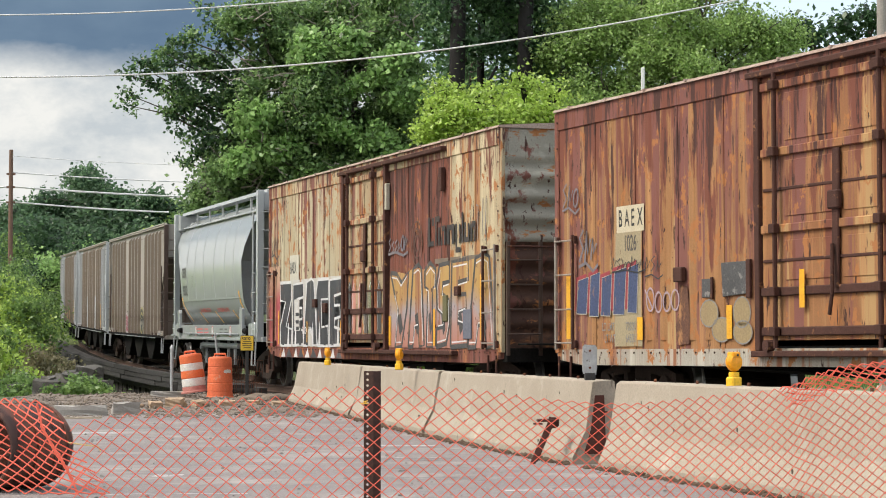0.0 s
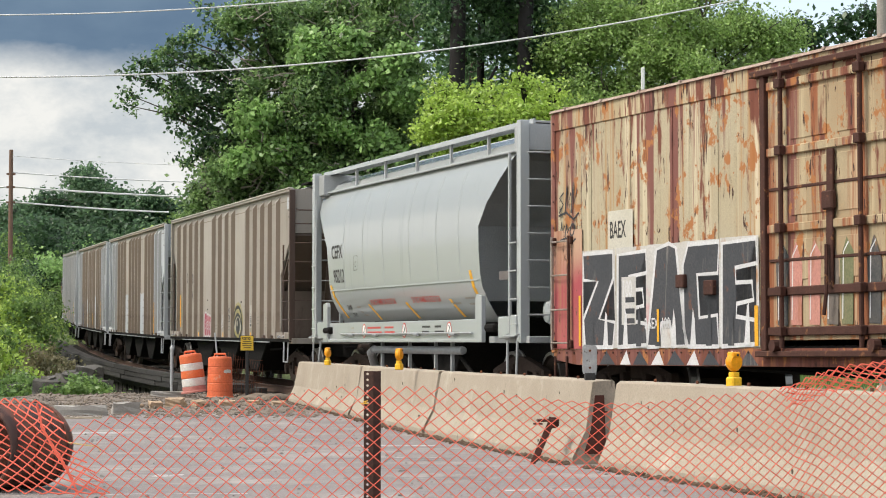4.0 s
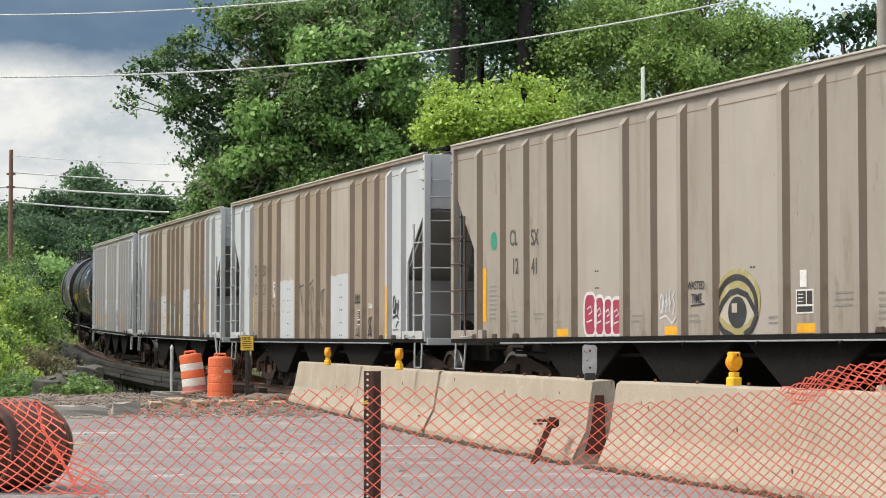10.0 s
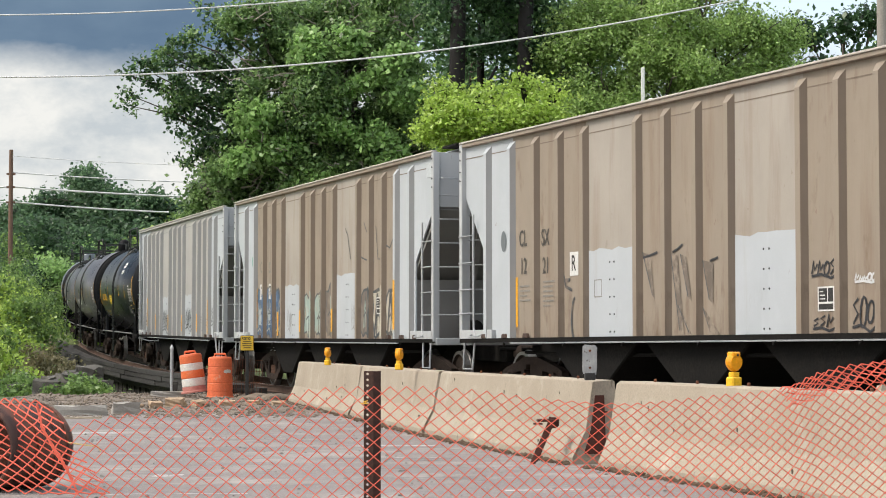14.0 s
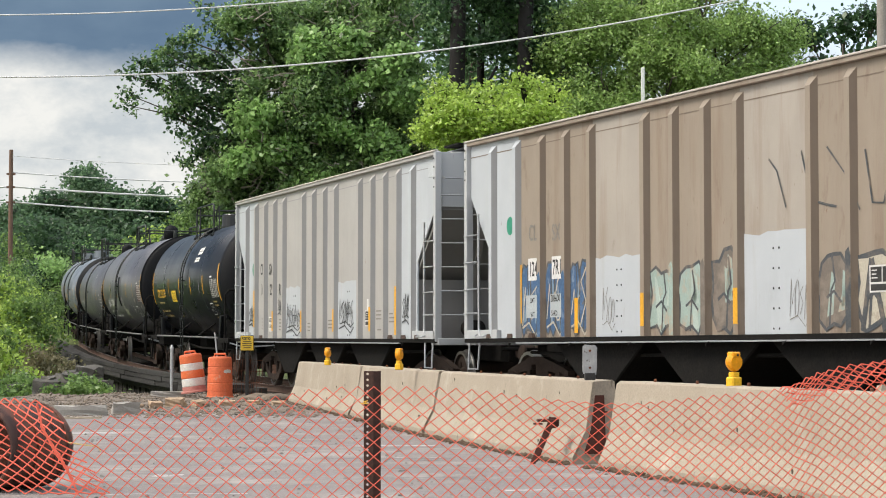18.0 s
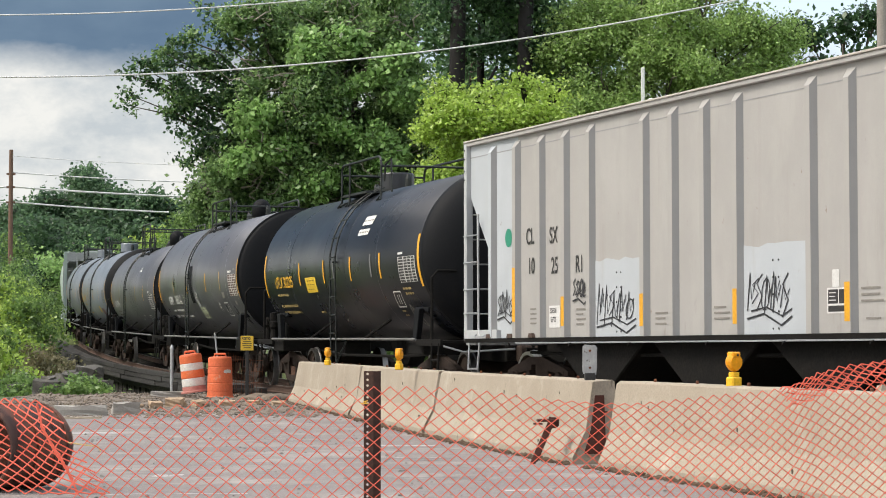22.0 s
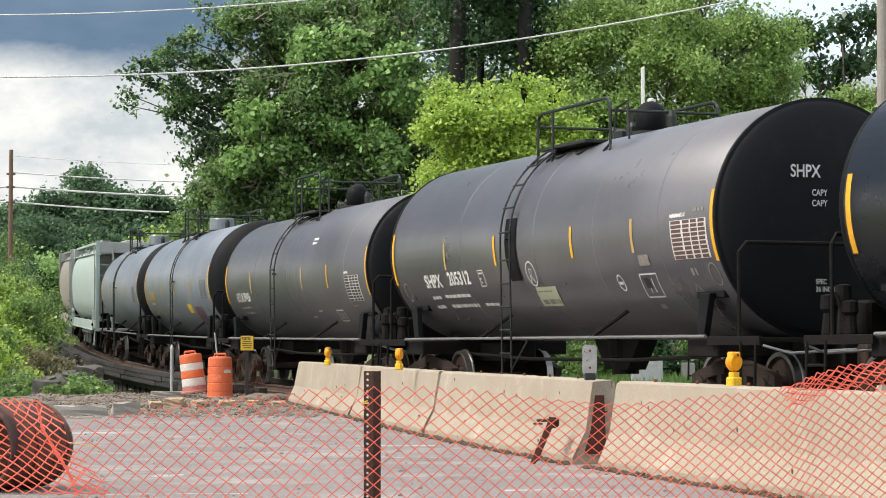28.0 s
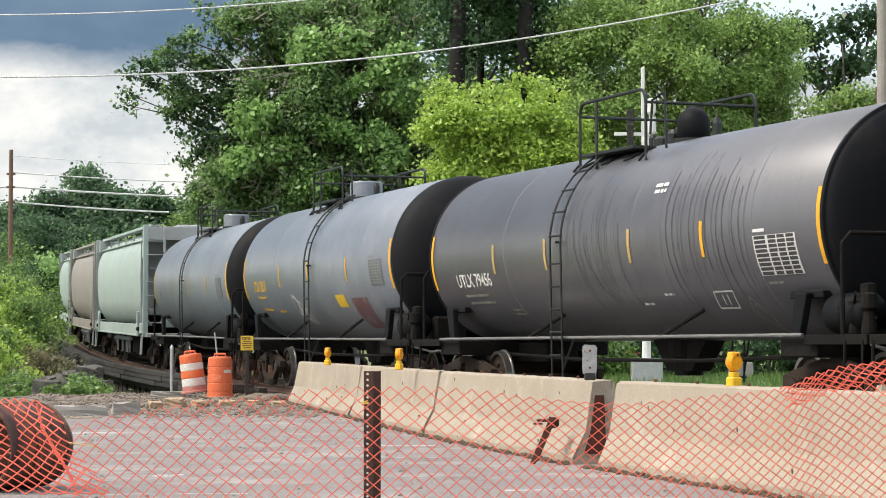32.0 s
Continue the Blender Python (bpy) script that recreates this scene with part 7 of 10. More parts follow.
# grey-cream hopper with thin black tags
h4 = ribbed_hopper(52.43, lambda i: PALE if i in (0, 1, 13, 14) else CREAMGREY, lambda x: PALE if abs(x) > 6.5 else CREAMGREY, PALE, GREYEND, "grey-cream ribbed covered hopper wagon with black tags", ((5, 2.27), (9, 2.26)), SLOPE_GREY)
flat("round_mark", ring(-6.36, 2.75, 0.14, 0.15)[:-1], M_GREEN, h4, Y1, "green painted dot")
car_marks(h4, Y1, (("CL", -5.66, 2.72), ("SX", -4.77, 2.70), ("10", -5.59, 2.25), ("25", -4.71, 2.23), ("R1", -3.83, 2.22)), M_LETTER)
rect("data_patch", -4.78, -4.38, 1.28, 1.62, M_LETTERWHITE, h4, Y1, "white data patch")
lettering("206300", -4.76, 1.54, 0.085, M_LETTER, h4, Y1 - 0.002, wide=0.7)
lettering("56700", -4.73, 1.40, 0.085, M_LETTER, h4, Y1 - 0.002, wide=0.7)
dim_print(h4, Y1, ((-5.5, 1.58, 0.35, 4), (-3.8, 1.55, 0.4, 4), (-1.2, 1.45, 0.4, 3), (0.5, 1.5, 0.5, 3), (4.1, 1.66, 0.5, 3), (5.0, 1.6, 0.4, 3), (4.2, 1.3, 0.4, 1)), M_LETTERGREY)
for k, (x0, x1, z0, z1, n) in enumerate(((-6.82, -6.15, 1.36, 1.94, 4), (-3.92, -3.42, 1.62, 2.06, 4), (-3.08, -1.85, 1.18, 1.92, 5), (1.40, 2.48, 1.24, 2.0, 5), (5.85, 6.5, 1.35, 2.0, 4))):
    tag(x0, x1, z0, z1, 40 + k, 0.028, M_SPRAYBLACK, h4, -1.531, "thin black sprayed tag", n)
    tag(x0 + 0.1, x1, z0 + 0.12, z1 - 0.06, 60 + k, 0.022, M_SPRAYBLACK, h4, -1.5325, "thin black sprayed tag", n - 1)
reflectors(h4, -1.6125, ((-6.03, -5.92, 1.39, 2.25), (-4.18, -4.07, 1.30, 1.75), (-1.53, -1.42, 1.27, 1.73), (1.15, 1.26, 1.27, 1.73), (3.86, 3.98, 1.27, 1.74), (5.62, 5.73, 1.2, 2.1)))
data_plate(3.34, 3.78, 1.37, 1.68, h4, Y1)
rect("data_plate", 3.46, 3.62, 1.69, 1.90, M_LETTERWHITE, h4, Y1, "white data plate")


# boxcars -------------------------------------------------------------------
def rusty(name, base, base2, rust, amount, heavy, run=(2.1, 2.1, 0.05)):
    """Old boxcar paint: long runs of rust down from the roof, dark scabs high up, blotches and pits."""
    across = (1.0, 1.0, 0.8) if run[2] < 1 else run
    return mat(name, base, base2, 0.75, 0.05, scale=0.8, grain=55, bump=0.18, spec=0.3,
               layers=((rust, 1.5, run, amount, amount + 0.07),
                       (tuple(min(0.7, v * 1.18) for v in base), 1.2, run, 0.53, 0.62),
                       ((0.185, 0.075, 0.06), 1.3, (2.0, 2.0, run[2]), heavy + 0.02, heavy + 0.07, 0.8, 4.4, 0.07),
                       ((0.34, 0.14, 0.05), 3.5, across, 0.57, 0.61),
                       ((0.16, 0.055, 0.035), 1.5, (2.2, 2.2, 0.30), heavy + 0.07, heavy + 0.12, 1.6, 4.4, 0.11),
                       ((0.065, 0.028, 0.022), 1.9, (2.4, 2.4, 0.26), heavy + 0.13, heavy + 0.17, 1.8, 4.4, 0.13),
                       ((0.055, 0.024, 0.017), 5.0, (1.9, 1.9, 0.42), 0.605, 0.635)))


CREAM = rusty("rust_streaked_cream", (0.44, 0.385, 0.27), (0.41, 0.34, 0.215), (0.36, 0.20, 0.085), 0.535, 0.565)
CREAM2 = rusty("rust_blotched_cream", (0.45, 0.38, 0.25), (0.41, 0.32, 0.19), (0.36, 0.18, 0.075), 0.52, 0.56)
ORANGE_RUST = rusty("orange_rusted_paint", (0.345, 0.178, 0.075), (0.285, 0.13, 0.052), (0.39, 0.26, 0.122), 0.54, 0.505)
DOOR_RUST = rusty("rusted_door_paint", (0.32, 0.155, 0.065), (0.24, 0.10, 0.045), (0.38, 0.235, 0.105), 0.52, 0.51)
DOOR_CREAM = rusty("rusted_cream_door_paint", (0.42, 0.345, 0.22), (0.33, 0.22, 0.12), (0.25, 0.09, 0.04), 0.49, 0.58)
MAROON = rusty("maroon_rusted_sheet", (0.165, 0.06, 0.042), (0.12, 0.043, 0.034), (0.31, 0.13, 0.058), 0.535, 0.45)
BARRUST = mat("dark_rusted_bar", (0.085, 0.034, 0.023), (0.05, 0.023, 0.017), 0.85, 0.2, scale=5, grain=50, bump=0.3, layers=(((0.30, 0.14, 0.06), 6, (1, 1, 1), 0.6, 0.72),))
END_GREY = rusty("rust_stained_grey_end", (0.34, 0.325, 0.27), (0.27, 0.255, 0.21), (0.17, 0.07, 0.04), 0.585, 0.60, (0.5, 0.5, 1.4))
END_RUST = rusty("brown_rusted_end", (0.10, 0.052, 0.036), (0.065, 0.036, 0.027), (0.17, 0.08, 0.045), 0.56, 0.58, (0.5, 0.5, 1.4))
PURPLE_RUST = rusty("purple_rusted_plate", (0.20, 0.092, 0.08), (0.155, 0.068, 0.058), (0.30, 0.13, 0.075), 0.56, 0.50, (0.6, 0.6, 1.2))
ROOFRUST = mat("rusted_roof_sheet", (0.33, 0.22, 0.17), (0.42, 0.36, 0.31), 0.8, 0.1, scale=1.5, grain=40, bump=0.2)
SILL_PALE = rusty("pale_rusted_sill", (0.40, 0.37, 0.31), (0.33, 0.29, 0.23), (0.26, 0.11, 0.055), 0.53, 0.62)


PALEBAR = mat("worn_pale_bar", (0.36, 0.33, 0.29), (0.20, 0.13, 0.10), 0.6, 0.3, scale=6, bump=0.05)


def boxcar(off, label, sheet_at, doors, door_mat, frame_mat, sill_mat, rail_x, plate_mat):
    e = stand(off, 6.1, "boxcar", label)
    H0, H1 = 0.95, 4.52
    seams = [-7.7, -6.45, -5.2, -3.95, -2.7, doors[0]]
    seams2 = [doors[1], 2.7, 3.95, 5.2, 6.45, 7.7]
    seams2 = [doors[1]] + [s for s in seams2 if s > doors[1] + 0.4]
    for grp in (seams, seams2):
        for k, (a, b) in enumerate(zip(grp, grp[1:])):
            part("side_sheet", bx(a + 0.006, b - 0.006, -1.56, -1.52, H0, H1), sheet_at((a + b) / 2), e)
            for q in (0.33, 0.67):
                x = a + (b - a) * q
                part("pressed_rib", pz([(x - 0.09, -1.56), (x - 0.05, -1.578), (x + 0.05, -1.578), (x + 0.09, -1.56)], "z", H0 + 0.12, H1 - 0.25), sheet_at((a + b) / 2), e)
            part("seam", bx(b - 0.035, b + 0.035, -1.572, -1.561, H0, H1 - 0.02, 0.003), sheet_at(b), e)
    part("far_side", bx(-7.7, 7.7, 1.52, 1.56, H0, H1), sheet_at(0), e)
    part("top_plate", bx(-7.7, 7.7, -1.585, -1.50, 4.28, 4.56, 0.01), plate_mat, e)
    part("roof", pz([(-1.62, 4.56), (1.62, 4.56), (1.6, 4.60), (0, 4.70), (-1.6, 4.60)], "x", -7.75, 7.75), ROOFRUST, e)
    for i in range(13):
        part("roof_rib", pz([(-1.63, 4.58), (0, 4.715), (1.63, 4.58), (1.63, 4.61), (0, 4.745), (-1.63, 4.61)], "x", -7.2 + i * 1.2 - 0.03, -7.2 + i * 1.2 + 0.03), ROOFRUST, e)
    part("side_sill", pz([(-7.7, 0.95), (7.7, 0.95), (7.7, 0.80), (6.9, 0.72), (-6.9, 0.72), (-7.7, 0.80)], "y", -1.57, -1.50), sill_mat, e)
    for i in range(60):
        cpart("sill_rivet", "rivet", lambda: lt(((0.016, -0.012), (0.010, 0.0)), "y", 6), BARRUST, e, "", pose(-7.5 + i * 0.254, -1.571, 0.9))
    # sliding door with its frame, bands and locking bars
    d0, d1 = doors
    part("door", bx(d0 + 0.06, d1 - 0.06, -1.60, -1.55, 1.05, 4.38, 0.006), door_mat, e, "rusted plug door")
    for x in (d0, d1):
        part("door_post", bx(x - 0.06, x + 0.06, -1.66, -1.55, 0.92, 4.42, 0.01), frame_mat, e)
    for z in (1.16, 1.66, 2.45, 2.52 + 0.9, 4.26):
        part("door_band", bx(d0 + 0.08, d1 - 0.08, -1.645, -1.60, z - 0.055, z + 0.055, 0.012), BARRUST if z in (1.16, 1.66) else door_mat, e)
    for z in (2.05, 2.95):
        part("door_bead", bx(d0 + 0.1, d1 - 0.1, -1.622, -1.60, z - 0.02, z + 0.02, 0.006), BARRUST, e)
    for x in (d0 + 0.5, d1 - 0.62):
        part("locking_bar", tb([(x, -1.69, 0.95), (x, -1.69, 4.42)], 0.032, 8), BARRUST, e)
        for z in (1.16, 1.66, 2.45, 3.42, 4.26):
            cpart("bar_guide", "bar_guide", lambda: bx(-0.07, 0.07, -0.06, 0.03, -0.06, 0.06, 0.01), BARRUST, e, "", pose(x, -1.69, z))
    xm = (d0 + d1) / 2 + 0.1
    part("door_lever", pz([(xm - 0.09, 1.7), (xm + 0.05, 1.66), (xm + 0.09, 3.35), (xm - 0.05, 3.36)], "y", -1.66, -1.62, 0.01), BARRUST, e)
    part("lever_handle", tb([(xm, -1.70, 2.2), (xm + 0.02, -1.72, 1.6), (xm - 0.04, -1.72, 1.35)], 0.025, 6), BARRUST, e)
    part("gear_box", bx(xm - 0.12, xm + 0.12, -1.70, -1.62, 2.62, 2.85, 0.02), BARRUST, e)
    for z0, z1, w in ((3.5, 4.2, 0.0), (2.55, 3.35, 0.2), (1.75, 2.35, 0.4)):
        for xa, xb in ((d0 + 0.62, xm - 0.12), (xm + 0.12, d1 - 0.72)):
            part("door_recess", bx(xa, xb, -1.612, -1.601, z0 + 0.05, z1 - 0.05, 0.005), door_mat, e)
    part("upper_rail", bx(rail_x[0], rail_x[1], -1.70, -1.56, 4.40, 4.48, 0.012), BARRUST, e, "rusty door hanger rail")
    part("lower_rail", bx(rail_x[0] + 0.1, rail_x[1] + 0.6, -1.70, -1.57, 0.84, 0.92, 0.012), BARRUST, e, "rusty lower door rail")
    for x in (d0 + 0.35, d1 - 0.35):
        part("roller", lt(((0.08, -0.05), (0.08, 0.05)), "y", 10, (x, -1.70, 0.98)), BARRUST, e)
    # corrugated ends
    for s in (-1, 1):
        bm = bmesh.new()
        n = 64
        rows = [[bm.verts.new((s * (7.70 + (0.05 * math.sin(i / n * 2 * math.pi * 10.5) if 4 < i < n - 8 else 0.0)), y, H0 + (H1 + 0.05 - H0) * i / n)) for y in (-1.54, 1.54)] for i in range(n + 1)]
        for a, b in zip(rows, rows[1:]):
            f = bm.faces.new((a[0], a[1], b[1], b[0]) if s > 0 else (a[1], a[0], b[0], b[1]))
            f.material_index = 1 if b[0].co.z < 2.72 else 0
        part("end_wall", bm, [END_GREY, END_RUST], e, "corrugated steel end, rusted brown below", smooth=True)
        for k in range(9):
            cpart("end_rivet", "rivet", lambda: lt(((0.02, -0.012), (0.012, 0.0)), "y", 6), BARRUST, e, "", pose(s * 7.66, -1.585, 1.2 + k * 0.4))
        for y in (-1.545, 1.545):
            part("corner_post", bx(min(s * 7.64, s * 7.78), max(s * 7.64, s * 7.78), y - 0.035, y + 0.035, 0.9, 4.55, 0.008), sheet_at(s * 7), e)
        part("end_grab", tb([(s * 7.75, -1.5, 2.62), (s * 7.86, -1.5, 2.62), (s * 7.86, 1.3, 2.62), (s * 7.75, 1.3, 2.62)], 0.016, 6), BARRUST, e)
        for y in (-1.48, -0.92):
            part("ladder_rail", bx(min(s * 7.82, s * 7.86), max(s * 7.82, s * 7.86), y - 0.03, y + 0.03, 0.85, 2.7, 0.004), RUSTEND, e)
        rungs(e, RUSTEND, (s * 7.86, -1.48), (s * 7.86, -0.92), (1.2, 1.6, 2.0, 2.4))
        for x in (s * 7.05, s * 7.62):
            part("ladder_rail", bx(x - 0.022, x + 0.022, -1.66, -1.62, 0.95, 2.66, 0.004), BARRUST if abs(x) < 7.3 else PALEBAR, e)
            for z in (1.02, 2.58):
                part("ladder_foot", bx(x - 0.05, x + 0.05, -1.64, -1.58, z - 0.05, z + 0.07, 0.01), BARRUST, e)
        rungs(e, PALEBAR, (min(s * 7.05, s * 7.62), -1.66), (max(s * 7.05, s * 7.62), -1.66), (1.05, 1.55, 2.07, 2.58), 0.014)
        part("step_iron", tb([(s * 7.6, -1.6, 0.85), (s * 7.6, -1.6, 0.42), (s * 7.2, -1.6, 0.42), (s * 7.2, -1.6, 0.85)], 0.02, 6), BARRUST, e)
        part("end_sill", bx(min(s * 7.6, s * 7.8), max(s * 7.6, s * 7.8), -1.5, 1.5, 0.74, 0.97, 0.015), M_STEEL, e)
        part("end_platform", bx(min(s * 7.8, s * 8.2), max(s * 7.8, s * 8.2), -1.3, 1.0, 1.02, 1.05, 0.005), M_STEEL, e)
        coupler(e, s * 8.1)
        truck(e, s * 6.1, off)
    part("brake_wheel", ring_wheel(), BARRUST, e, "rusty brake hand wheel", pose(7.95, 0.45, 2.0))
    part("brake_gear", bx(7.78, 7.95, 0.2, 0.7, 1.75, 2.3, 0.03), BARRUST, e)
    part("centre_sill", bx(-8.0, 8.0, -0.3, 0.3, 0.68, 0.96, 0.02), M_STEEL, e)
    part("floor", bx(-7.65, 7.65, -1.5, 1.5, 0.90, 0.98), M_STEEL, e)
    part("train_line", tb([(-6, -0.9, 0.75), (0, -1.0, 0.6), (6, -0.9, 0.75)], 0.03, 6), M_STEEL, e)
    part("brake_rod", tb([(-4.4, -0.6, 0.7), (4.4, -0.6, 0.62)], 0.025, 6), M_STEEL, e)
    part("air_tank", lt(((0.05, -0.6), (0.22, -0.55), (0.22, 0.55), (0.05, 0.6)), "x", 14, (2.6, -0.8, 0.6)), M_STEEL, e)
    return e


def ring_wheel():
    bm = bmesh.new()
    pts = [(0, 0.28 * math.cos(a), 0.28 * math.sin(a)) for a in (2 * math.pi * k / 20 for k in range(21))]
    tube(bm, pts, 0.02, 6, cap=False)
    for k in range(5):
        a = 2 * math.pi * k / 5
        tube(bm, [(0, 0, 0), (0.0, 0.28 * math.cos(a), 0.28 * math.sin(a))], 0.014, 5)
    return bm


# outlines of plain block letters in a unit square
BLOCK_Z = [(0.05, 0), (0.95, 0), (1.02, 0.26), (0.52, 0.30), (0.98, 0.72), (0.96, 1), (0.0, 1), (0.02, 0.72), (0.48, 0.70), (0.0, 0.3)]
BLOCK_E = [(0.0, 0), (1.0, 0.02), (0.97, 0.24), (0.42, 0.28), (0.44, 0.40), (0.9, 0.43), (0.86, 0.6), (0.42, 0.6), (0.40, 0.74), (1.0, 0.77), (0.97, 1.0), (0.03, 0.98)]
BLOCK_A = [(-0.04, 0), (0.28, 0), (0.38, 0.24), (0.62, 0.25), (0.72, 0), (1.06, 0.02), (0.80, 0.98), (0.6, 1.03), (0.24, 0.98)]
BLOCK_C = [(0.12, 0), (1.0, 0.0), (0.96, 0.30), (0.46, 0.28), (0.40, 0.70), (0.98, 0.70), (1.02, 1.0), (0.14, 1.0), (-0.02, 0.8), (0.0, 0.18)]
BLOCK_J = [(0.0, 1.0), (0.34, 0.98), (0.62, 0.86), (1.0, 1.0), (0.92, 0.5), (0.66, 0.0), (0.30, 0.0), (0.44, 0.5), (0.22, 0.72)]
BLOCK_I = [(0.0, 0.95), (0.5, 1.04), (1.0, 0.95), (0.96, 0.74), (0.72, 0.72), (0.80, 0.0), (0.24, 0.0), (0.30, 0.72), (0.02, 0.74)]
BLOCK_S = [(0.0, 0.0), (0.80, 0.04), (1.02, 0.26), (0.96, 0.56), (0.42, 0.64), (0.48, 0.76), (0.98, 0.78), (0.96, 1.0), (0.2, 0.98), (0.0, 0.76), (0.06, 0.46), (0.58, 0.38), (0.54, 0.24), (0.06, 0.22)]


def glyph(shape, x, w, z0, z1, lean=0.0):
    return [(x + u * w + lean * v, z0 + v * (z1 - z0)) for u, v in shape]


def fade(name, stops, stain):
    """Sprayed paint that passes from colour to colour with height, soft and blotchy, with stains running through."""
    m = MATS[name] = bpy.data.materials.new(name)
    m.use_nodes = True
    nt = m.node_tree
    co = nt.nodes.new("ShaderNodeTexCoord").outputs["Object"]
    sep = nt.nodes.new("ShaderNodeSeparateXYZ")
    nt.links.new(co, sep.inputs[0])
    add = nt.nodes.new("ShaderNodeMath")
    add.operation = "MULTIPLY_ADD"
    nt.links.new(noisy(nt, co, 1.6, 5.0), add.inputs[0])
    add.inputs[1].default_value = 0.7
    nt.links.new(sep.outputs["Z"], add.inputs[2])
    col = stops[0][1]
    for (za, ca), (zb, cb) in zip(stops, stops[1:]):
        col = mixc(nt, ramp(nt, add.outputs[0], za + 0.35, zb + 0.35), col, cb)
    col = mixc(nt, ramp(nt, noisy(nt, co, 2.4, 6.0, (2, 2, 0.12)), 0.50, 0.62), col, stain)
    col = mixc(nt, ramp(nt, noisy(nt, co, 7.0, 6.0, (1.4, 1.4, 0.6), 0.65, (3, 1, 5)), 0.61, 0.65), col, tuple(v * 0.4 for v in stain))
    b = nt.nodes["Principled BSDF"]
    nt.links.new(col, b.inputs["Base Color"])
    b.inputs["Roughness"].default_value = 0.7
    return m


b1 = boxcar(-49.05, "heavily rusted orange-brown boxcar with sprayed sides", lambda x: ORANGE_RUST, (-1.70, 1.75), DOOR_RUST, BARRUST, SILL_PALE, (-1.9, 5.2), PURPLE_RUST)
YB = -1.581
M_OLDOLIVE = mat("grey_olive_patch", (0.36, 0.30, 0.185), (0.31, 0.25, 0.15), 0.8, scale=2, bump=0.05, layers=(((0.34, 0.17, 0.07), 2.2, (2, 2, 0.15), 0.55, 0.66), ((0.08, 0.045, 0.03), 8, (1.3, 1.3, 0.6), 0.63, 0.66)))
rect("number_ground", -5.80, -4.95, 0.99, 2.62, M_OLDOLIVE, b1, YB, "faded olive painted field")
rect("name_patch", -5.72, -4.88, 2.62, 3.00, mat("cream_patch", (0.58, 0.52, 0.38), (0.50, 0.42, 0.28)), b1, YB - 0.001, "cream painted panel")
for k, ch in enumerate("BAEX"):
    lettering(ch, -5.66 + 0.195 * k, 2.81, 0.25, M_LETTER, b1, YB - 0.003, wide=0.62)
lettering("1026", -5.50, 2.45, 0.23, M_LETTERDIM, b1, YB - 0.003, wide=0.62)
for s, x, z in (("LD LMT", -6.20, 1.27), ("LT WT", -6.12, 1.10), ("70500", -5.45, 1.27), ("64500", -5.45, 1.10)):
    lettering(s, x, z, 0.12, M_LETTERGREY, b1, YB - 0.003, wide=0.72)
NAVY = mat("navy_spray_paint", (0.045, 0.062, 0.13), (0.07, 0.09, 0.17), 0.6, scale=3, bump=0, layers=(((0.28, 0.15, 0.10), 6, (1.5, 1.5, 0.5), 0.62, 0.68),))
# a sprayed name, kept as plain leaning bars of blue with a red shadow and white edge
for i, (x, w, z0, z1) in enumerate(((-7.02, 0.40, 1.48, 2.02), (-6.60, 0.36, 1.44, 2.08), (-6.22, 0.36, 1.44, 2.04), (-5.83, 0.42, 1.45, 2.12), (-5.38, 0.34, 1.47, 2.16))):
    bar = [(x, z0), (x + w * 0.82, z0 - 0.01), (x + w, z1), (x + w * 0.12, z1 - 0.05)]
    flat("graffiti_outline", [(a - 0.075, b + 0.05) for a, b in bar], M_SPRAYRED, b1, YB - 0.004 - 0.0003 * i, "dull red sprayed shadow")
    flat("graffiti", bar, NAVY, b1, YB - 0.006 - 0.0003 * i, "blue sprayed bar")
    stroke("graffiti_outline", [bar + bar[:1]], 0.016, M_IVORY, b1, YB - 0.008 - 0.0003 * i, "pale sprayed edge")
tag(-5.85, -4.85, 2.03, 2.28, 62, 0.02, M_SPRAYBLACK, b1, YB - 0.010, "thin black scribble", 7)
tag(-4.85, -4.35, 1.92, 2.28, 66, 0.02, M_SPRAYBLACK, b1, YB - 0.010, "thin black scribble", 3)
stroke("graffiti", [ring(-4.70, 1.64, 0.11, 0.16, 14), ring(-4.46, 1.60, 0.10, 0.14, 14), ring(-4.22, 1.60, 0.10, 0.13, 14), ring(-3.98, 1.62, 0.11, 0.14, 14), [(-4.85, 1.78), (-4.62, 1.5)]], 0.03, mat("lilac_spray_line", (0.43, 0.33, 0.36)), b1, YB - 0.004, "pale lilac scribble")
SLATE = mat("slate_spray_paint", (0.15, 0.15, 0.18), (0.22, 0.17, 0.15))
tag(-6.95, -6.35, 2.1, 2.75, 64, 0.05, SLATE, b1, YB - 0.003, "slate sprayed scribble", 3)
tag(-7.5, -6.95, 2.98, 3.5, 65, 0.035, SLATE, b1, YB - 0.003, "slate sprayed scribble", 3)
SAND = mat("sand_spray_paint", (0.33, 0.245, 0.125), (0.27, 0.20, 0.11))
for a, b, rx, rz in ((-3.05, 1.42, 0.24, 0.18), (-2.72, 1.2, 0.26, 0.16), (-2.2, 1.42, 0.22, 0.20), (-2.18, 1.16, 0.24, 0.15)):
    flat("graffiti", ring(a, b, rx, rz, 16)[:-1], SAND, b1, YB - 0.0025, "sand sprayed bubble")
    stroke("graffiti_line", [ring(a, b, rx, rz, 16)], 0.022, M_LETTERGREY, b1, YB - 0.004, "dull outline of a bubble")
M_STAIN = mat("dark_rust_stain", (0.10, 0.045, 0.03), (0.17, 0.08, 0.045), 0.85, scale=4, layers=(((0.34, 0.17, 0.07), 5, (1.2, 1.2, 0.5), 0.52, 0.6),))
rr = random.Random(77)
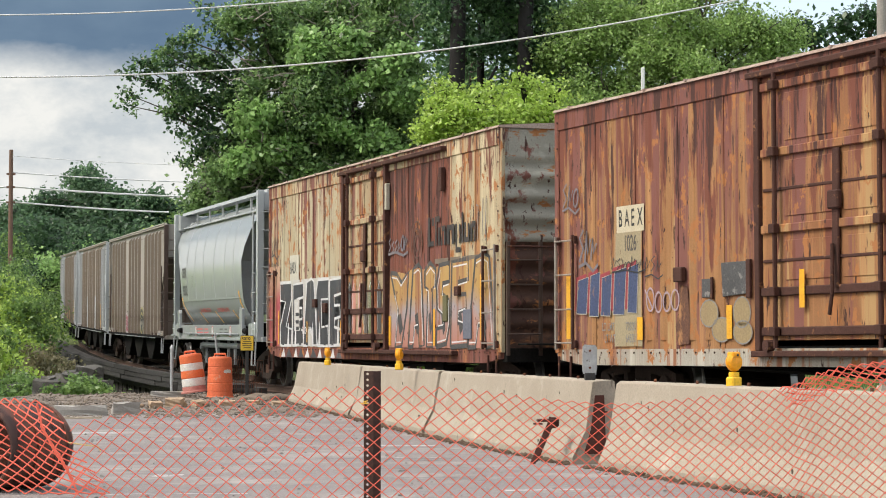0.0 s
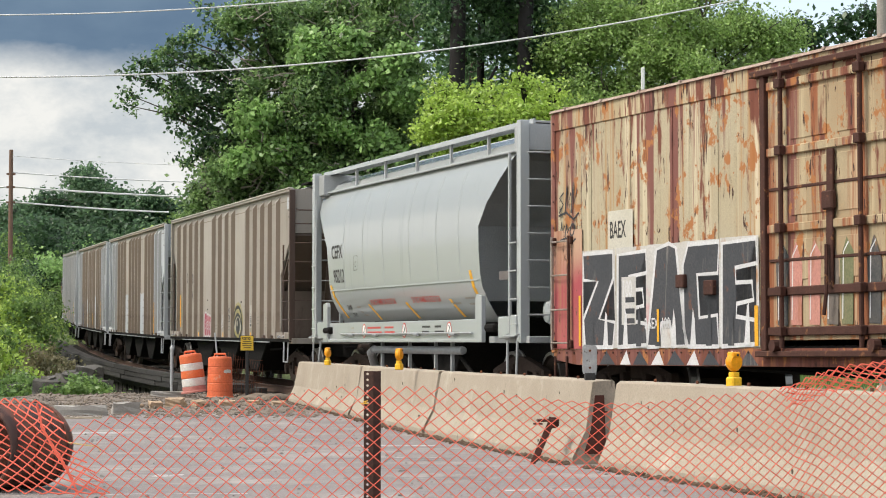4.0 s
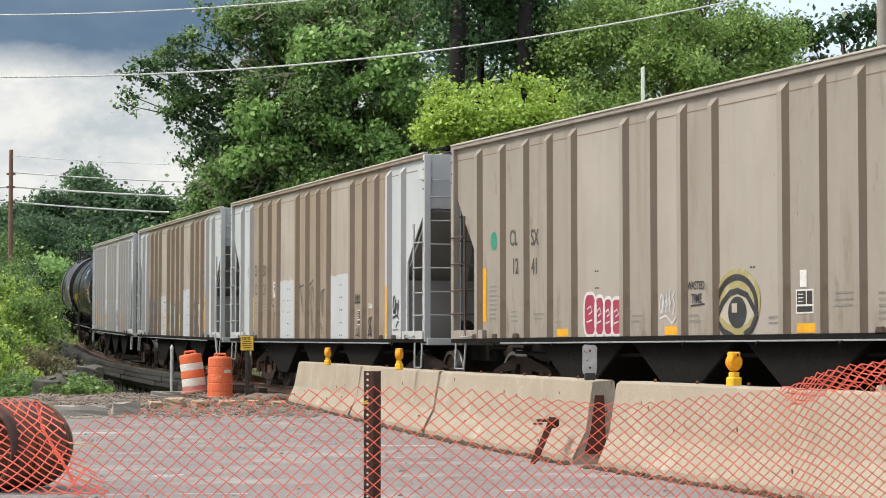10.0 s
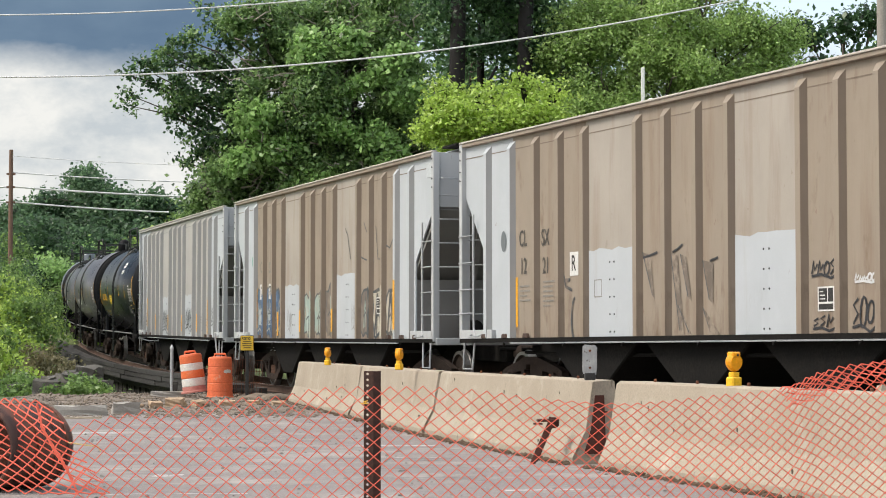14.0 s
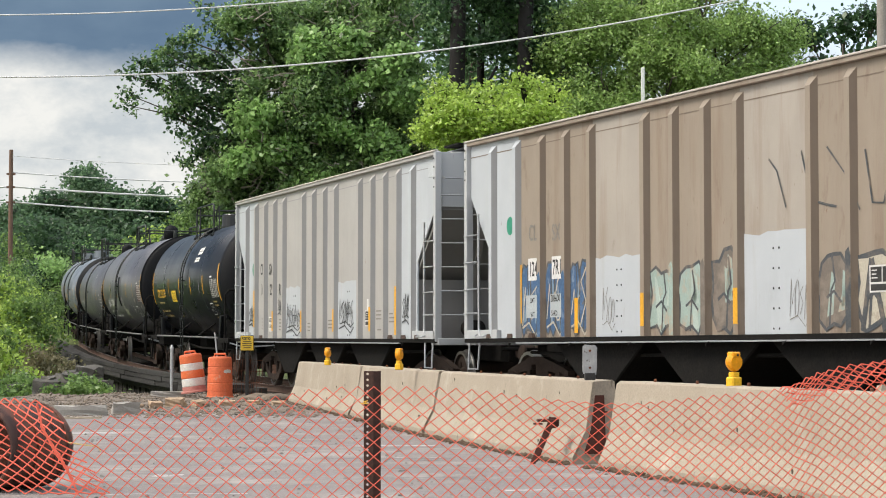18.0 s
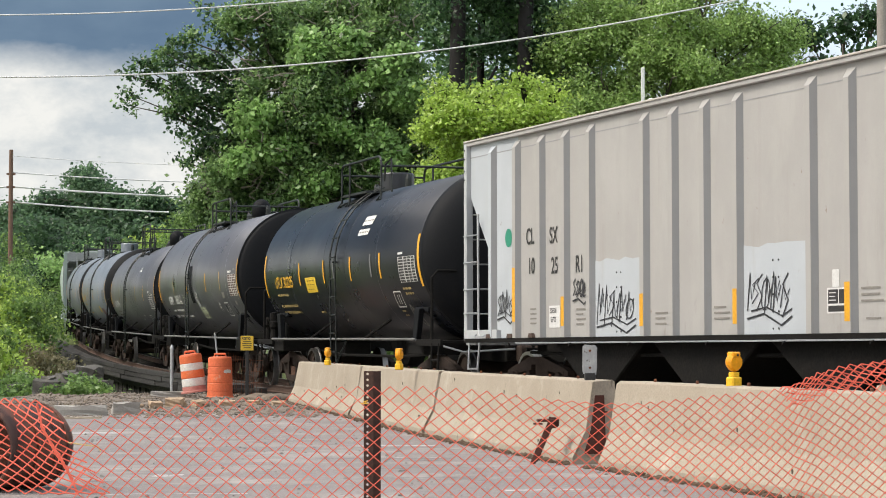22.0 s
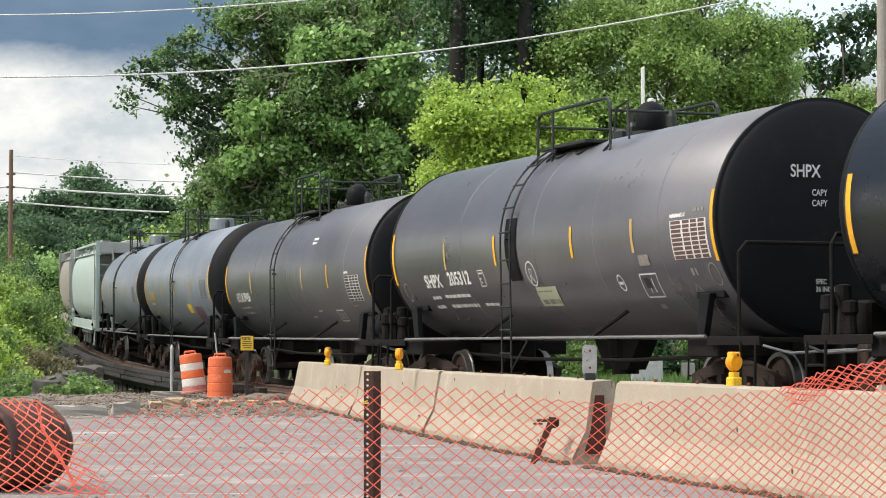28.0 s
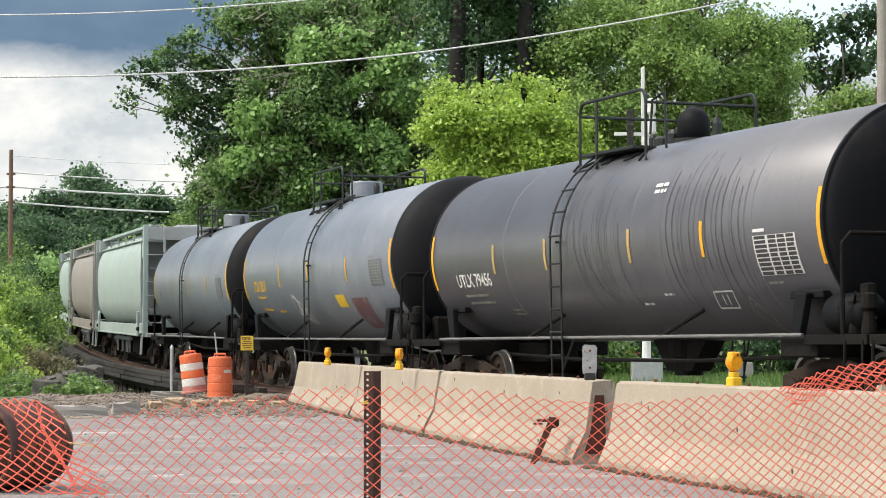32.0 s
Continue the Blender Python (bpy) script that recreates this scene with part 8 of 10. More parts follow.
flat("rust_stain", [(-3.92 + rr.uniform(-0.04, 0.04), 1.0), (-3.6, 1.02), (-3.62 + 0.05, 1.3), (-3.64, 1.8), (-3.86, 1.82), (-3.88, 1.5), (-3.98, 1.25)], M_STAIN, b1, YB - 0.002, "dark rust stain below the bracket")
CHARCOAL = mat("charcoal_plate", (0.06, 0.06, 0.06), (0.12, 0.12, 0.12), 0.7, layers=(((0.20, 0.19, 0.18), 9, (1, 1, 1), 0.58, 0.64),))
part("dark_plate", pz([(-2.66, 1.63), (-2.0, 1.66), (-2.02, 2.08), (-2.70, 2.08)], "y", -1.605, -1.585, 0.006), CHARCOAL, b1, "tilted charcoal steel plate")
part("plate_frame", bx(-2.04, -1.94, -1.62, -1.58, 1.60, 2.10, 0.006), BARRUST, b1)
part("dark_plate", bx(-3.22, -2.98, -1.60, -1.58, 1.63, 1.88, 0.006), CHARCOAL, b1, "small charcoal steel plate")
part("plate_frame", bx(-2.98, -2.93, -1.61, -1.58, 1.61, 1.90, 0.006), BARRUST, b1)
part("bracket", bx(-3.92, -3.68, -1.66, -1.58, 1.86, 2.06, 0.012), BARRUST, b1)
reflectors(b1, YB - 0.012, ((-7.36, -7.22, 1.11, 2.05), (-5.08, -4.92, 1.08, 1.40), (-2.58, -2.44, 1.08, 1.52)))
reflectors(b1, -1.662, ((-0.68, -0.56, 1.45, 1.92),))

b2 = boxcar(-31.36, "cream boxcar streaked with rust and covered in graffiti", lambda x: MAROON if 1.5 < x < 5.0 else (CREAM if x < 0 else CREAM2), (-1.40, 1.50), DOOR_CREAM, BARRUST, MAROON, (-1.65, 5.0), CREAM2)
rect("name_patch", -5.85, -5.08, 2.30, 2.95, mat("pale_patch", (0.56, 0.54, 0.46), (0.48, 0.44, 0.35)), b2, YB, "pale painted panel")
lettering("BAEX", -5.80, 2.66, 0.25, M_LETTER, b2, YB - 0.002, wide=0.60)
RED_FIELD = fade("sprayed_red_field", ((0.9, (0.36, 0.085, 0.085)), (1.9, (0.33, 0.06, 0.07)), (2.6, (0.42, 0.27, 0.18))), (0.30, 0.14, 0.08))
rect("end_tint", -7.66, -6.70, 0.96, 2.75, RED_FIELD, b2, YB - 0.0005, "dull red sprayed field")
INK = mat("charcoal_spray_paint", (0.045, 0.048, 0.055), (0.075, 0.075, 0.08), 0.6, scale=2, bump=0, layers=(((0.22, 0.20, 0.18), 3.0, (2, 2, 0.2), 0.60, 0.72), ((0.13, 0.06, 0.04), 6, (1, 1, 0.6), 0.62, 0.67)))
GROUND = mat("grey_white_spray", (0.55, 0.54, 0.52), (0.44, 0.41, 0.36), 0.6, bump=0, layers=(((0.34, 0.19, 0.10), 2.5, (1, 1, 0.4), 0.57, 0.64), ((0.50, 0.28, 0.28), 1.6, (1, 1, 1), 0.6, 0.7)))
for i, (shape, x, w) in enumerate(((BLOCK_Z, -6.66, 1.0), (BLOCK_E, -5.56, 0.9), (BLOCK_A, -4.62, 1.02), (BLOCK_C, -3.60, 0.95), (BLOCK_E, -2.58, 0.92))):
    poly = glyph(shape, x, w, 0.98, 2.36 - 0.03 * (i == 1))
    flat("graffiti_ground", [(x - 0.05, 0.965), (x + w + 0.05, 0.965), (x + w + 0.03, 2.40), (x - 0.03, 2.41)], GROUND, b2, YB - 0.001 - 0.0001 * i, "pale sprayed ground")
    flat("graffiti", poly, INK, b2, YB - 0.004, "charcoal sprayed block letter")
    stroke("graffiti_outline", [poly + poly[:1]], 0.06, M_SPRAYWHITE, b2, YB - 0.006, "white sprayed outline")
    for q in range(2):
        dx = x + w * (0.3 + 0.45 * q)
        flat("graffiti_drip", [(dx - 0.10, 0.99), (dx + 0.06, 0.99), (dx + 0.03, 1.35 + 0.1 * ((i + q) % 3)), (dx - 0.02, 1.5)], M_SPRAYWHITE if (i + q) % 2 else INK, b2, YB - 0.0105, "sprayed wedge at the letter's foot")
    flat("graffiti", [(x + 0.05, 0.73), (x + w * 0.42, 0.73), (x + w * 0.28, 0.93)], M_SPRAYWHITE, b2, -1.575, "white sprayed wedge")
    flat("graffiti", [(x + w * 0.5, 0.73), (x + w, 0.73), (x + w * 0.72, 0.93)], INK, b2, -1.575, "charcoal sprayed wedge")
rect("graffiti", -5.42, -4.98, 1.30, 1.98, GROUND, b2, YB - 0.008, "pale patch over the letter")
lettering("100", -5.40, 1.80, 0.24, M_SPRAYWHITE, b2, YB - 0.0095, wide=0.6)
for z in (1.66, 1.50, 1.36):
    rect("small_print", -5.30, -5.02, z - 0.045, z + 0.03, INK, b2, YB - 0.0095, "dark smudged line")
lettering("BAEX  100", -4.72, 1.30, 0.15, M_SPRAYWHITE, b2, YB - 0.0125, wide=0.8)
part("bracket", bx(-3.72, -3.50, -1.65, -1.58, 1.78, 1.96, 0.012), BARRUST, b2)
part("bracket", bx(-2.95, -2.70, -1.65, -1.58, 1.66, 1.86, 0.012), BARRUST, b2)
# second piece: outlined letters over paint that fades from orange to grey-lilac and rose
PIECE = fade("sprayed_fade", ((0.95, (0.38, 0.165, 0.12)), (1.35, (0.35, 0.20, 0.165)), (1.62, (0.29, 0.25, 0.255)), (1.95, (0.38, 0.225, 0.07)), (2.35, (0.40, 0.25, 0.085))), (0.25, 0.10, 0.05))
OUTLINE = mat("slate_outline_paint", (0.055, 0.06, 0.062), (0.11, 0.095, 0.085), 0.65, scale=3, bump=0, layers=(((0.26, 0.15, 0.08), 4, (1.5, 1.5, 0.4), 0.57, 0.66),))
for i, (shape, x, w, z1) in enumerate(((BLOCK_J, 1.66, 1.12, 2.36), (BLOCK_A, 2.84, 0.86, 2.42), (BLOCK_I, 3.74, 0.62, 2.42), (BLOCK_S, 4.42, 0.72, 2.44), (BLOCK_E, 5.22, 0.92, 2.48), (BLOCK_A, 6.18, 1.24, 2.50))):
    poly = glyph(shape, x, w, 0.98, z1, 0.05)
    flat("graffiti_ground", [(x - 0.06, 0.965), (x + w + 0.06, 0.965), (x + w + 0.03, z1 - 0.06), (x + w * 0.5, z1 + 0.0), (x - 0.02, z1 - 0.06)], PIECE, b2, YB - 0.001 - 0.0002 * i, "sprayed field fading from orange to rose")
    stroke("graffiti_outline", [poly + poly[:1]], 0.085, OUTLINE, b2, YB - 0.004, "slate sprayed outline")
    q = glyph(shape, x + 0.08, w * 0.84, 1.06, z1 - 0.09, 0.05)
    stroke("graffiti_line", [q[:len(q) // 2], q[len(q) // 2 + 1:]], 0.026, M_SPRAYWHITE, b2, YB - 0.0065, "white sprayed highlight")
    flat("graffiti", [(x + w * 0.42, 1.55), (x + w * 0.62, 1.6), (x + w * 0.74, 1.3), (x + w * 0.56, 1.18)], OUTLINE, b2, YB - 0.0055, "slate sprayed wedge")
# sprayed paint over the lower door
for i, (x, m) in enumerate(((-1.12, OUTLINE), (-0.80, M_SPRAYROSE), (-0.38, M_SPRAYROSE), (0.02, M_SPRAYUMBER), (0.34, mat("moss_spray_paint", (0.14, 0.16, 0.075), (0.20, 0.18, 0.10), 0.7, bump=0)), (0.92, OUTLINE))):
    flat("graffiti", [(x, 1.24), (x + 0.24, 1.23), (x + 0.27, 2.1 - 0.12 * (i % 2)), (x + 0.12, 2.28), (x - 0.03, 2.0)], m, b2, -1.6135, "sprayed stroke on the door")
    stroke("graffiti_line", [[(x + 0.02, 1.3), (x + 0.05, 2.1), (x + 0.16, 2.22)]], 0.022, M_SPRAYWHITE, b2, -1.6150, "thin pale sprayed line")
M_OLDMARK = mat("faded_charcoal_paint", (0.035, 0.033, 0.032), (0.07, 0.055, 0.045), layers=(((0.24, 0.10, 0.05), 5, (1.5, 1.5, 0.4), 0.58, 0.66),))
for i, (x, w, z0, h) in enumerate(((3.95, 0.36, 2.76, 0.52), (4.36, 0.26, 2.76, 0.52), (4.68, 0.26, 2.76, 0.34), (5.00, 0.42, 2.76, 0.34), (5.48, 0.27, 2.60, 0.50), (5.80, 0.09, 2.76, 0.52), (5.94, 0.27, 2.76, 0.34), (6.26, 0.27, 2.76, 0.34))):
    rect("logo_bar", x, x + (w * 0.36 if w > 0.1 else w), z0, z0 + h, M_OLDMARK, b2, YB - 0.001, "charcoal bar of an old mark")
    if w > 0.1:
        rect("logo_bar", x + w * 0.36, x + w, z0 + h - 0.10 if i in (1, 2, 3, 7) else z0, z0 + h if i in (1, 2, 3, 7) else z0 + 0.09, M_OLDMARK, b2, YB - 0.001, "charcoal bar of an old mark")
        rect("logo_bar", x + w * 0.68, x + w, 2.76 if i != 0 else 3.12, 3.08 if i != 0 else 3.26, M_OLDMARK, b2, YB - 0.002, "charcoal bar of an old mark")
for x, w in ((4.35, 0.75), (5.2, 0.55), (5.85, 0.85)):
    rect("logo_bar", x, x + w, 2.44, 2.53, mat("thin_grey_mark", (0.20, 0.16, 0.12)), b2, YB - 0.001, "thin grey line of an old mark")
tag(1.55, 2.75, 2.66, 3.05, 81, 0.05, SLATE, b2, YB - 0.001, "faded slate scribble", 6)
stroke("old_mark", [ring(3.3, 2.85, 0.32, 0.40, 20), ring(3.3, 2.85, 0.21, 0.27, 18), ring(3.3, 2.85, 0.11, 0.15, 14)], 0.03, mat("faded_brown_mark", (0.13, 0.07, 0.05)), b2, YB - 0.001, "faded round old mark")
stroke("graffiti", [[(6.62, 2.78), (6.66, 3.35), (6.56, 3.36)], [(6.86, 2.84), (6.90, 3.45)], [(7.02, 2.84), (7.06, 3.45)], [(6.86, 2.74), (6.87, 2.78)], [(7.02, 2.74), (7.03, 2.78)]], 0.035, M_LETTERGREY, b2, YB - 0.001, "thin grey sprayed strokes")
part("hinge_plate", bx(4.78, 4.92, -1.66, -1.58, 3.70, 4.12, 0.01), BARRUST, b2)
part("tall_bracket", bx(1.54, 1.64, -1.66, -1.58, 3.55, 4.05, 0.01), mat("pale_bracket", (0.5, 0.46, 0.36)), b2)
part("dark_plate", bx(5.95, 6.36, -1.61, -1.582, 1.12, 1.62, 0.006), mat("slate_plate", (0.13, 0.14, 0.18), (0.17, 0.17, 0.19)), b2, "slate blue plate")
part("vent_box", bx(4.88, 5.10, -1.62, -1.58, 1.42, 1.88, 0.01), mat("olive_vent", (0.14, 0.13, 0.06)), b2, "olive vent box")
part("bracket", bx(5.58, 5.80, -1.65, -1.58, 1.86, 2.02, 0.01), BARRUST, b2)
tag(-7.5, -6.85, 2.9, 3.5, 83, 0.035, M_SPRAYBLACK, b2, YB, "black scribbled tag", 3)
tag(-7.45, -6.95, 2.55, 2.95, 86, 0.035, M_SPRAYBLACK, b2, YB, "black scribbled tag", 3)
reflectors(b2, YB - 0.014, ((-6.80, -6.73, 1.0, 1.75), (-4.35, -4.29, 1.05, 1.5), (-1.72, -1.63, 0.98, 1.5), (1.62, 1.74, 1.0, 1.55), (4.30, 4.40, 1.0, 1.65), (6.78, 6.90, 1.1, 2.2)))


# round-sided grey hopper -----------------------------------------------------
GREY = mat("clean_grey_paint", (0.355, 0.377, 0.377), (0.335, 0.357, 0.357), 0.15, 0.0, scale=0.6, grain=60, bump=0.0, spec=0.75, speck=0.06, layers=(((0.28, 0.30, 0.295), 1.5, (1.5, 1.5, 0.2), 0.6, 0.85),))
GREYD = mat("grey_frame_paint", (0.37, 0.385, 0.385), (0.32, 0.33, 0.33), 0.45, scale=1.5, grain=50, bump=0.03)
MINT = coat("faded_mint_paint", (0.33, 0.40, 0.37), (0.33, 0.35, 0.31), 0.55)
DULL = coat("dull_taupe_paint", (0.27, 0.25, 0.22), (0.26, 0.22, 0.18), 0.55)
PROFILE = [(1.30, 4.18), (1.42, 4.02), (1.54, 3.72), (1.60, 3.36), (1.62, 3.0), (1.60, 2.6), (1.57, 2.2), (1.53, 1.98), (1.42, 1.75), (1.22, 1.42), (1.16, 1.40)]


def round_hopper(off, half_len, name, label, paint, frame, half, bow=1.0, set_back=0.0):
    """bow: how far the shell's edge draws in below."""
    e = stand(off, half, name, label)
    L = half_len
    for side in (-1, 1):
        bm = bmesh.new()
        n = 22
        rows = []
        for y, z in PROFILE:
            xe = L - 0.44 - bow * 1.12 * smooth(4.14, 2.85, z)
            rows.append([bm.verts.new((-xe + 2 * xe * k / n - set_back, side * y, z)) for k in range(n + 1)])
        for a, b in zip(rows, rows[1:]):
            for k in range(n):
                bm.faces.new((a[k], a[k + 1], b[k + 1], b[k]) if side > 0 else (a[k + 1], a[k], b[k], b[k + 1]))
        part("side_shell", bm, paint, e, "smooth bowed side shell", smooth=True)
        part("roof_rail", bx(-L, L, side * 1.36 - 0.06, side * 1.36 + 0.06, 4.15, 4.20, 0.01), paint, e)
        part("side_sill", bx(-L + 1.5 - set_back, L - 1.6 - set_back, side * 1.53 - 0.05, side * 1.53 + 0.05, 1.10, 1.45, 0.01), paint, e)
        part("sill_flange", bx(-L + 1.4 - set_back, L - 1.5 - set_back, side * 1.56 - 0.06, side * 1.56 + 0.06, 1.06, 1.12, 0.01), paint, e)
        for s in (-1, 1):
            part("jacking_post", pz([(s * (L - 1.62), 1.06), (s * (L - 1.32), 1.06), (s * (L - 1.32), 1.84), (s * (L - 1.56), 1.87), (s * (L - 1.62), 1.78)], "y", side * 1.60 - 0.04, side * 1.60 + 0.04, 0.008), paint, e, "", pose(-set_back, 0, 0))
    part("roof", pz([(-1.34, 4.16), (1.34, 4.16), (1.2, 4.34), (0.95, 4.48), (0.5, 4.57), (-0.5, 4.57), (-0.95, 4.48), (-1.2, 4.34)], "x", -L + 0.45, L - 0.45), paint, e)
    for side in (-1, 1):
        part("running_board", bx(-L, L, side * 1.18 - 0.16, side * 1.18 + 0.16, 4.565, 4.60, 0.005), frame, e, "grey roof walkway")
        part("walkway_rail", bx(-L, L, side * 1.345 - 0.02, side * 1.345 + 0.02, 4.54, 4.63, 0.005), paint, e, "pale edge rail of the walkway")
        n = 7
        for k in range(n):
            x = -L + 0.3 + (2 * L - 0.6) * k / (n - 1)
            cpart(("wp", side), "walkway_post", lambda: bx(-0.03, 0.03, side * 1.30 - 0.025, side * 1.30 + 0.025, 4.18, 4.57, 0.004), frame, e, "", pose(x, 0, 0))
    part("hatch", bx(-L + 1.2, L - 1.2, -0.35, 0.35, 4.57, 4.66, 0.03), frame, e, "long roof hatch")
    for s in (-1, 1):
        m = pose(0, 0, 0, 0, 0, 0 if s > 0 else 180)
        bm = bmesh.new()
        prev = None
        for y, z in PROFILE[:9]:
            xe = L - 0.46 - bow * 1.12 * smooth(4.14, 2.85, z)
            row = [bm.verts.new((s * xe - set_back, yy, z)) for yy in (-y + 0.005, 0.0, y - 0.005)]
            if prev:
                for q in (0, 1):
                    bm.faces.new((prev[q], prev[q + 1], row[q + 1], row[q]))
            prev = row
        bmesh.ops.solidify(bm, geom=bm.faces[:], thickness=0.012)
        part("slope_sheet", bm, frame, e, "plain grey slope sheet")
        part("end_stay", pz([(L - 0.6, 3.9), (L - 0.3, 3.9), (L - 0.15, 1.3), (L - 0.9, 1.3)], "y", 0.3, 0.36), frame, e, "", m)
        part("end_stay", pz([(L - 0.6, 3.9), (L - 0.3, 3.9), (L - 0.15, 1.3), (L - 0.9, 1.3)], "y", -0.36, -0.3), frame, e, "", m)
        part("end_header", bx(L - 0.5, L, -1.5, 1.5, 4.12, 4.55, 0.012), frame, e, "", m)
        for y in (-1.52, 1.52):
            part("corner_post", bx(L - 0.14, L + 0.03, y - 0.08, y + 0.08, 1.05, 4.6, 0.01), paint, e, "", m @ pose(0, 0, 0))
        yy = -1.52
        part("ladder_rail", bx(min(s * (L - 0.42), s * (L - 0.36)), max(s * (L - 0.42), s * (L - 0.36)), -1.64, -1.60, 1.2, 4.1, 0.004), frame, e)
        rungs(e, frame, (min(s * (L - 0.39), s * (L - 0.05)), -1.63), (max(s * (L - 0.39), s * (L - 0.05)), -1.63), (1.35, 1.75, 2.2, 2.65), 0.014)
        part("ladder_rail", bx(min(s * (L + 0.08), s * (L + 0.13)), max(s * (L + 0.08), s * (L + 0.13)), -0.98, -0.90, 1.1, 4.5, 0.004), frame, e)
        rungs(e, frame, (s * (L + 0.1), -1.5), (s * (L + 0.1), -0.94), (1.5, 1.93, 2.36, 2.79, 3.22, 3.65, 4.08), 0.014)
        part("end_sill", bx(min(s * (L - 1.7), s * (L + 0.15)), max(s * (L - 1.7), s * (L + 0.15)), -1.5, 1.5, 1.05, 1.16, 0.01), frame, e)
        part("sill_box", bx(min(s * (L - 0.95), s * (L - 0.42)), max(s * (L - 0.95), s * (L - 0.42)), -1.62, -1.45, 1.12, 1.48, 0.02), paint, e)
        part("sill_box", bx(min(s * (L - 0.35), s * (L - 0.1)), max(s * (L - 0.35), s * (L - 0.1)), -1.64, -1.5, 1.15, 1.5, 0.02), paint, e)
        part("pivot_tube", lt(((0.05, -0.22), (0.075, -0.2), (0.075, 0.2), (0.05, 0.22)), "x", 10, (s * (L - 1.25), -1.6, 1.30)), M_STEEL, e)
        part("step_iron", tb([(s * (L - 0.1), -1.6, 1.08), (s * (L - 0.1), -1.62, 0.5), (s * (L - 0.5), -1.62, 0.5), (s * (L - 0.6), -1.58, 1.08)], 0.022, 6), frame, e)
        part("corner_grab", tb([(s * (L - 0.5), -1.60, 1.2), (s * (L - 0.5), -1.68, 1.16), (s * (L - 0.02), -1.68, 1.16), (s * (L - 0.02), -1.60, 1.2)], 0.014, 6), frame, e)
        part("end_grab", tb([(s * (L + 0.02), -0.9, 2.8), (s * (L + 0.16), -0.9, 2.8), (s * (L + 0.16), 1.4, 2.8), (s * (L + 0.02), 1.4, 2.8)], 0.014, 6), frame, e)
        coupler(e, s * (L + 0.2))
        truck(e, s * half, off)
    part("brake_wheel", ring_wheel(), M_GALV, e, "", pose(L + 0.25, 0.4, 2.3))
    part("brake_gear", bx(L - 0.02, L + 0.2, 0.15, 0.65, 1.9, 2.6, 0.03), frame, e)
    part("air_tank", lt(((0.05, -0.42), (0.16, -0.38), (0.2, -0.3), (0.2, 0.3), (0.16, 0.38), (0.05, 0.42)), "y", 14, (L - 0.55, -0.55, 1.55)), paint, e, "pale air reservoir")
    part("centre_sill", bx(-L - 0.3, L + 0.3, -0.25, 0.25, 0.72, 1.05, 0.02), M_STEEL, e)
    k = (L - 3.4)
    for x in ([-1.45, 1.45] if L < 7 else [-3.4, 0, 3.4]):
        part("hopper_chute", pz([(x - 1.4, 1.5), (x + 1.4, 1.5), (x + 0.45, 0.42), (x - 0.45, 0.42)], "y", -1.25, 1.25, 0.02), M_STEEL, e, "discharge chute")
        part("outlet_gate", bx(x - 0.5, x + 0.5, -0.9, 0.9, 0.30, 0.42, 0.01), M_TRUCK, e)
    part("vacuum_pipe", lt(((0.06, -2.6), (0.07, -2.58), (0.07, 2.58), (0.06, 2.6)), "x", 12, (0.2, -1.38, 0.92)), M_GALV, e, "long pale horizontal pipe")
    part("pipe_elbow", tb([(-2.4, -1.38, 0.92), (-2.75, -1.34, 0.86), (-3.0, -1.2, 0.66), (-3.05, -1.1, 0.45)], 0.085, 10), M_GALV, e, "bent pale pipe end")
    for x in (-1.9, -0.2, 1.3, 2.2):
        part("pipe_hanger", bx(x - 0.03, x + 0.03, -1.4, -1.34, 0.45, 1.1, 0.004), frame, e)
    part("brake_rod", tb([(-1.2, -1.2, 0.95), (0.3, -1.3, 0.4)], 0.04, 6), M_STEEL, e)
    part("brake_rod", tb([(1.8, -1.2, 0.98), (3.2, -1.3, 0.45)], 0.04, 6), M_STEEL, e)
    return e


c3 = round_hopper(-16.30, 6.10, "covered_hopper", "clean pale grey round-sided covered hopper wagon", GREY, GREYD, 4.6, 1.0, 0.36)


def shell_y(z):
    for (y0, z0), (y1, z1) in zip(PROFILE, PROFILE[1:]):
        if z1 <= z <= z0:
            return -(y0 + (y1 - y0) * (z0 - z) / (z0 - z1)) - 0.004
    return -1.6


stroke("data_frame", [[(-3.04, 2.48), (-2.80, 2.48), (-2.80, 2.76), (-3.04, 2.76), (-3.04, 2.48)], [(-2.88, 2.64), (-2.94, 2.64), (-2.95, 2.55), (-2.88, 2.55)]], 0.016, M_LETTER, c3, shell_y(2.7) - 0.006, "small black outlined square")
bm = bmesh.new()
box(bm, -4.85, 4.05, shell_y(2.11) - 0.010, shell_y(2.11) + 0.01, 2.10, 2.122)
part("weld_seam", bm, GREY, c3, "raised pale seam line")


def on_slope(name, x0, x1, z0, z1, material, label, lean=0.0):
    """A strip that follows the shell between two heights."""
    bm = bmesh.new()
    prev = None
    for k in range(7):
        z = z0 + (z1 - z0) * k / 6
        row = [bm.verts.new((x + lean * k / 6, shell_y(z) - 0.002, z)) for x in (x0, x1)]
        if prev:
            bm.faces.new((prev[0], prev[1], row[1], row[0]))
        prev = row
    part(name, bm, material, c3, label)


for x0, z0, z1, l in ((3.75, 1.85, 2.28, -0.12), (-4.45, 1.55, 2.22, -0.40), (-2.30, 1.50, 1.80, -0.30), (0.05, 1.50, 1.80, -0.30), (2.55, 1.50, 1.82, -0.30)):
    on_slope("reflector", x0, x0 + 0.13, z0, z1, M_STRIPE, "yellow reflector strip", l)


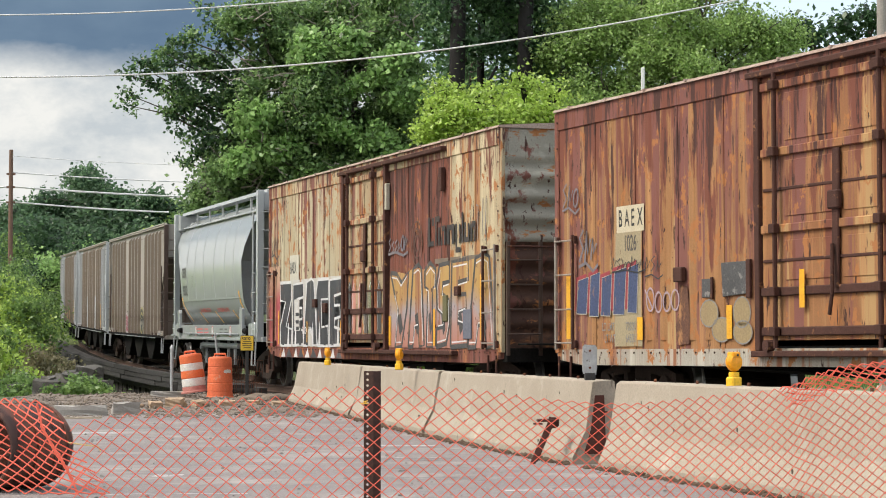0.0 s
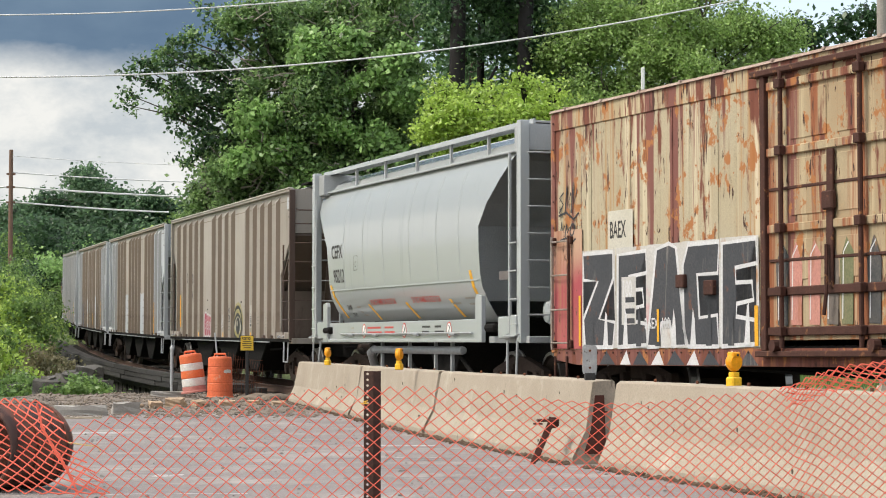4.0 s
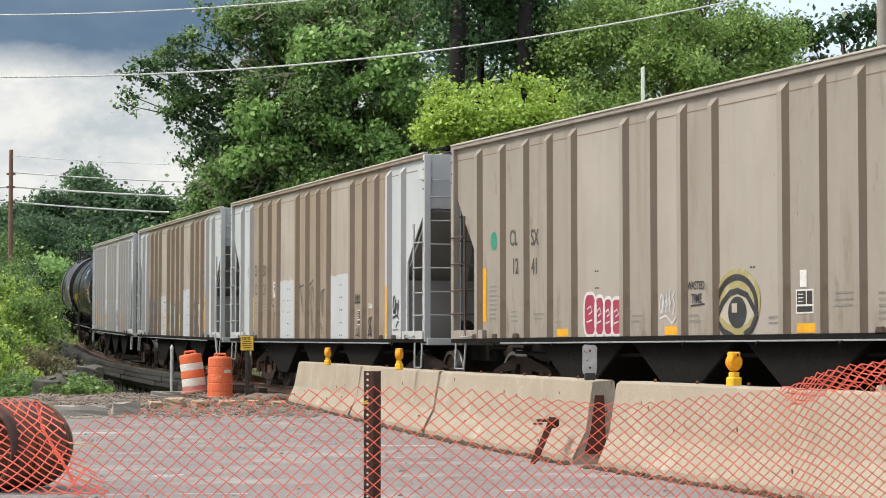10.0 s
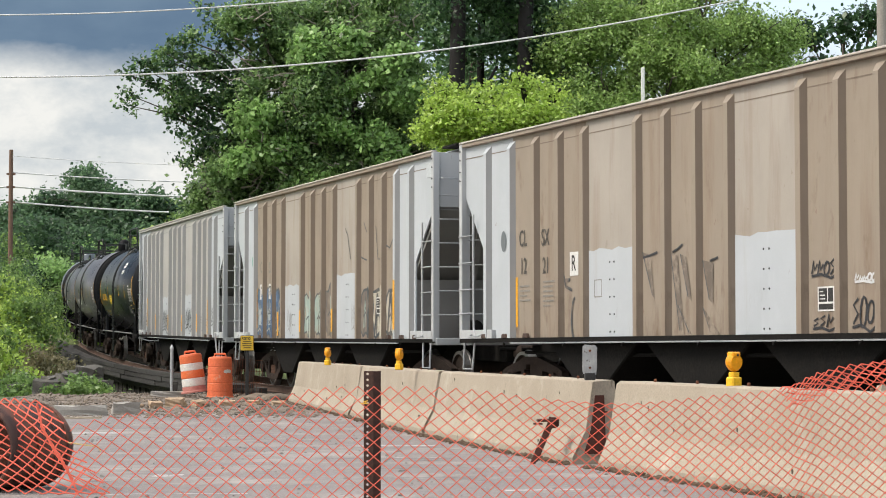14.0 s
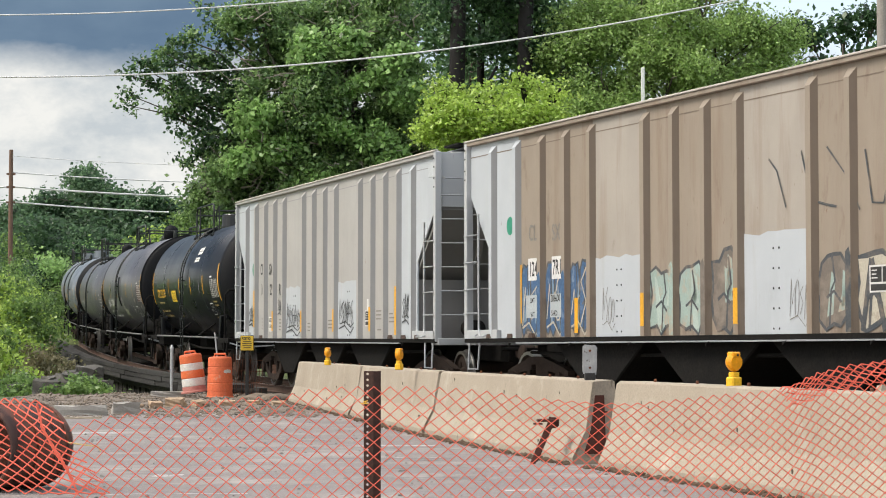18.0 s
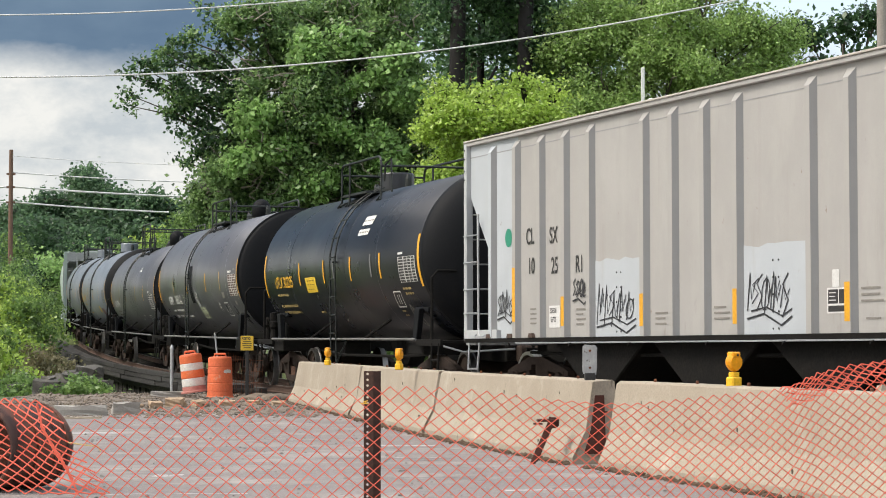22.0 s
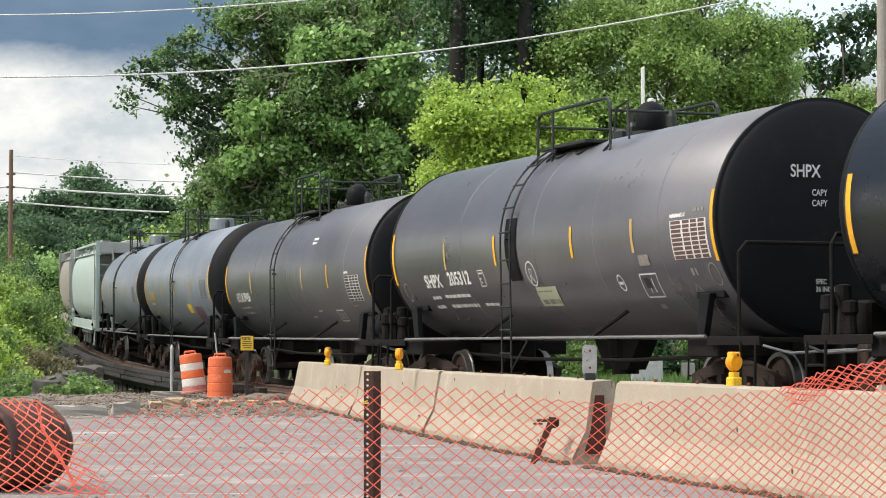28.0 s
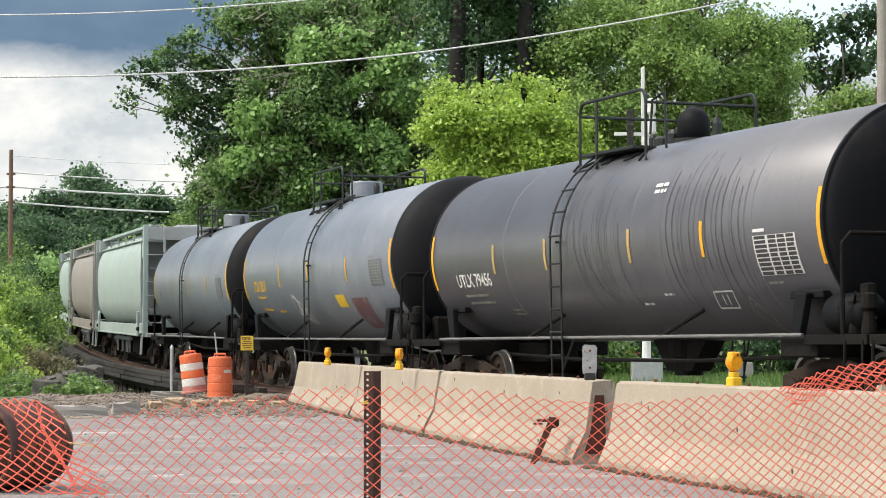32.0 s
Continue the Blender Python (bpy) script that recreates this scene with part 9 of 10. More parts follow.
def on_slope_text(s, x, z, size, material, wide=0.8):
    me = text_mesh(s, size * 1.38, wide)
    for v in me.vertices:
        v.co = Vector((x + v.co.x, shell_y(z + v.co.y) - 0.002, z + v.co.y))
    me.materials.append(material)
    ob = new("lettering", me)
    ob.parent = c3
    ob["label"] = "painted letters " + s.lower()


on_slope_text("CEFX", -4.60, 2.87, 0.27, M_LETTER, 0.84)
on_slope_text("95212", -4.54, 2.38, 0.27, M_LETTER, 0.80)
on_slope_text("DO NOT HAMMER ON SIDE OF CAR", -2.38, 1.83, 0.105, M_LETTERRED, 0.68)
on_slope_text("DO NOT HAMMER ON SIDE OF CAR", 0.22, 1.83, 0.105, M_LETTERRED, 0.68)
on_slope_text("LD LMT", -4.08, 1.76, 0.09, M_LETTER, 0.8)
on_slope_text("LT WT", -3.95, 1.60, 0.09, M_LETTER, 0.8)
for x in (-3.75, -2.45, -1.15, 0.45, 2.0, 3.2):
    bm = bmesh.new()
    prev = None
    for k in range(9):
        z = 2.15 + (4.0 - 2.15) * k / 8
        row = [bm.verts.new((x + dx, shell_y(z) - d, z)) for dx, d in ((-0.022, 0.0), (0.0, 0.007), (0.022, 0.0))]
        if prev:
            for q in (0, 1):
                bm.faces.new((prev[q], prev[q + 1], row[q + 1], row[q]))
        prev = row
    part("panel_weld", bm, GREY, c3, "faint raised weld over the shell")
for x, z, w, rows in ((-3.4, 1.74, 0.25, 2), (-3.2, 1.58, 0.3, 1), (2.35, 1.72, 0.45, 1), (3.1, 1.80, 0.5, 3)):
    for i in range(rows):
        on_slope("small_print", x + 0.1 * i, x + w, z - 0.1 * i, z - 0.1 * i + 0.035, M_LETTERGREY, "line of stencil too small to read")
for x in (-2.42, 0.11, 2.63):
    flat("warning_disc", ring(x, 1.28, 0.13, 0.14, 20)[:-1], M_LETTERRED, c3, -1.582, "red-ringed warning disc")
    flat("warning_disc", ring(x, 1.28, 0.105, 0.115, 20)[:-1], M_WHITE, c3, -1.584, "white warning disc")
    stroke("warning_bar", [[(x - 0.07, 1.2), (x + 0.07, 1.36)], [(x - 0.02, 1.2), (x + 0.03, 1.3), (x - 0.02, 1.36)]], 0.02, M_LETTER, c3, -1.586, "black pictogram strokes")
for x, w, m in ((-2.2, 0.95, M_LETTERRED), (-1.1, 0.85, M_LETTERRED), (-3.3, 0.3, M_LETTERGREY), (1.15, 0.55, M_LETTER), (1.85, 0.55, M_LETTER)):
    small_print(x, 1.34, w, 2, m, c3, -1.583, 0.09, 0.035, seed=int(x * 10) + 90)
part("grab_rail", tb([(-3.9, -1.62, 1.22), (3.9, -1.62, 1.22)], 0.018, 6), M_GALV, c3, "long thin grab rail")
for x in (-3.2, -1.6, 0.9, 2.9):
    part("rail_clamp", tb([(x - 0.1, -1.625, 1.2), (x + 0.15, -1.625, 1.2)], 0.025, 8), M_GALV, c3)
rect("patch_plate", 4.95, 5.4, 2.08, 2.22, mat("brown_plate", (0.16, 0.14, 0.13)), c3, -1.52, "dull brown plate")

m13 = round_hopper(147.0, 8.55, "covered_hopper", "faded mint-grey round-sided covered hopper wagon", MINT, GREYD, 6.4, 0.35)
m14 = round_hopper(165.2, 8.55, "covered_hopper", "dull taupe round-sided covered hopper wagon", DULL, GREYD, 6.4, 0.35)
m15 = round_hopper(183.4, 8.55, "covered_hopper", "faded mint-grey round-sided covered hopper wagon", MINT, GREYD, 6.4, 0.35)


# tank cars --------------------------------------------------------------------
M_RAILBLACK = mat("black_green_iron", (0.010, 0.014, 0.012), (0.016, 0.018, 0.016), 0.5, scale=4, bump=0.02)
M_RAILGREY = mat("dusty_grey_iron", (0.20, 0.20, 0.195), (0.12, 0.115, 0.11), 0.6, 0.1, scale=4)


def tankpaint(name, c, rough, dust, spec=0.5):
    return mat(name, c, tuple(v * 1.35 for v in c), rough, 0.0, scale=0.7, grain=50, bump=0.02, spec=spec, speck=0.3,
               layers=((dust, 1.1, (1.0, 1, 1), 0.5, 0.8), (tuple(v * 0.55 for v in c), 2.4, (5.0, 1, 1), 0.6, 0.75)))


TANK_BLACK = tankpaint("glossy_black_tank_paint", (0.0105, 0.0118, 0.016), 0.30, (0.0185, 0.0195, 0.0245))
TANK_DARK = tankpaint("dark_grey_tank_paint", (0.076, 0.074, 0.083), 0.31, (0.112, 0.109, 0.120), 1.0)
TANK_DUSTY = tankpaint("dusty_grey_tank_paint", (0.076, 0.076, 0.085), 0.34, (0.11, 0.109, 0.119), 0.85)
TANK_BLUE = tankpaint("blue_grey_tank_paint", (0.15, 0.17, 0.20), 0.32, (0.23, 0.245, 0.27))
TANK_BLUE2 = tankpaint("pale_blue_grey_tank_paint", (0.15, 0.17, 0.195), 0.34, (0.22, 0.235, 0.25))
HEAD_BLACK = mat("black_tank_head", (0.007, 0.0075, 0.009), (0.010, 0.0105, 0.012), 0.62, scale=0.8, grain=40, bump=0.02, spec=0.12, speck=0.3, layers=(((0.016, 0.0145, 0.014), 1.6, (1, 1, 1), 0.55, 0.75),))


RAIL_Z = 4.80


def around(r, cz, z):
    return math.asin(max(-0.999, min(0.999, (z - cz) / r)))


def tank_car(off, half_shell, r, cz, paint, head, label, round_head, ladder_x, dome_x, dome, rail_x, seams, strips, reservoir):
    L = half_shell
    e = stand(off, L - 0.6, "tank_wagon", label)
    part("tank_shell", lt(((r - 0.01, -L), (r, -L + 0.01), (r, 0.0), (r, L - 0.01), (r - 0.01, L)), "x", 72, (0, 0, cz)), paint, e, "", smooth=True)
    for s in (-1, 1):
        d = 0.62 if round_head else 0.22
        prof = [(r * math.cos(a), L + d * math.sin(a)) for a in (math.pi / 2 * k / 10 for k in range(10))] + [(0.02, L + d)]
        if not round_head:
            prof = [(r + 0.012, L - 0.05), (r + 0.012, L + 0.02)] + [(q * 0.985, h) for q, h in prof]
        bm = bmesh.new()
        lathe(bm, prof, "x", 72)
        part("tank_head", bm, head, e, "dished tank end", pose(0, 0, cz, 0, 0, 0 if s > 0 else 180), True)
    for x in seams:
        part("weld_band", lt(((r, x - 0.02), (r + 0.003, x - 0.012), (r + 0.003, x + 0.012), (r, x + 0.02)), "x", 64, (0, 0, cz)), paint, e)
    # reflector strips that follow the curve
    for x, w, z0, z1 in [(-L + 0.06, 0.10, cz - 0.58, cz + 0.36), (L - 0.14, 0.12, cz - 0.58, cz + 0.36)] + [(x, 0.085, cz - 0.38, cz + 0.10) for x in strips]:
        bm = bmesh.new()
        prev = None
        for k in range(9):
            a = around(r, cz, z0) + (around(r, cz, z1) - around(r, cz, z0)) * k / 8
            row = [bm.verts.new((xx, -(r + 0.009) * math.cos(a), cz + (r + 0.009) * math.sin(a))) for xx in (x, x + w)]
            if prev:
                bm.faces.new((prev[0], prev[1], row[1], row[0]))
            prev = row
        part("reflector", bm, M_STRIPE if (round(x * 100) % 3) or abs(x) > L * 0.8 else mat("dull_yellow_reflector", (0.50, 0.34, 0.13)), e, "yellow reflector strip")
    # walkway rail, saddles and stub sills
    for side in (-1, 1):
        part("side_rail", tb([(-L + 0.5, side * 1.50, 1.12), (L - 0.5, side * 1.50, 1.12)], 0.024, 8), M_RAILGREY if side < 0 else M_STEEL, e, "long straight grey side rail")
    for s in (-1, 1):
        for side in (-1, 1):
            part("saddle", pz([(s * (L - 0.95), 1.08), (s * (L - 0.75), 1.08), (s * (L - 0.55), cz - r * 0.62), (s * (L - 0.85), cz - r * 0.62)], "y", side * 1.36 - 0.05, side * 1.36 + 0.05, 0.01), HEAD_BLACK, e)
            part("saddle_strap", bx(min(s * (L - 1.15), s * (L - 0.35)), max(s * (L - 1.15), s * (L - 0.35)), side * 1.20 - 0.1, side * 1.20 + 0.1, cz - r * 0.66, cz - r * 0.60, 0.01), HEAD_BLACK, e)
            part("rail_stay", tb([(s * L * 0.35, side * 1.50, 1.12), (s * L * 0.35 + 0.45, side * 1.05, cz - r * 0.72)], 0.03, 6), M_STEEL, e)
        part("bolster_plate", bx(min(s * (L - 1.2), s * (L - 0.3)), max(s * (L - 1.2), s * (L - 0.3)), -1.42, 1.42, 0.84, 1.10, 0.02), M_STEEL, e)
        part("stub_sill", bx(min(s * (L - 2.4), s * (L + 1.05)), max(s * (L - 2.4), s * (L + 1.05)), -0.3, 0.3, 0.72, 1.06, 0.02), M_STEEL, e)
        part("end_platform", bx(min(s * (L + 0.30), s * (L + 0.95)), max(s * (L + 0.30), s * (L + 0.95)), -1.45, 1.45, 1.04, 1.10, 0.008), M_STEEL, e)
        part("platform_edge", bx(min(s * (L - 0.45), s * (L + 0.98)), max(s * (L - 0.45), s * (L + 0.98)), -1.50, -1.45, 1.0, 1.12, 0.006), M_STEEL, e)
        part("end_handrail", tb([(s * (L + 0.4), -1.47, 1.1), (s * (L + 0.4), -1.47, 2.22), (s * (L + 0.43), -1.38, 2.34), (s * (L + 0.43), 1.38, 2.34), (s * (L + 0.4), 1.47, 2.22), (s * (L + 0.4), 1.47, 1.1)], 0.028, 8), M_STEEL, e, "bent black end handrail")
        part("step_iron", tb([(s * (L + 0.9), -1.5, 1.05), (s * (L + 0.9), -1.52, 0.45), (s * (L + 0.5), -1.52, 0.45), (s * (L + 0.5), -1.5, 1.05)], 0.022, 6), M_STEEL, e)
        part("step_iron", tb([(s * (L + 0.9), -1.5, 0.75), (s * (L + 0.5), -1.5, 0.75)], 0.02, 6), M_STEEL, e)
        part("uncoupling_lever", tb([(s * (L + 1.0), -1.45, 1.0), (s * (L + 1.08), -1.1, 0.9), (s * (L + 1.1), -0.15, 0.95)], 0.018, 6), M_GALV, e)
        coupler(e, s * (L + 0.95))
        truck(e, s * (L - 0.6), off)
    # brake gear and air reservoir at one end
    if reservoir:
        part("air_tank", lt(((0.06, -0.48), (0.2, -0.44), (0.25, -0.34), (0.25, 0.34), (0.2, 0.44), (0.06, 0.48)), "x", 18, (L + 0.10, -1.12, 1.38)), HEAD_BLACK, e, "round air reservoir", smooth=True)
        part("reservoir_strap", lt(((0.256, -0.03), (0.256, 0.03)), "x", 18, (L + 0.10, -1.12, 1.38)), M_STEEL, e)
    g = L if reservoir else -L
    q = 1 if reservoir else -1
    part("brake_valve", bx(min(g + q * 0.45, g + q * 0.75), max(g + q * 0.45, g + q * 0.75), -0.9, -0.3, 1.1, 1.55, 0.04), M_STEEL, e)
    for k, (dx, yy, hh) in enumerate(((0.35, -1.25, 0.42), (0.55, -1.2, 0.62), (0.72, -1.3, 0.5))):
        part("valve_body", lt(((0.09, 1.10), (0.10, 1.14), (0.07, 1.14 + hh * 0.5), (0.11, 1.16 + hh * 0.55), (0.10, 1.1 + hh), (0.03, 1.12 + hh)), "z", 10, (g + q * dx, yy, 0)), M_STEEL, e, "small brake valve")
    part("valve_pipe", tb([(g + q * 0.3, -1.3, 1.2), (g + q * 0.5, -1.35, 1.62), (g + q * 0.8, -1.25, 1.3)], 0.022, 6), M_STEEL, e)
    part("brake_wheel", ring_wheel(), M_STEEL, e, "", pose(L + 0.8, 0.6, 1.9))
    part("train_line", tb([(-L, -0.55, 0.9), (-2, -0.7, 0.78), (2, -0.7, 0.78), (L, -0.55, 0.9)], 0.03, 6), M_STEEL, e)
    part("bottom_outlet", lt(((0.22, 0.55), (0.22, 0.8), (0.3, 0.82), (0.3, cz - r + 0.06)), "z", 14, (0.3, 0, 0)), M_STEEL, e)
    part("skid", pz([(-0.6, cz - r + 0.05), (1.2, cz - r + 0.05), (0.7, 0.62), (-0.1, 0.62)], "y", -0.16, 0.16), M_STEEL, e)
    # side ladder following the shell
    for side in (-1, 1):
        top = around(r + 0.1, cz, cz + r * 0.985)
        for dx in (-0.2, 0.2):
            pts = [(ladder_x + dx, side * (r + 0.06), 0.42), (ladder_x + dx, side * (r + 0.1), cz)] + [(ladder_x + dx, side * (r + 0.1) * math.cos(a), cz + (r + 0.1) * math.sin(a)) for a in [top * k / 10 for k in range(1, 11)]]
            part("ladder_rail", tb(pts, 0.018, 6), M_RAILBLACK, e)
        for k in range(5):
            a = top * (k + 0.3) / 5
            rungs(e, M_RAILBLACK, (ladder_x - 0.22, side * (r + 0.11) * math.cos(a)), (ladder_x + 0.22, side * (r + 0.11) * math.cos(a)), (cz + (r + 0.11) * math.sin(a),), 0.016)
        for k in range(6):
            rungs(e, M_RAILBLACK, (ladder_x - 0.22, side * (r + 0.09)), (ladder_x + 0.22, side * (r + 0.09)), (0.5 + (cz - 0.6) * k / 5.6,), 0.016)
        part("ladder_bracket", tb([(ladder_x, side * (r - 0.02), cz + 0.02), (ladder_x, side * (r + 0.1), cz + 0.02)], 0.02, 5), M_RAILBLACK, e)
        part("ladder_stay", tb([(ladder_x + 0.5, side * 1.50, 1.12), (ladder_x + 0.2, side * (r + 0.07), 0.6)], 0.016, 5), M_RAILBLACK, e)
    # top platform, railing and fittings
    T = cz + r
    x0, x1 = rail_x
    for side in (-1, 1):
        part("top_platform", bx(x0, x0 + 1.9, side * 0.72 - 0.2, side * 0.72 + 0.2, T - 0.12, T - 0.07, 0.006), M_RAILBLACK, e, "black grating walkway")
        for x in (x0, x0 + 0.62, x1):
            part("railing_post", tb([(x, side * 0.92, T - 0.24), (x, side * 0.92, RAIL_Z - (0.0 if x0 < x < x1 else 0.18))], 0.025, 6), M_RAILBLACK, e)
            part("post_foot", tb([(x - 0.12, side * 0.98, T - 0.33), (x, side * 0.92, T - 0.22), (x + 0.12, side * 0.98, T - 0.33)], 0.022, 5), M_RAILBLACK, e)
        part("top_railing", tb([(x0, side * 0.92, RAIL_Z - 0.19), (x0 + 0.025, side * 0.92, RAIL_Z - 0.09), (x0 + 0.09, side * 0.92, RAIL_Z - 0.02), (x0 + 0.2, side * 0.92, RAIL_Z), (x1 - 0.2, side * 0.92, RAIL_Z), (x1 - 0.09, side * 0.92, RAIL_Z - 0.02), (x1 - 0.025, side * 0.92, RAIL_Z - 0.09), (x1, side * 0.92, RAIL_Z - 0.19)], 0.027, 6), M_RAILBLACK, e, "dark safety railing")
        for x in (x0 + 0.1, x0 + 0.9, x0 + 1.7):
            part("platform_bracket", tb([(x, side * 0.55, T - 0.12), (x + 0.05, side * 1.0, T - 0.3)], 0.022, 5), M_RAILBLACK, e)
    for x in (x0, x1):
        part("cross_railing", tb([(x, -0.92, RAIL_Z - 0.20), (x, 0.92, RAIL_Z - 0.20)], 0.024, 6), M_RAILBLACK, e)
    part("hand_loop", tb([(x1 + 0.02, -0.86, T + 0.05), (x1 + 0.1, -0.86, RAIL_Z - 0.18), (x1 + 0.5, -0.86, RAIL_Z - 0.1), (x1 + 0.55, -0.86, T - 0.2)], 0.02, 6), M_RAILBLACK, e)
    if dome == "ball":
        part("manway", lt([(0.25, T - 0.1), (0.25, T + 0.26)] + [(0.25 * math.cos(a), T + 0.26 + 0.25 * math.sin(a)) for a in (math.pi / 2 * k / 7 for k in range(1, 7))] + [(0.01, T + 0.51)], "z", 24, (dome_x, 0, 0)), HEAD_BLACK, e, "rounded dome over the valves", smooth=True)
    else:
        part("manway", lt(((0.36, T - 0.1), (0.36, T + 0.33), (0.34, T + 0.36), (0.02, T + 0.37)), "z", 24, (dome_x, 0, 0)), paint, e, "flat-topped valve housing")
    part("manway_flange", lt(((0.38, T - 0.06), (0.38, T + 0.02)), "z", 20, (dome_x, 0, 0)), M_RAILBLACK, e)
    for dx, h, q in ((-0.55, 0.22, 0.11), (-0.85, 0.14, 0.16), (0.62, 0.3, 0.07), (-1.15, 0.2, 0.06)):
        part("valve", lt(((q, T - 0.08), (q, T + h * 0.7), (q * 0.6, T + h)), "z", 12, (dome_x + dx, 0.1 * dx, 0)), M_RAILBLACK, e)
    return e


def tank_rect(name, x0, x1, z0, z1, material, parent, wrap, label, lift=0.0, shear=0.0):
    """A painted panel that follows the round shell."""
    r, cz = wrap
    bm = bmesh.new()
    prev = None
    for k in range(7):
        z = z0 + (z1 - z0) * k / 6
        a = around(r, cz, z)
        row = [bm.verts.new((x + shear * k / 6, -(r + 0.004 + lift) * math.cos(a), cz + (r + 0.004 + lift) * math.sin(a))) for x in (x0, x1)]
        if prev:
            bm.faces.new((prev[0], prev[1], row[1], row[0]))
        prev = row
    return part(name, bm, material, parent, label)


def tank_table(x0, x1, z0, z1, e, W, ground, ink, seed):
    """A data table: pale frame, heading row and rows of figures too small to read."""
    rr = random.Random(seed)
    tank_rect("data_table", x0, x1, z0, z1, ground, e, W, "stencilled data table", 0.002)
    n = 9
    h = (z1 - z0) / n
    for k in range(n):
        z = z0 + h * (k + 0.5)
        cells = [x0 + (x1 - x0) * q for q in (0.03, 0.36, 0.58, 0.79)]
        for c, w in zip(cells, (0.30, 0.195, 0.185, 0.185)):
            tank_rect("table_cell", c, c + (x1 - x0) * w * rr.uniform(0.88, 1.0), z - h * 0.38, z + h * 0.38, ink, e, W, "figures too small to read", 0.005)
    tank_rect("table_heading", x0 + 0.02, x0 + 0.32, z1 + 0.045, z1 + 0.085, ground, e, W, "line of stencil too small to read", 0.004)


def tank_print(e, W, rows, material):
    for i, (x, z, w, h) in enumerate(rows):
        rr = random.Random(int(abs(x) * 91) + i)
        p = x
        while p < x + w:
            l = rr.uniform(0.06, 0.22)
            tank_rect("small_print", p, min(p + l, x + w), z - h / 2, z + h / 2, material, e, W, "stencil too small to read", 0.004)
            p += l + 0.035


def tank_card(x, z, w, h, e, W, material, lean=-0.12):
    for a, b in (((x, z), (x + w, z)), ((x + lean, z - h), (x + w + lean, z - h)), ((x + lean, z - h), (x, z)), ((x + w + lean, z - h), (x + w, z)), ((x + w * 0.4 + lean * 0.8, z - h * 0.8), (x + w * 0.4 + lean * 0.2, z - h * 0.2)), ((x + w * 0.65 + lean * 0.8, z - h * 0.8), (x + w * 0.65 + lean * 0.2, z - h * 0.2))):
        stroke("card_frame", [[(a[0] + (b[0] - a[0]) * k / 4, a[1] + (b[1] - a[1]) * k / 4) for k in range(5)]], 0.022, material, e, label="white outlined card", wrap=W)


def placard(x, z, e, W):
    q = [(x, z + 0.22), (x + 0.2, z), (x, z - 0.22), (x - 0.2, z), (x, z + 0.22)]
    pts = [(a[0] + (b[0] - a[0]) * k / 3, a[1] + (b[1] - a[1]) * k / 3) for a, b in zip(q, q[1:]) for k in range(3)] + [q[-1]]
    stroke("placard_holder", [pts, [(x - 0.12, z), (x, z + 0.13), (x + 0.12, z)]], 0.03, M_LETTERGREY, e, label="diamond placard holder", wrap=W)


t1 = tank_car(68.95, 6.0, 1.58, 2.66, TANK_BLACK, HEAD_BLACK, "glossy black tank wagon with yellow lettering", True, 0.38, -0.63, "flat", (-1.65, 1.32), (-3.6, -0.7, 0.9, 3.2), (-2.78, -0.76, 1.30, 3.40), False)
W1 = (1.584, 2.66)
lettering("UTLX 302205", -4.98, 2.36, 0.25, M_LETTERYELLOW, t1, wrap=W1, wide=0.80)
tank_print(t1, W1, ((-5.0, 2.10, 0.95, 0.05), (-5.1, 1.86, 1.5, 0.055), (-5.15, 1.72, 1.5, 0.055), (-2.0, 1.70, 0.35, 0.04)), mat("dull_gold_print", (0.40, 0.30, 0.12), None, 0.6, bump=0))
tank_rect("yellow_notice", -2.26, -1.42, 2.11, 2.43, M_SIGNYELLOW, t1, W1, "yellow notice panel", 0.003)
tank_print(t1, W1, ((-2.15, 2.36, 0.6, 0.025), (-2.15, 2.28, 0.6, 0.02), (-2.15, 2.18, 0.5, 0.02)), mat("dark_ochre_print", (0.30, 0.20, 0.02), None, 0.6, bump=0))
for x in (0.02, 2.78):
    tank_rect("worn_strip", x, x + 0.08, 2.32, 2.76, mat("worn_grey_strip", (0.16, 0.16, 0.16), None, 0.6, bump=0), t1, W1, "worn grey strip", 0.003)
tank_rect("notice", 1.72, 2.42, 3.36, 3.54, M_LETTERWHITE, t1, W1, "white notice on the upper shell", 0.003)
tank_rect("notice", 1.68, 2.40, 3.16, 3.28, M_LETTERWHITE, t1, W1, "white notice on the upper shell", 0.003)
tank_print(t1, W1, ((1.75, 3.22, 0.6, 0.03), (1.76, 3.45, 0.6, 0.03)), M_LETTERGREY)
tank_table(4.66, 5.72, 2.17, 2.64, t1, W1, M_LETTERWHITE, M_LETTER, 301)
tank_print(t1, W1, ((4.65, 2.06, 0.55, 0.04), (4.70, 1.97, 0.5, 0.04), (3.85, 1.66, 0.25, 0.03), (3.85, 1.58, 0.2, 0.03)), mat("dull_gold_print", (0.40, 0.30, 0.12)))
tank_card(3.95, 2.01, 0.45, 0.28, t1, W1, M_LETTERWHITE)
placard(4.55, 1.55, t1, W1)

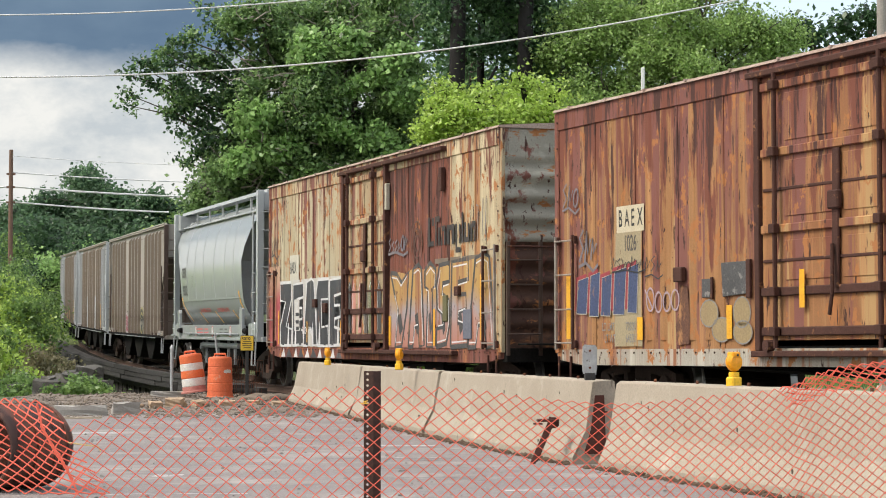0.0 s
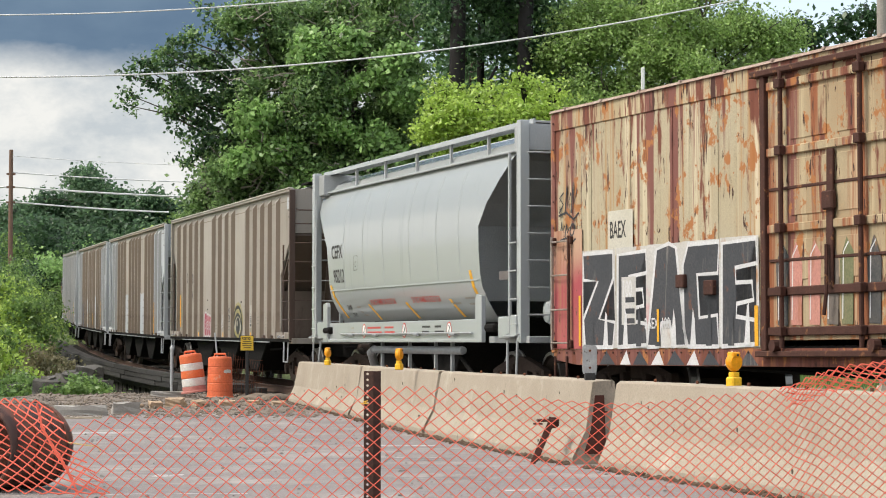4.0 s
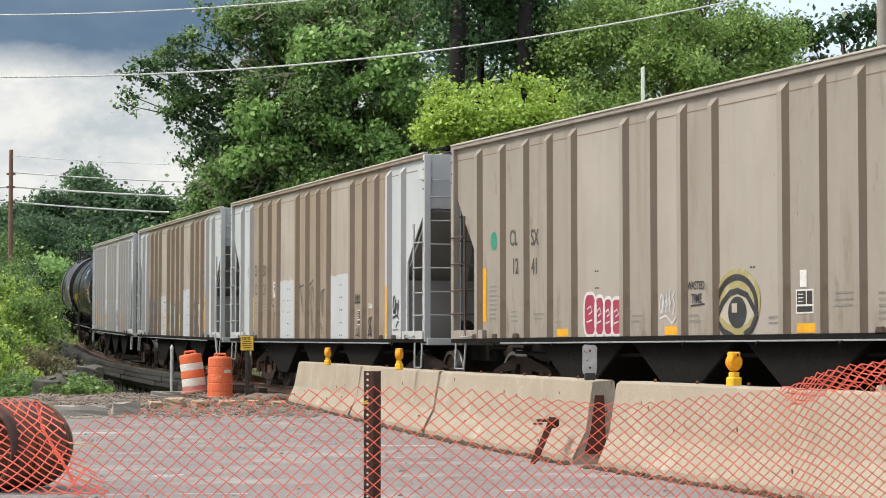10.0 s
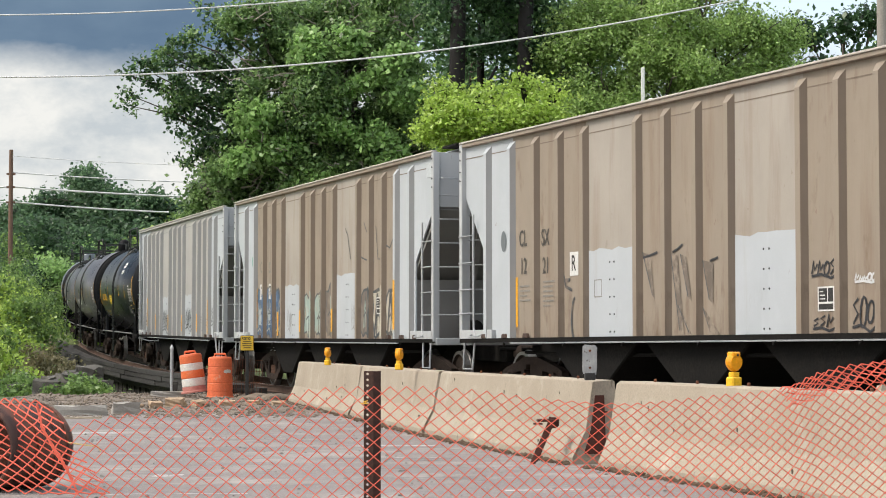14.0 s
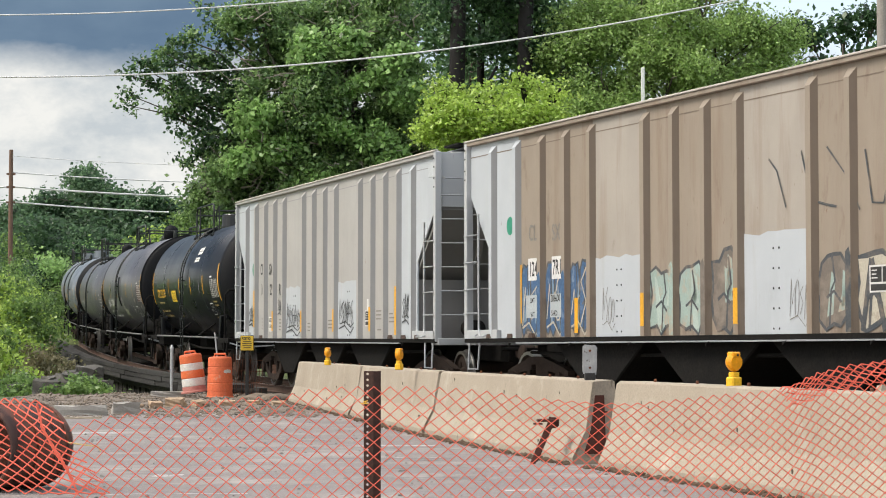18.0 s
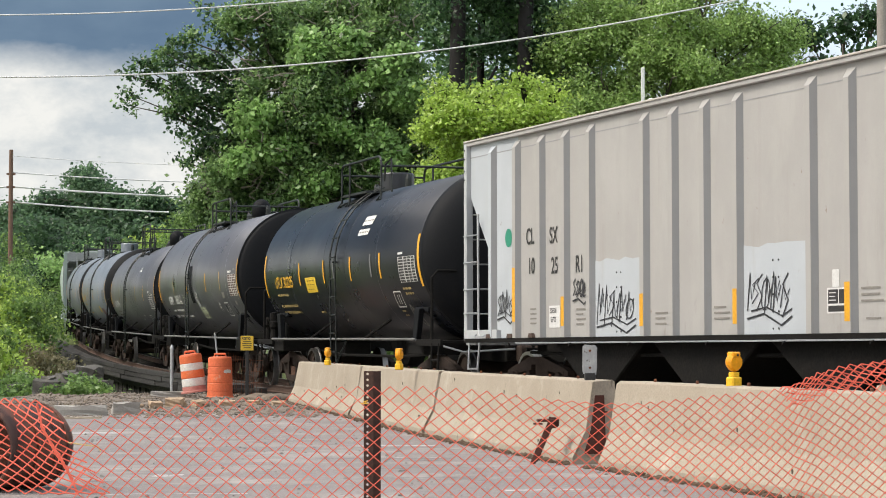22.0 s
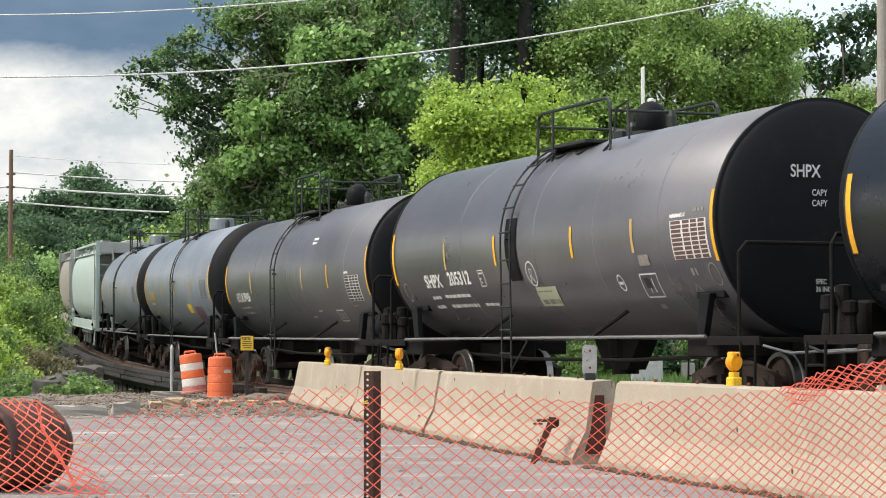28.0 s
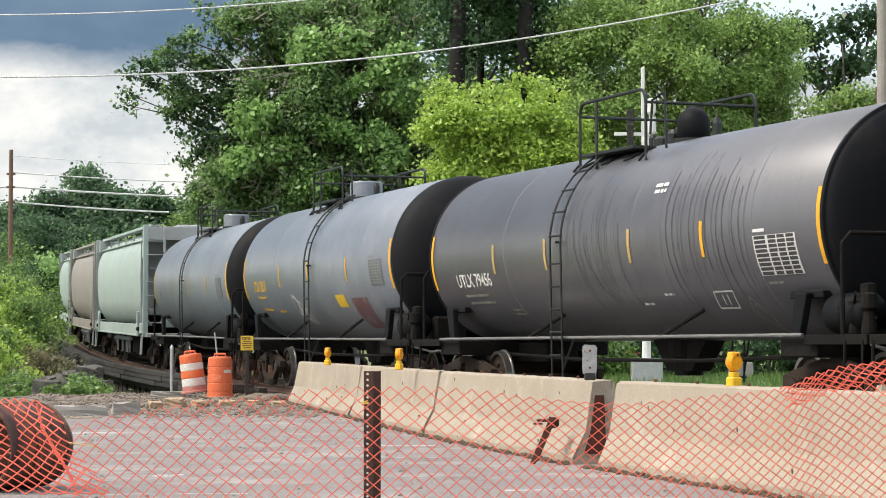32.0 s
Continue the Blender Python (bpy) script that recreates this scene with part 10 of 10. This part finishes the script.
t2 = tank_car(84.41, 6.53, 1.61, 2.70, TANK_DARK, HEAD_BLACK, "dark grey tank wagon with white lettering", False, -0.62, 1.26, "ball", (-1.1, 1.75), (-3.0, 0.3, 2.6, 4.8), (-3.75, -1.40, 1.75, 3.9), False)
W2 = (1.614, 2.70)
lettering("SHPX", -4.92, 2.13, 0.235, M_LETTERWHITE, t2, wrap=W2, wide=1.05, bold=0.034)
lettering("205312", -3.74, 2.15, 0.235, M_LETTERWHITE, t2, wrap=W2, wide=1.08, bold=0.034)
stroke("plate_box", [[(-2.26, 2.0), (-2.02, 2.0), (-2.02, 2.26), (-2.26, 2.26), (-2.26, 2.0)]], 0.02, M_LETTERWHITE, t2, label="small white outlined square", wrap=W2)
lettering("C", -2.22, 2.09, 0.10, M_LETTERWHITE, t2, wrap=W2)
tank_print(t2, W2, ((-2.22, 2.215, 0.16, 0.025), (-4.85, 1.86, 0.4, 0.055), (-4.2, 1.87, 1.2, 0.055), (-4.9, 1.70, 0.42, 0.055), (-4.15, 1.70, 1.3, 0.055), (-2.55, 1.70, 0.6, 0.05)), M_LETTERWHITE)
stroke("round_emblem", [ring(0.03, 2.14, 0.18, 0.19, 18), [(-0.06, 2.0), (-0.02, 2.22), (0.08, 2.2), (0.0, 2.1), (0.1, 2.0)]], 0.026, M_LETTERWHITE, t2, label="white ring emblem", wrap=W2)
M_GREENNOTE = mat("pale_green_notice", (0.50, 0.52, 0.36))
tank_rect("pale_notice", -0.14, 0.66, 1.63, 1.93, M_GREENNOTE, t2, W2, "pale green notice", 0.003, 0.12)
tank_print(t2, W2, ((0.0, 1.86, 0.55, 0.02), (-0.02, 1.70, 0.7, 0.07), (-0.4, 1.42, 0.4, 0.03), (0.3, 1.35, 0.5, 0.025), (0.3, 1.28, 0.5, 0.025)), M_LETTERGREY)
stroke("round_emblem", [ring(3.2, 1.91, 0.10, 0.11, 16)], 0.022, M_LETTERWHITE, t2, label="small white ring emblem", wrap=W2)
tank_rect("ring_bar", 3.13, 3.27, 1.89, 1.93, M_LETTERWHITE, t2, W2, "white bar in the ring", 0.004)
tank_rect("grey_label", 4.05, 4.38, 2.13, 2.28, M_LETTERGREY, t2, W2, "faded grey label", 0.003)
tank_card(3.90, 2.01, 0.54, 0.32, t2, W2, M_LETTERWHITE, -0.08)
tank_rect("black_cell", 3.98, 4.12, 1.82, 1.96, M_LETTER, t2, W2, "black cell of the card", 0.005)
tank_table(5.20, 6.28, 2.17, 2.70, t2, W2, M_LETTERWHITE, mat("brown_print", (0.12, 0.07, 0.06)), 311)
tank_print(t2, W2, ((5.55, 2.0, 0.18, 0.1), (3.98, 1.56, 0.18, 0.06), (5.9, 2.82, 0.3, 0.05)), M_LETTERGREY)
lettering("AAR 211A100W1", 5.18, 2.765, 0.062, M_LETTERWHITE, t2, wrap=W2, wide=0.8)
placard(5.5, 1.62, t2, W2)
tag_lines = [[(-4.55, 1.75), (-4.35, 1.5), (-4.5, 1.45), (-4.15, 1.72), (-4.1, 1.45), (-3.8, 1.5), (-3.9, 1.38), (-3.6, 1.3)], ring(-6.0, 1.98, 0.14, 0.16, 14), ring(6.2, 1.95, 0.13, 0.15, 14)]
stroke("faint_tag", tag_lines, 0.022, M_LETTERGREY, t2, label="faint scribbled tag", wrap=W2)
tank_rect("ladder_plate", -0.86, -0.40, 2.05, 3.05, HEAD_BLACK, t2, W2, "black plate behind the ladder", 0.006)
head_x = 6.78
for word, y, z, size in (("SHPX", -0.62, 3.30, 0.17), ("CAPY", -0.30, 3.02, 0.085), ("CAPY", -0.30, 2.88, 0.085), ("SPEC", -0.25, 1.84, 0.07), ("36 INCH", -0.25, 1.74, 0.07)):
    mark = lettering(word, 0, 0, size, M_LETTERWHITE, t2, 0.0)
    mark.matrix_basis = pose(head_x, y, z, 0, 0, 90)

t3 = tank_car(99.63, 6.78, 1.50, 2.57, TANK_DUSTY, HEAD_BLACK, "dusty dark grey tank wagon with scuffed shell", False, -1.05, 0.50, "ball", (-1.6, 0.75), (-3.38, 1.4, 5.0), (-3.87, -1.74, 1.29, 3.55), True)
W3 = (1.504, 2.57)
lettering("UTLX 79456", -5.62, 2.10, 0.23, M_LETTERWHITE, t3, wrap=W3, wide=0.92)
tank_print(t3, W3, ((-5.45, 1.86, 1.0, 0.04), (-5.4, 1.74, 1.1, 0.045), (-3.8, 1.6, 0.5, 0.03), (-3.8, 1.53, 0.4, 0.03), (5.1, 1.80, 0.4, 0.03)), M_LETTERGREY)
tank_table(5.02, 6.10, 1.89, 2.40, t3, W3, M_LETTERWHITE, mat("charcoal_print", (0.05, 0.05, 0.05)), 321)
tank_print(t3, W3, ((1.95, 3.26, 0.4, 0.05), (1.98, 3.17, 0.36, 0.05), (2.0, 1.72, 0.3, 0.03), (1.2, 1.6, 0.3, 0.03)), M_LETTERWHITE)
tank_card(3.47, 1.72, 0.54, 0.22, t3, W3, M_LETTERWHITE)
placard(4.35, 1.42, t3, W3)
M_SCUFF = mat("dark_scuff", (0.045, 0.046, 0.049), None, 0.5, bump=0)
M_SCUFFPALE = mat("pale_scuff", (0.125, 0.125, 0.125), None, 0.6, bump=0)
rr = random.Random(12)
for i in range(34):
    x = (-0.75 + 0.10 * i if i < 18 else 2.4 + 0.16 * (i - 18)) + rr.uniform(-0.04, 0.04)
    z0, z1 = rr.uniform(1.35, 2.0), rr.uniform(2.6, 3.6) if i < 18 else rr.uniform(3.0, 3.7)
    bow = rr.uniform(0.15, 0.55) if i < 10 else rr.uniform(-0.05, 0.15)
    stroke("scuff_line", [[(x + bow * ((k / 8) ** 2), z1 + (z0 - z1) * k / 8) for k in range(9)]], rr.uniform(0.006, 0.015), M_SCUFFPALE if i % 3 == 0 else M_SCUFF, t3, label="curved scuff line on the shell", wrap=W3)

# Heads of t4 and t5: black paint with their shade put into the colour.
t4 = tank_car(114.85, 6.35, 1.56, 2.66, TANK_BLUE, HEAD_BLACK, "blue-grey tank wagon with a white sprayed tag", True, 0.25, -0.92, "flat", (-2.0, 0.5), (-3.2, 2.8), (-2.72, -0.10, 3.05), True)
W4 = (1.564, 2.66)
lettering("UTLX 12815", -5.3, 2.32, 0.25, M_LETTERYELLOW, t4, wrap=W4, wide=0.66)
tank_print(t4, W4, ((-5.1, 2.08, 0.8, 0.05), (-5.1, 1.8, 0.9, 0.05), (-3.6, 1.75, 0.6, 0.05)), M_LETTERYELLOW)
stroke("graffiti", [ring(-1.75, 1.86, 0.2, 0.2, 14), ring(-1.45, 1.74, 0.2, 0.2, 14), ring(-1.2, 1.62, 0.15, 0.16, 12), [(-1.9, 2.1), (-1.7, 1.6)]], 0.055, M_SPRAYWHITE, t4, label="white sprayed tag", wrap=W4)
tank_rect("yellow_notice", 1.80, 2.50, 1.78, 2.03, M_SIGNYELLOW, t4, W4, "yellow notice panel", 0.003)
tank_rect("red_tint", 2.75, 3.9, 1.35, 1.95, mat("dull_maroon_spray", (0.14, 0.05, 0.055), (0.17, 0.10, 0.11), 0.6, bump=0, layers=(((0.14, 0.15, 0.17), 3, (1, 1, 1), 0.5, 0.66),)), t4, W4, "dull red sprayed patch", 0.002, 0.2)
tank_table(4.8, 5.7, 2.16, 2.66, t4, W4, M_LETTERGREY, mat("slate_print", (0.13, 0.15, 0.17)), 331)
t5 = tank_car(129.8, 6.45, 1.56, 2.66, TANK_BLUE2, HEAD_BLACK, "pale blue-grey tank wagon", True, -0.4, -0.9, "flat", (-2.0, 0.5), (-3.2, 2.6), (-2.7, 0.1, 3.1), True)
W5 = (1.564, 2.66)
lettering("UTLX", -5.3, 2.32, 0.22, M_LETTERGREY, t5, wrap=W5, wide=0.62)
tank_table(4.8, 5.6, 2.16, 2.66, t5, W5, M_LETTERGREY, mat("slate_print", (0.13, 0.15, 0.17)), 341)


# ---- what moves ----
def motions():
    """The train rolls past, each wagon on its two trucks along the curve, its wheels turning."""
    for thing, off, half in CARS:
        walk(thing, [(float(t), car_pose(train_at(t) + off, half)) for t in range(33)])
    start = train_at(0.0)
    for wheel, x in WHEELS:
        walk(wheel, [(i * 4 / 30, pose(x, 0, 0.457, 0, math.degrees((start - train_at(i * 4 / 30)) / 0.457), 0)) for i in range(241)])


motions()
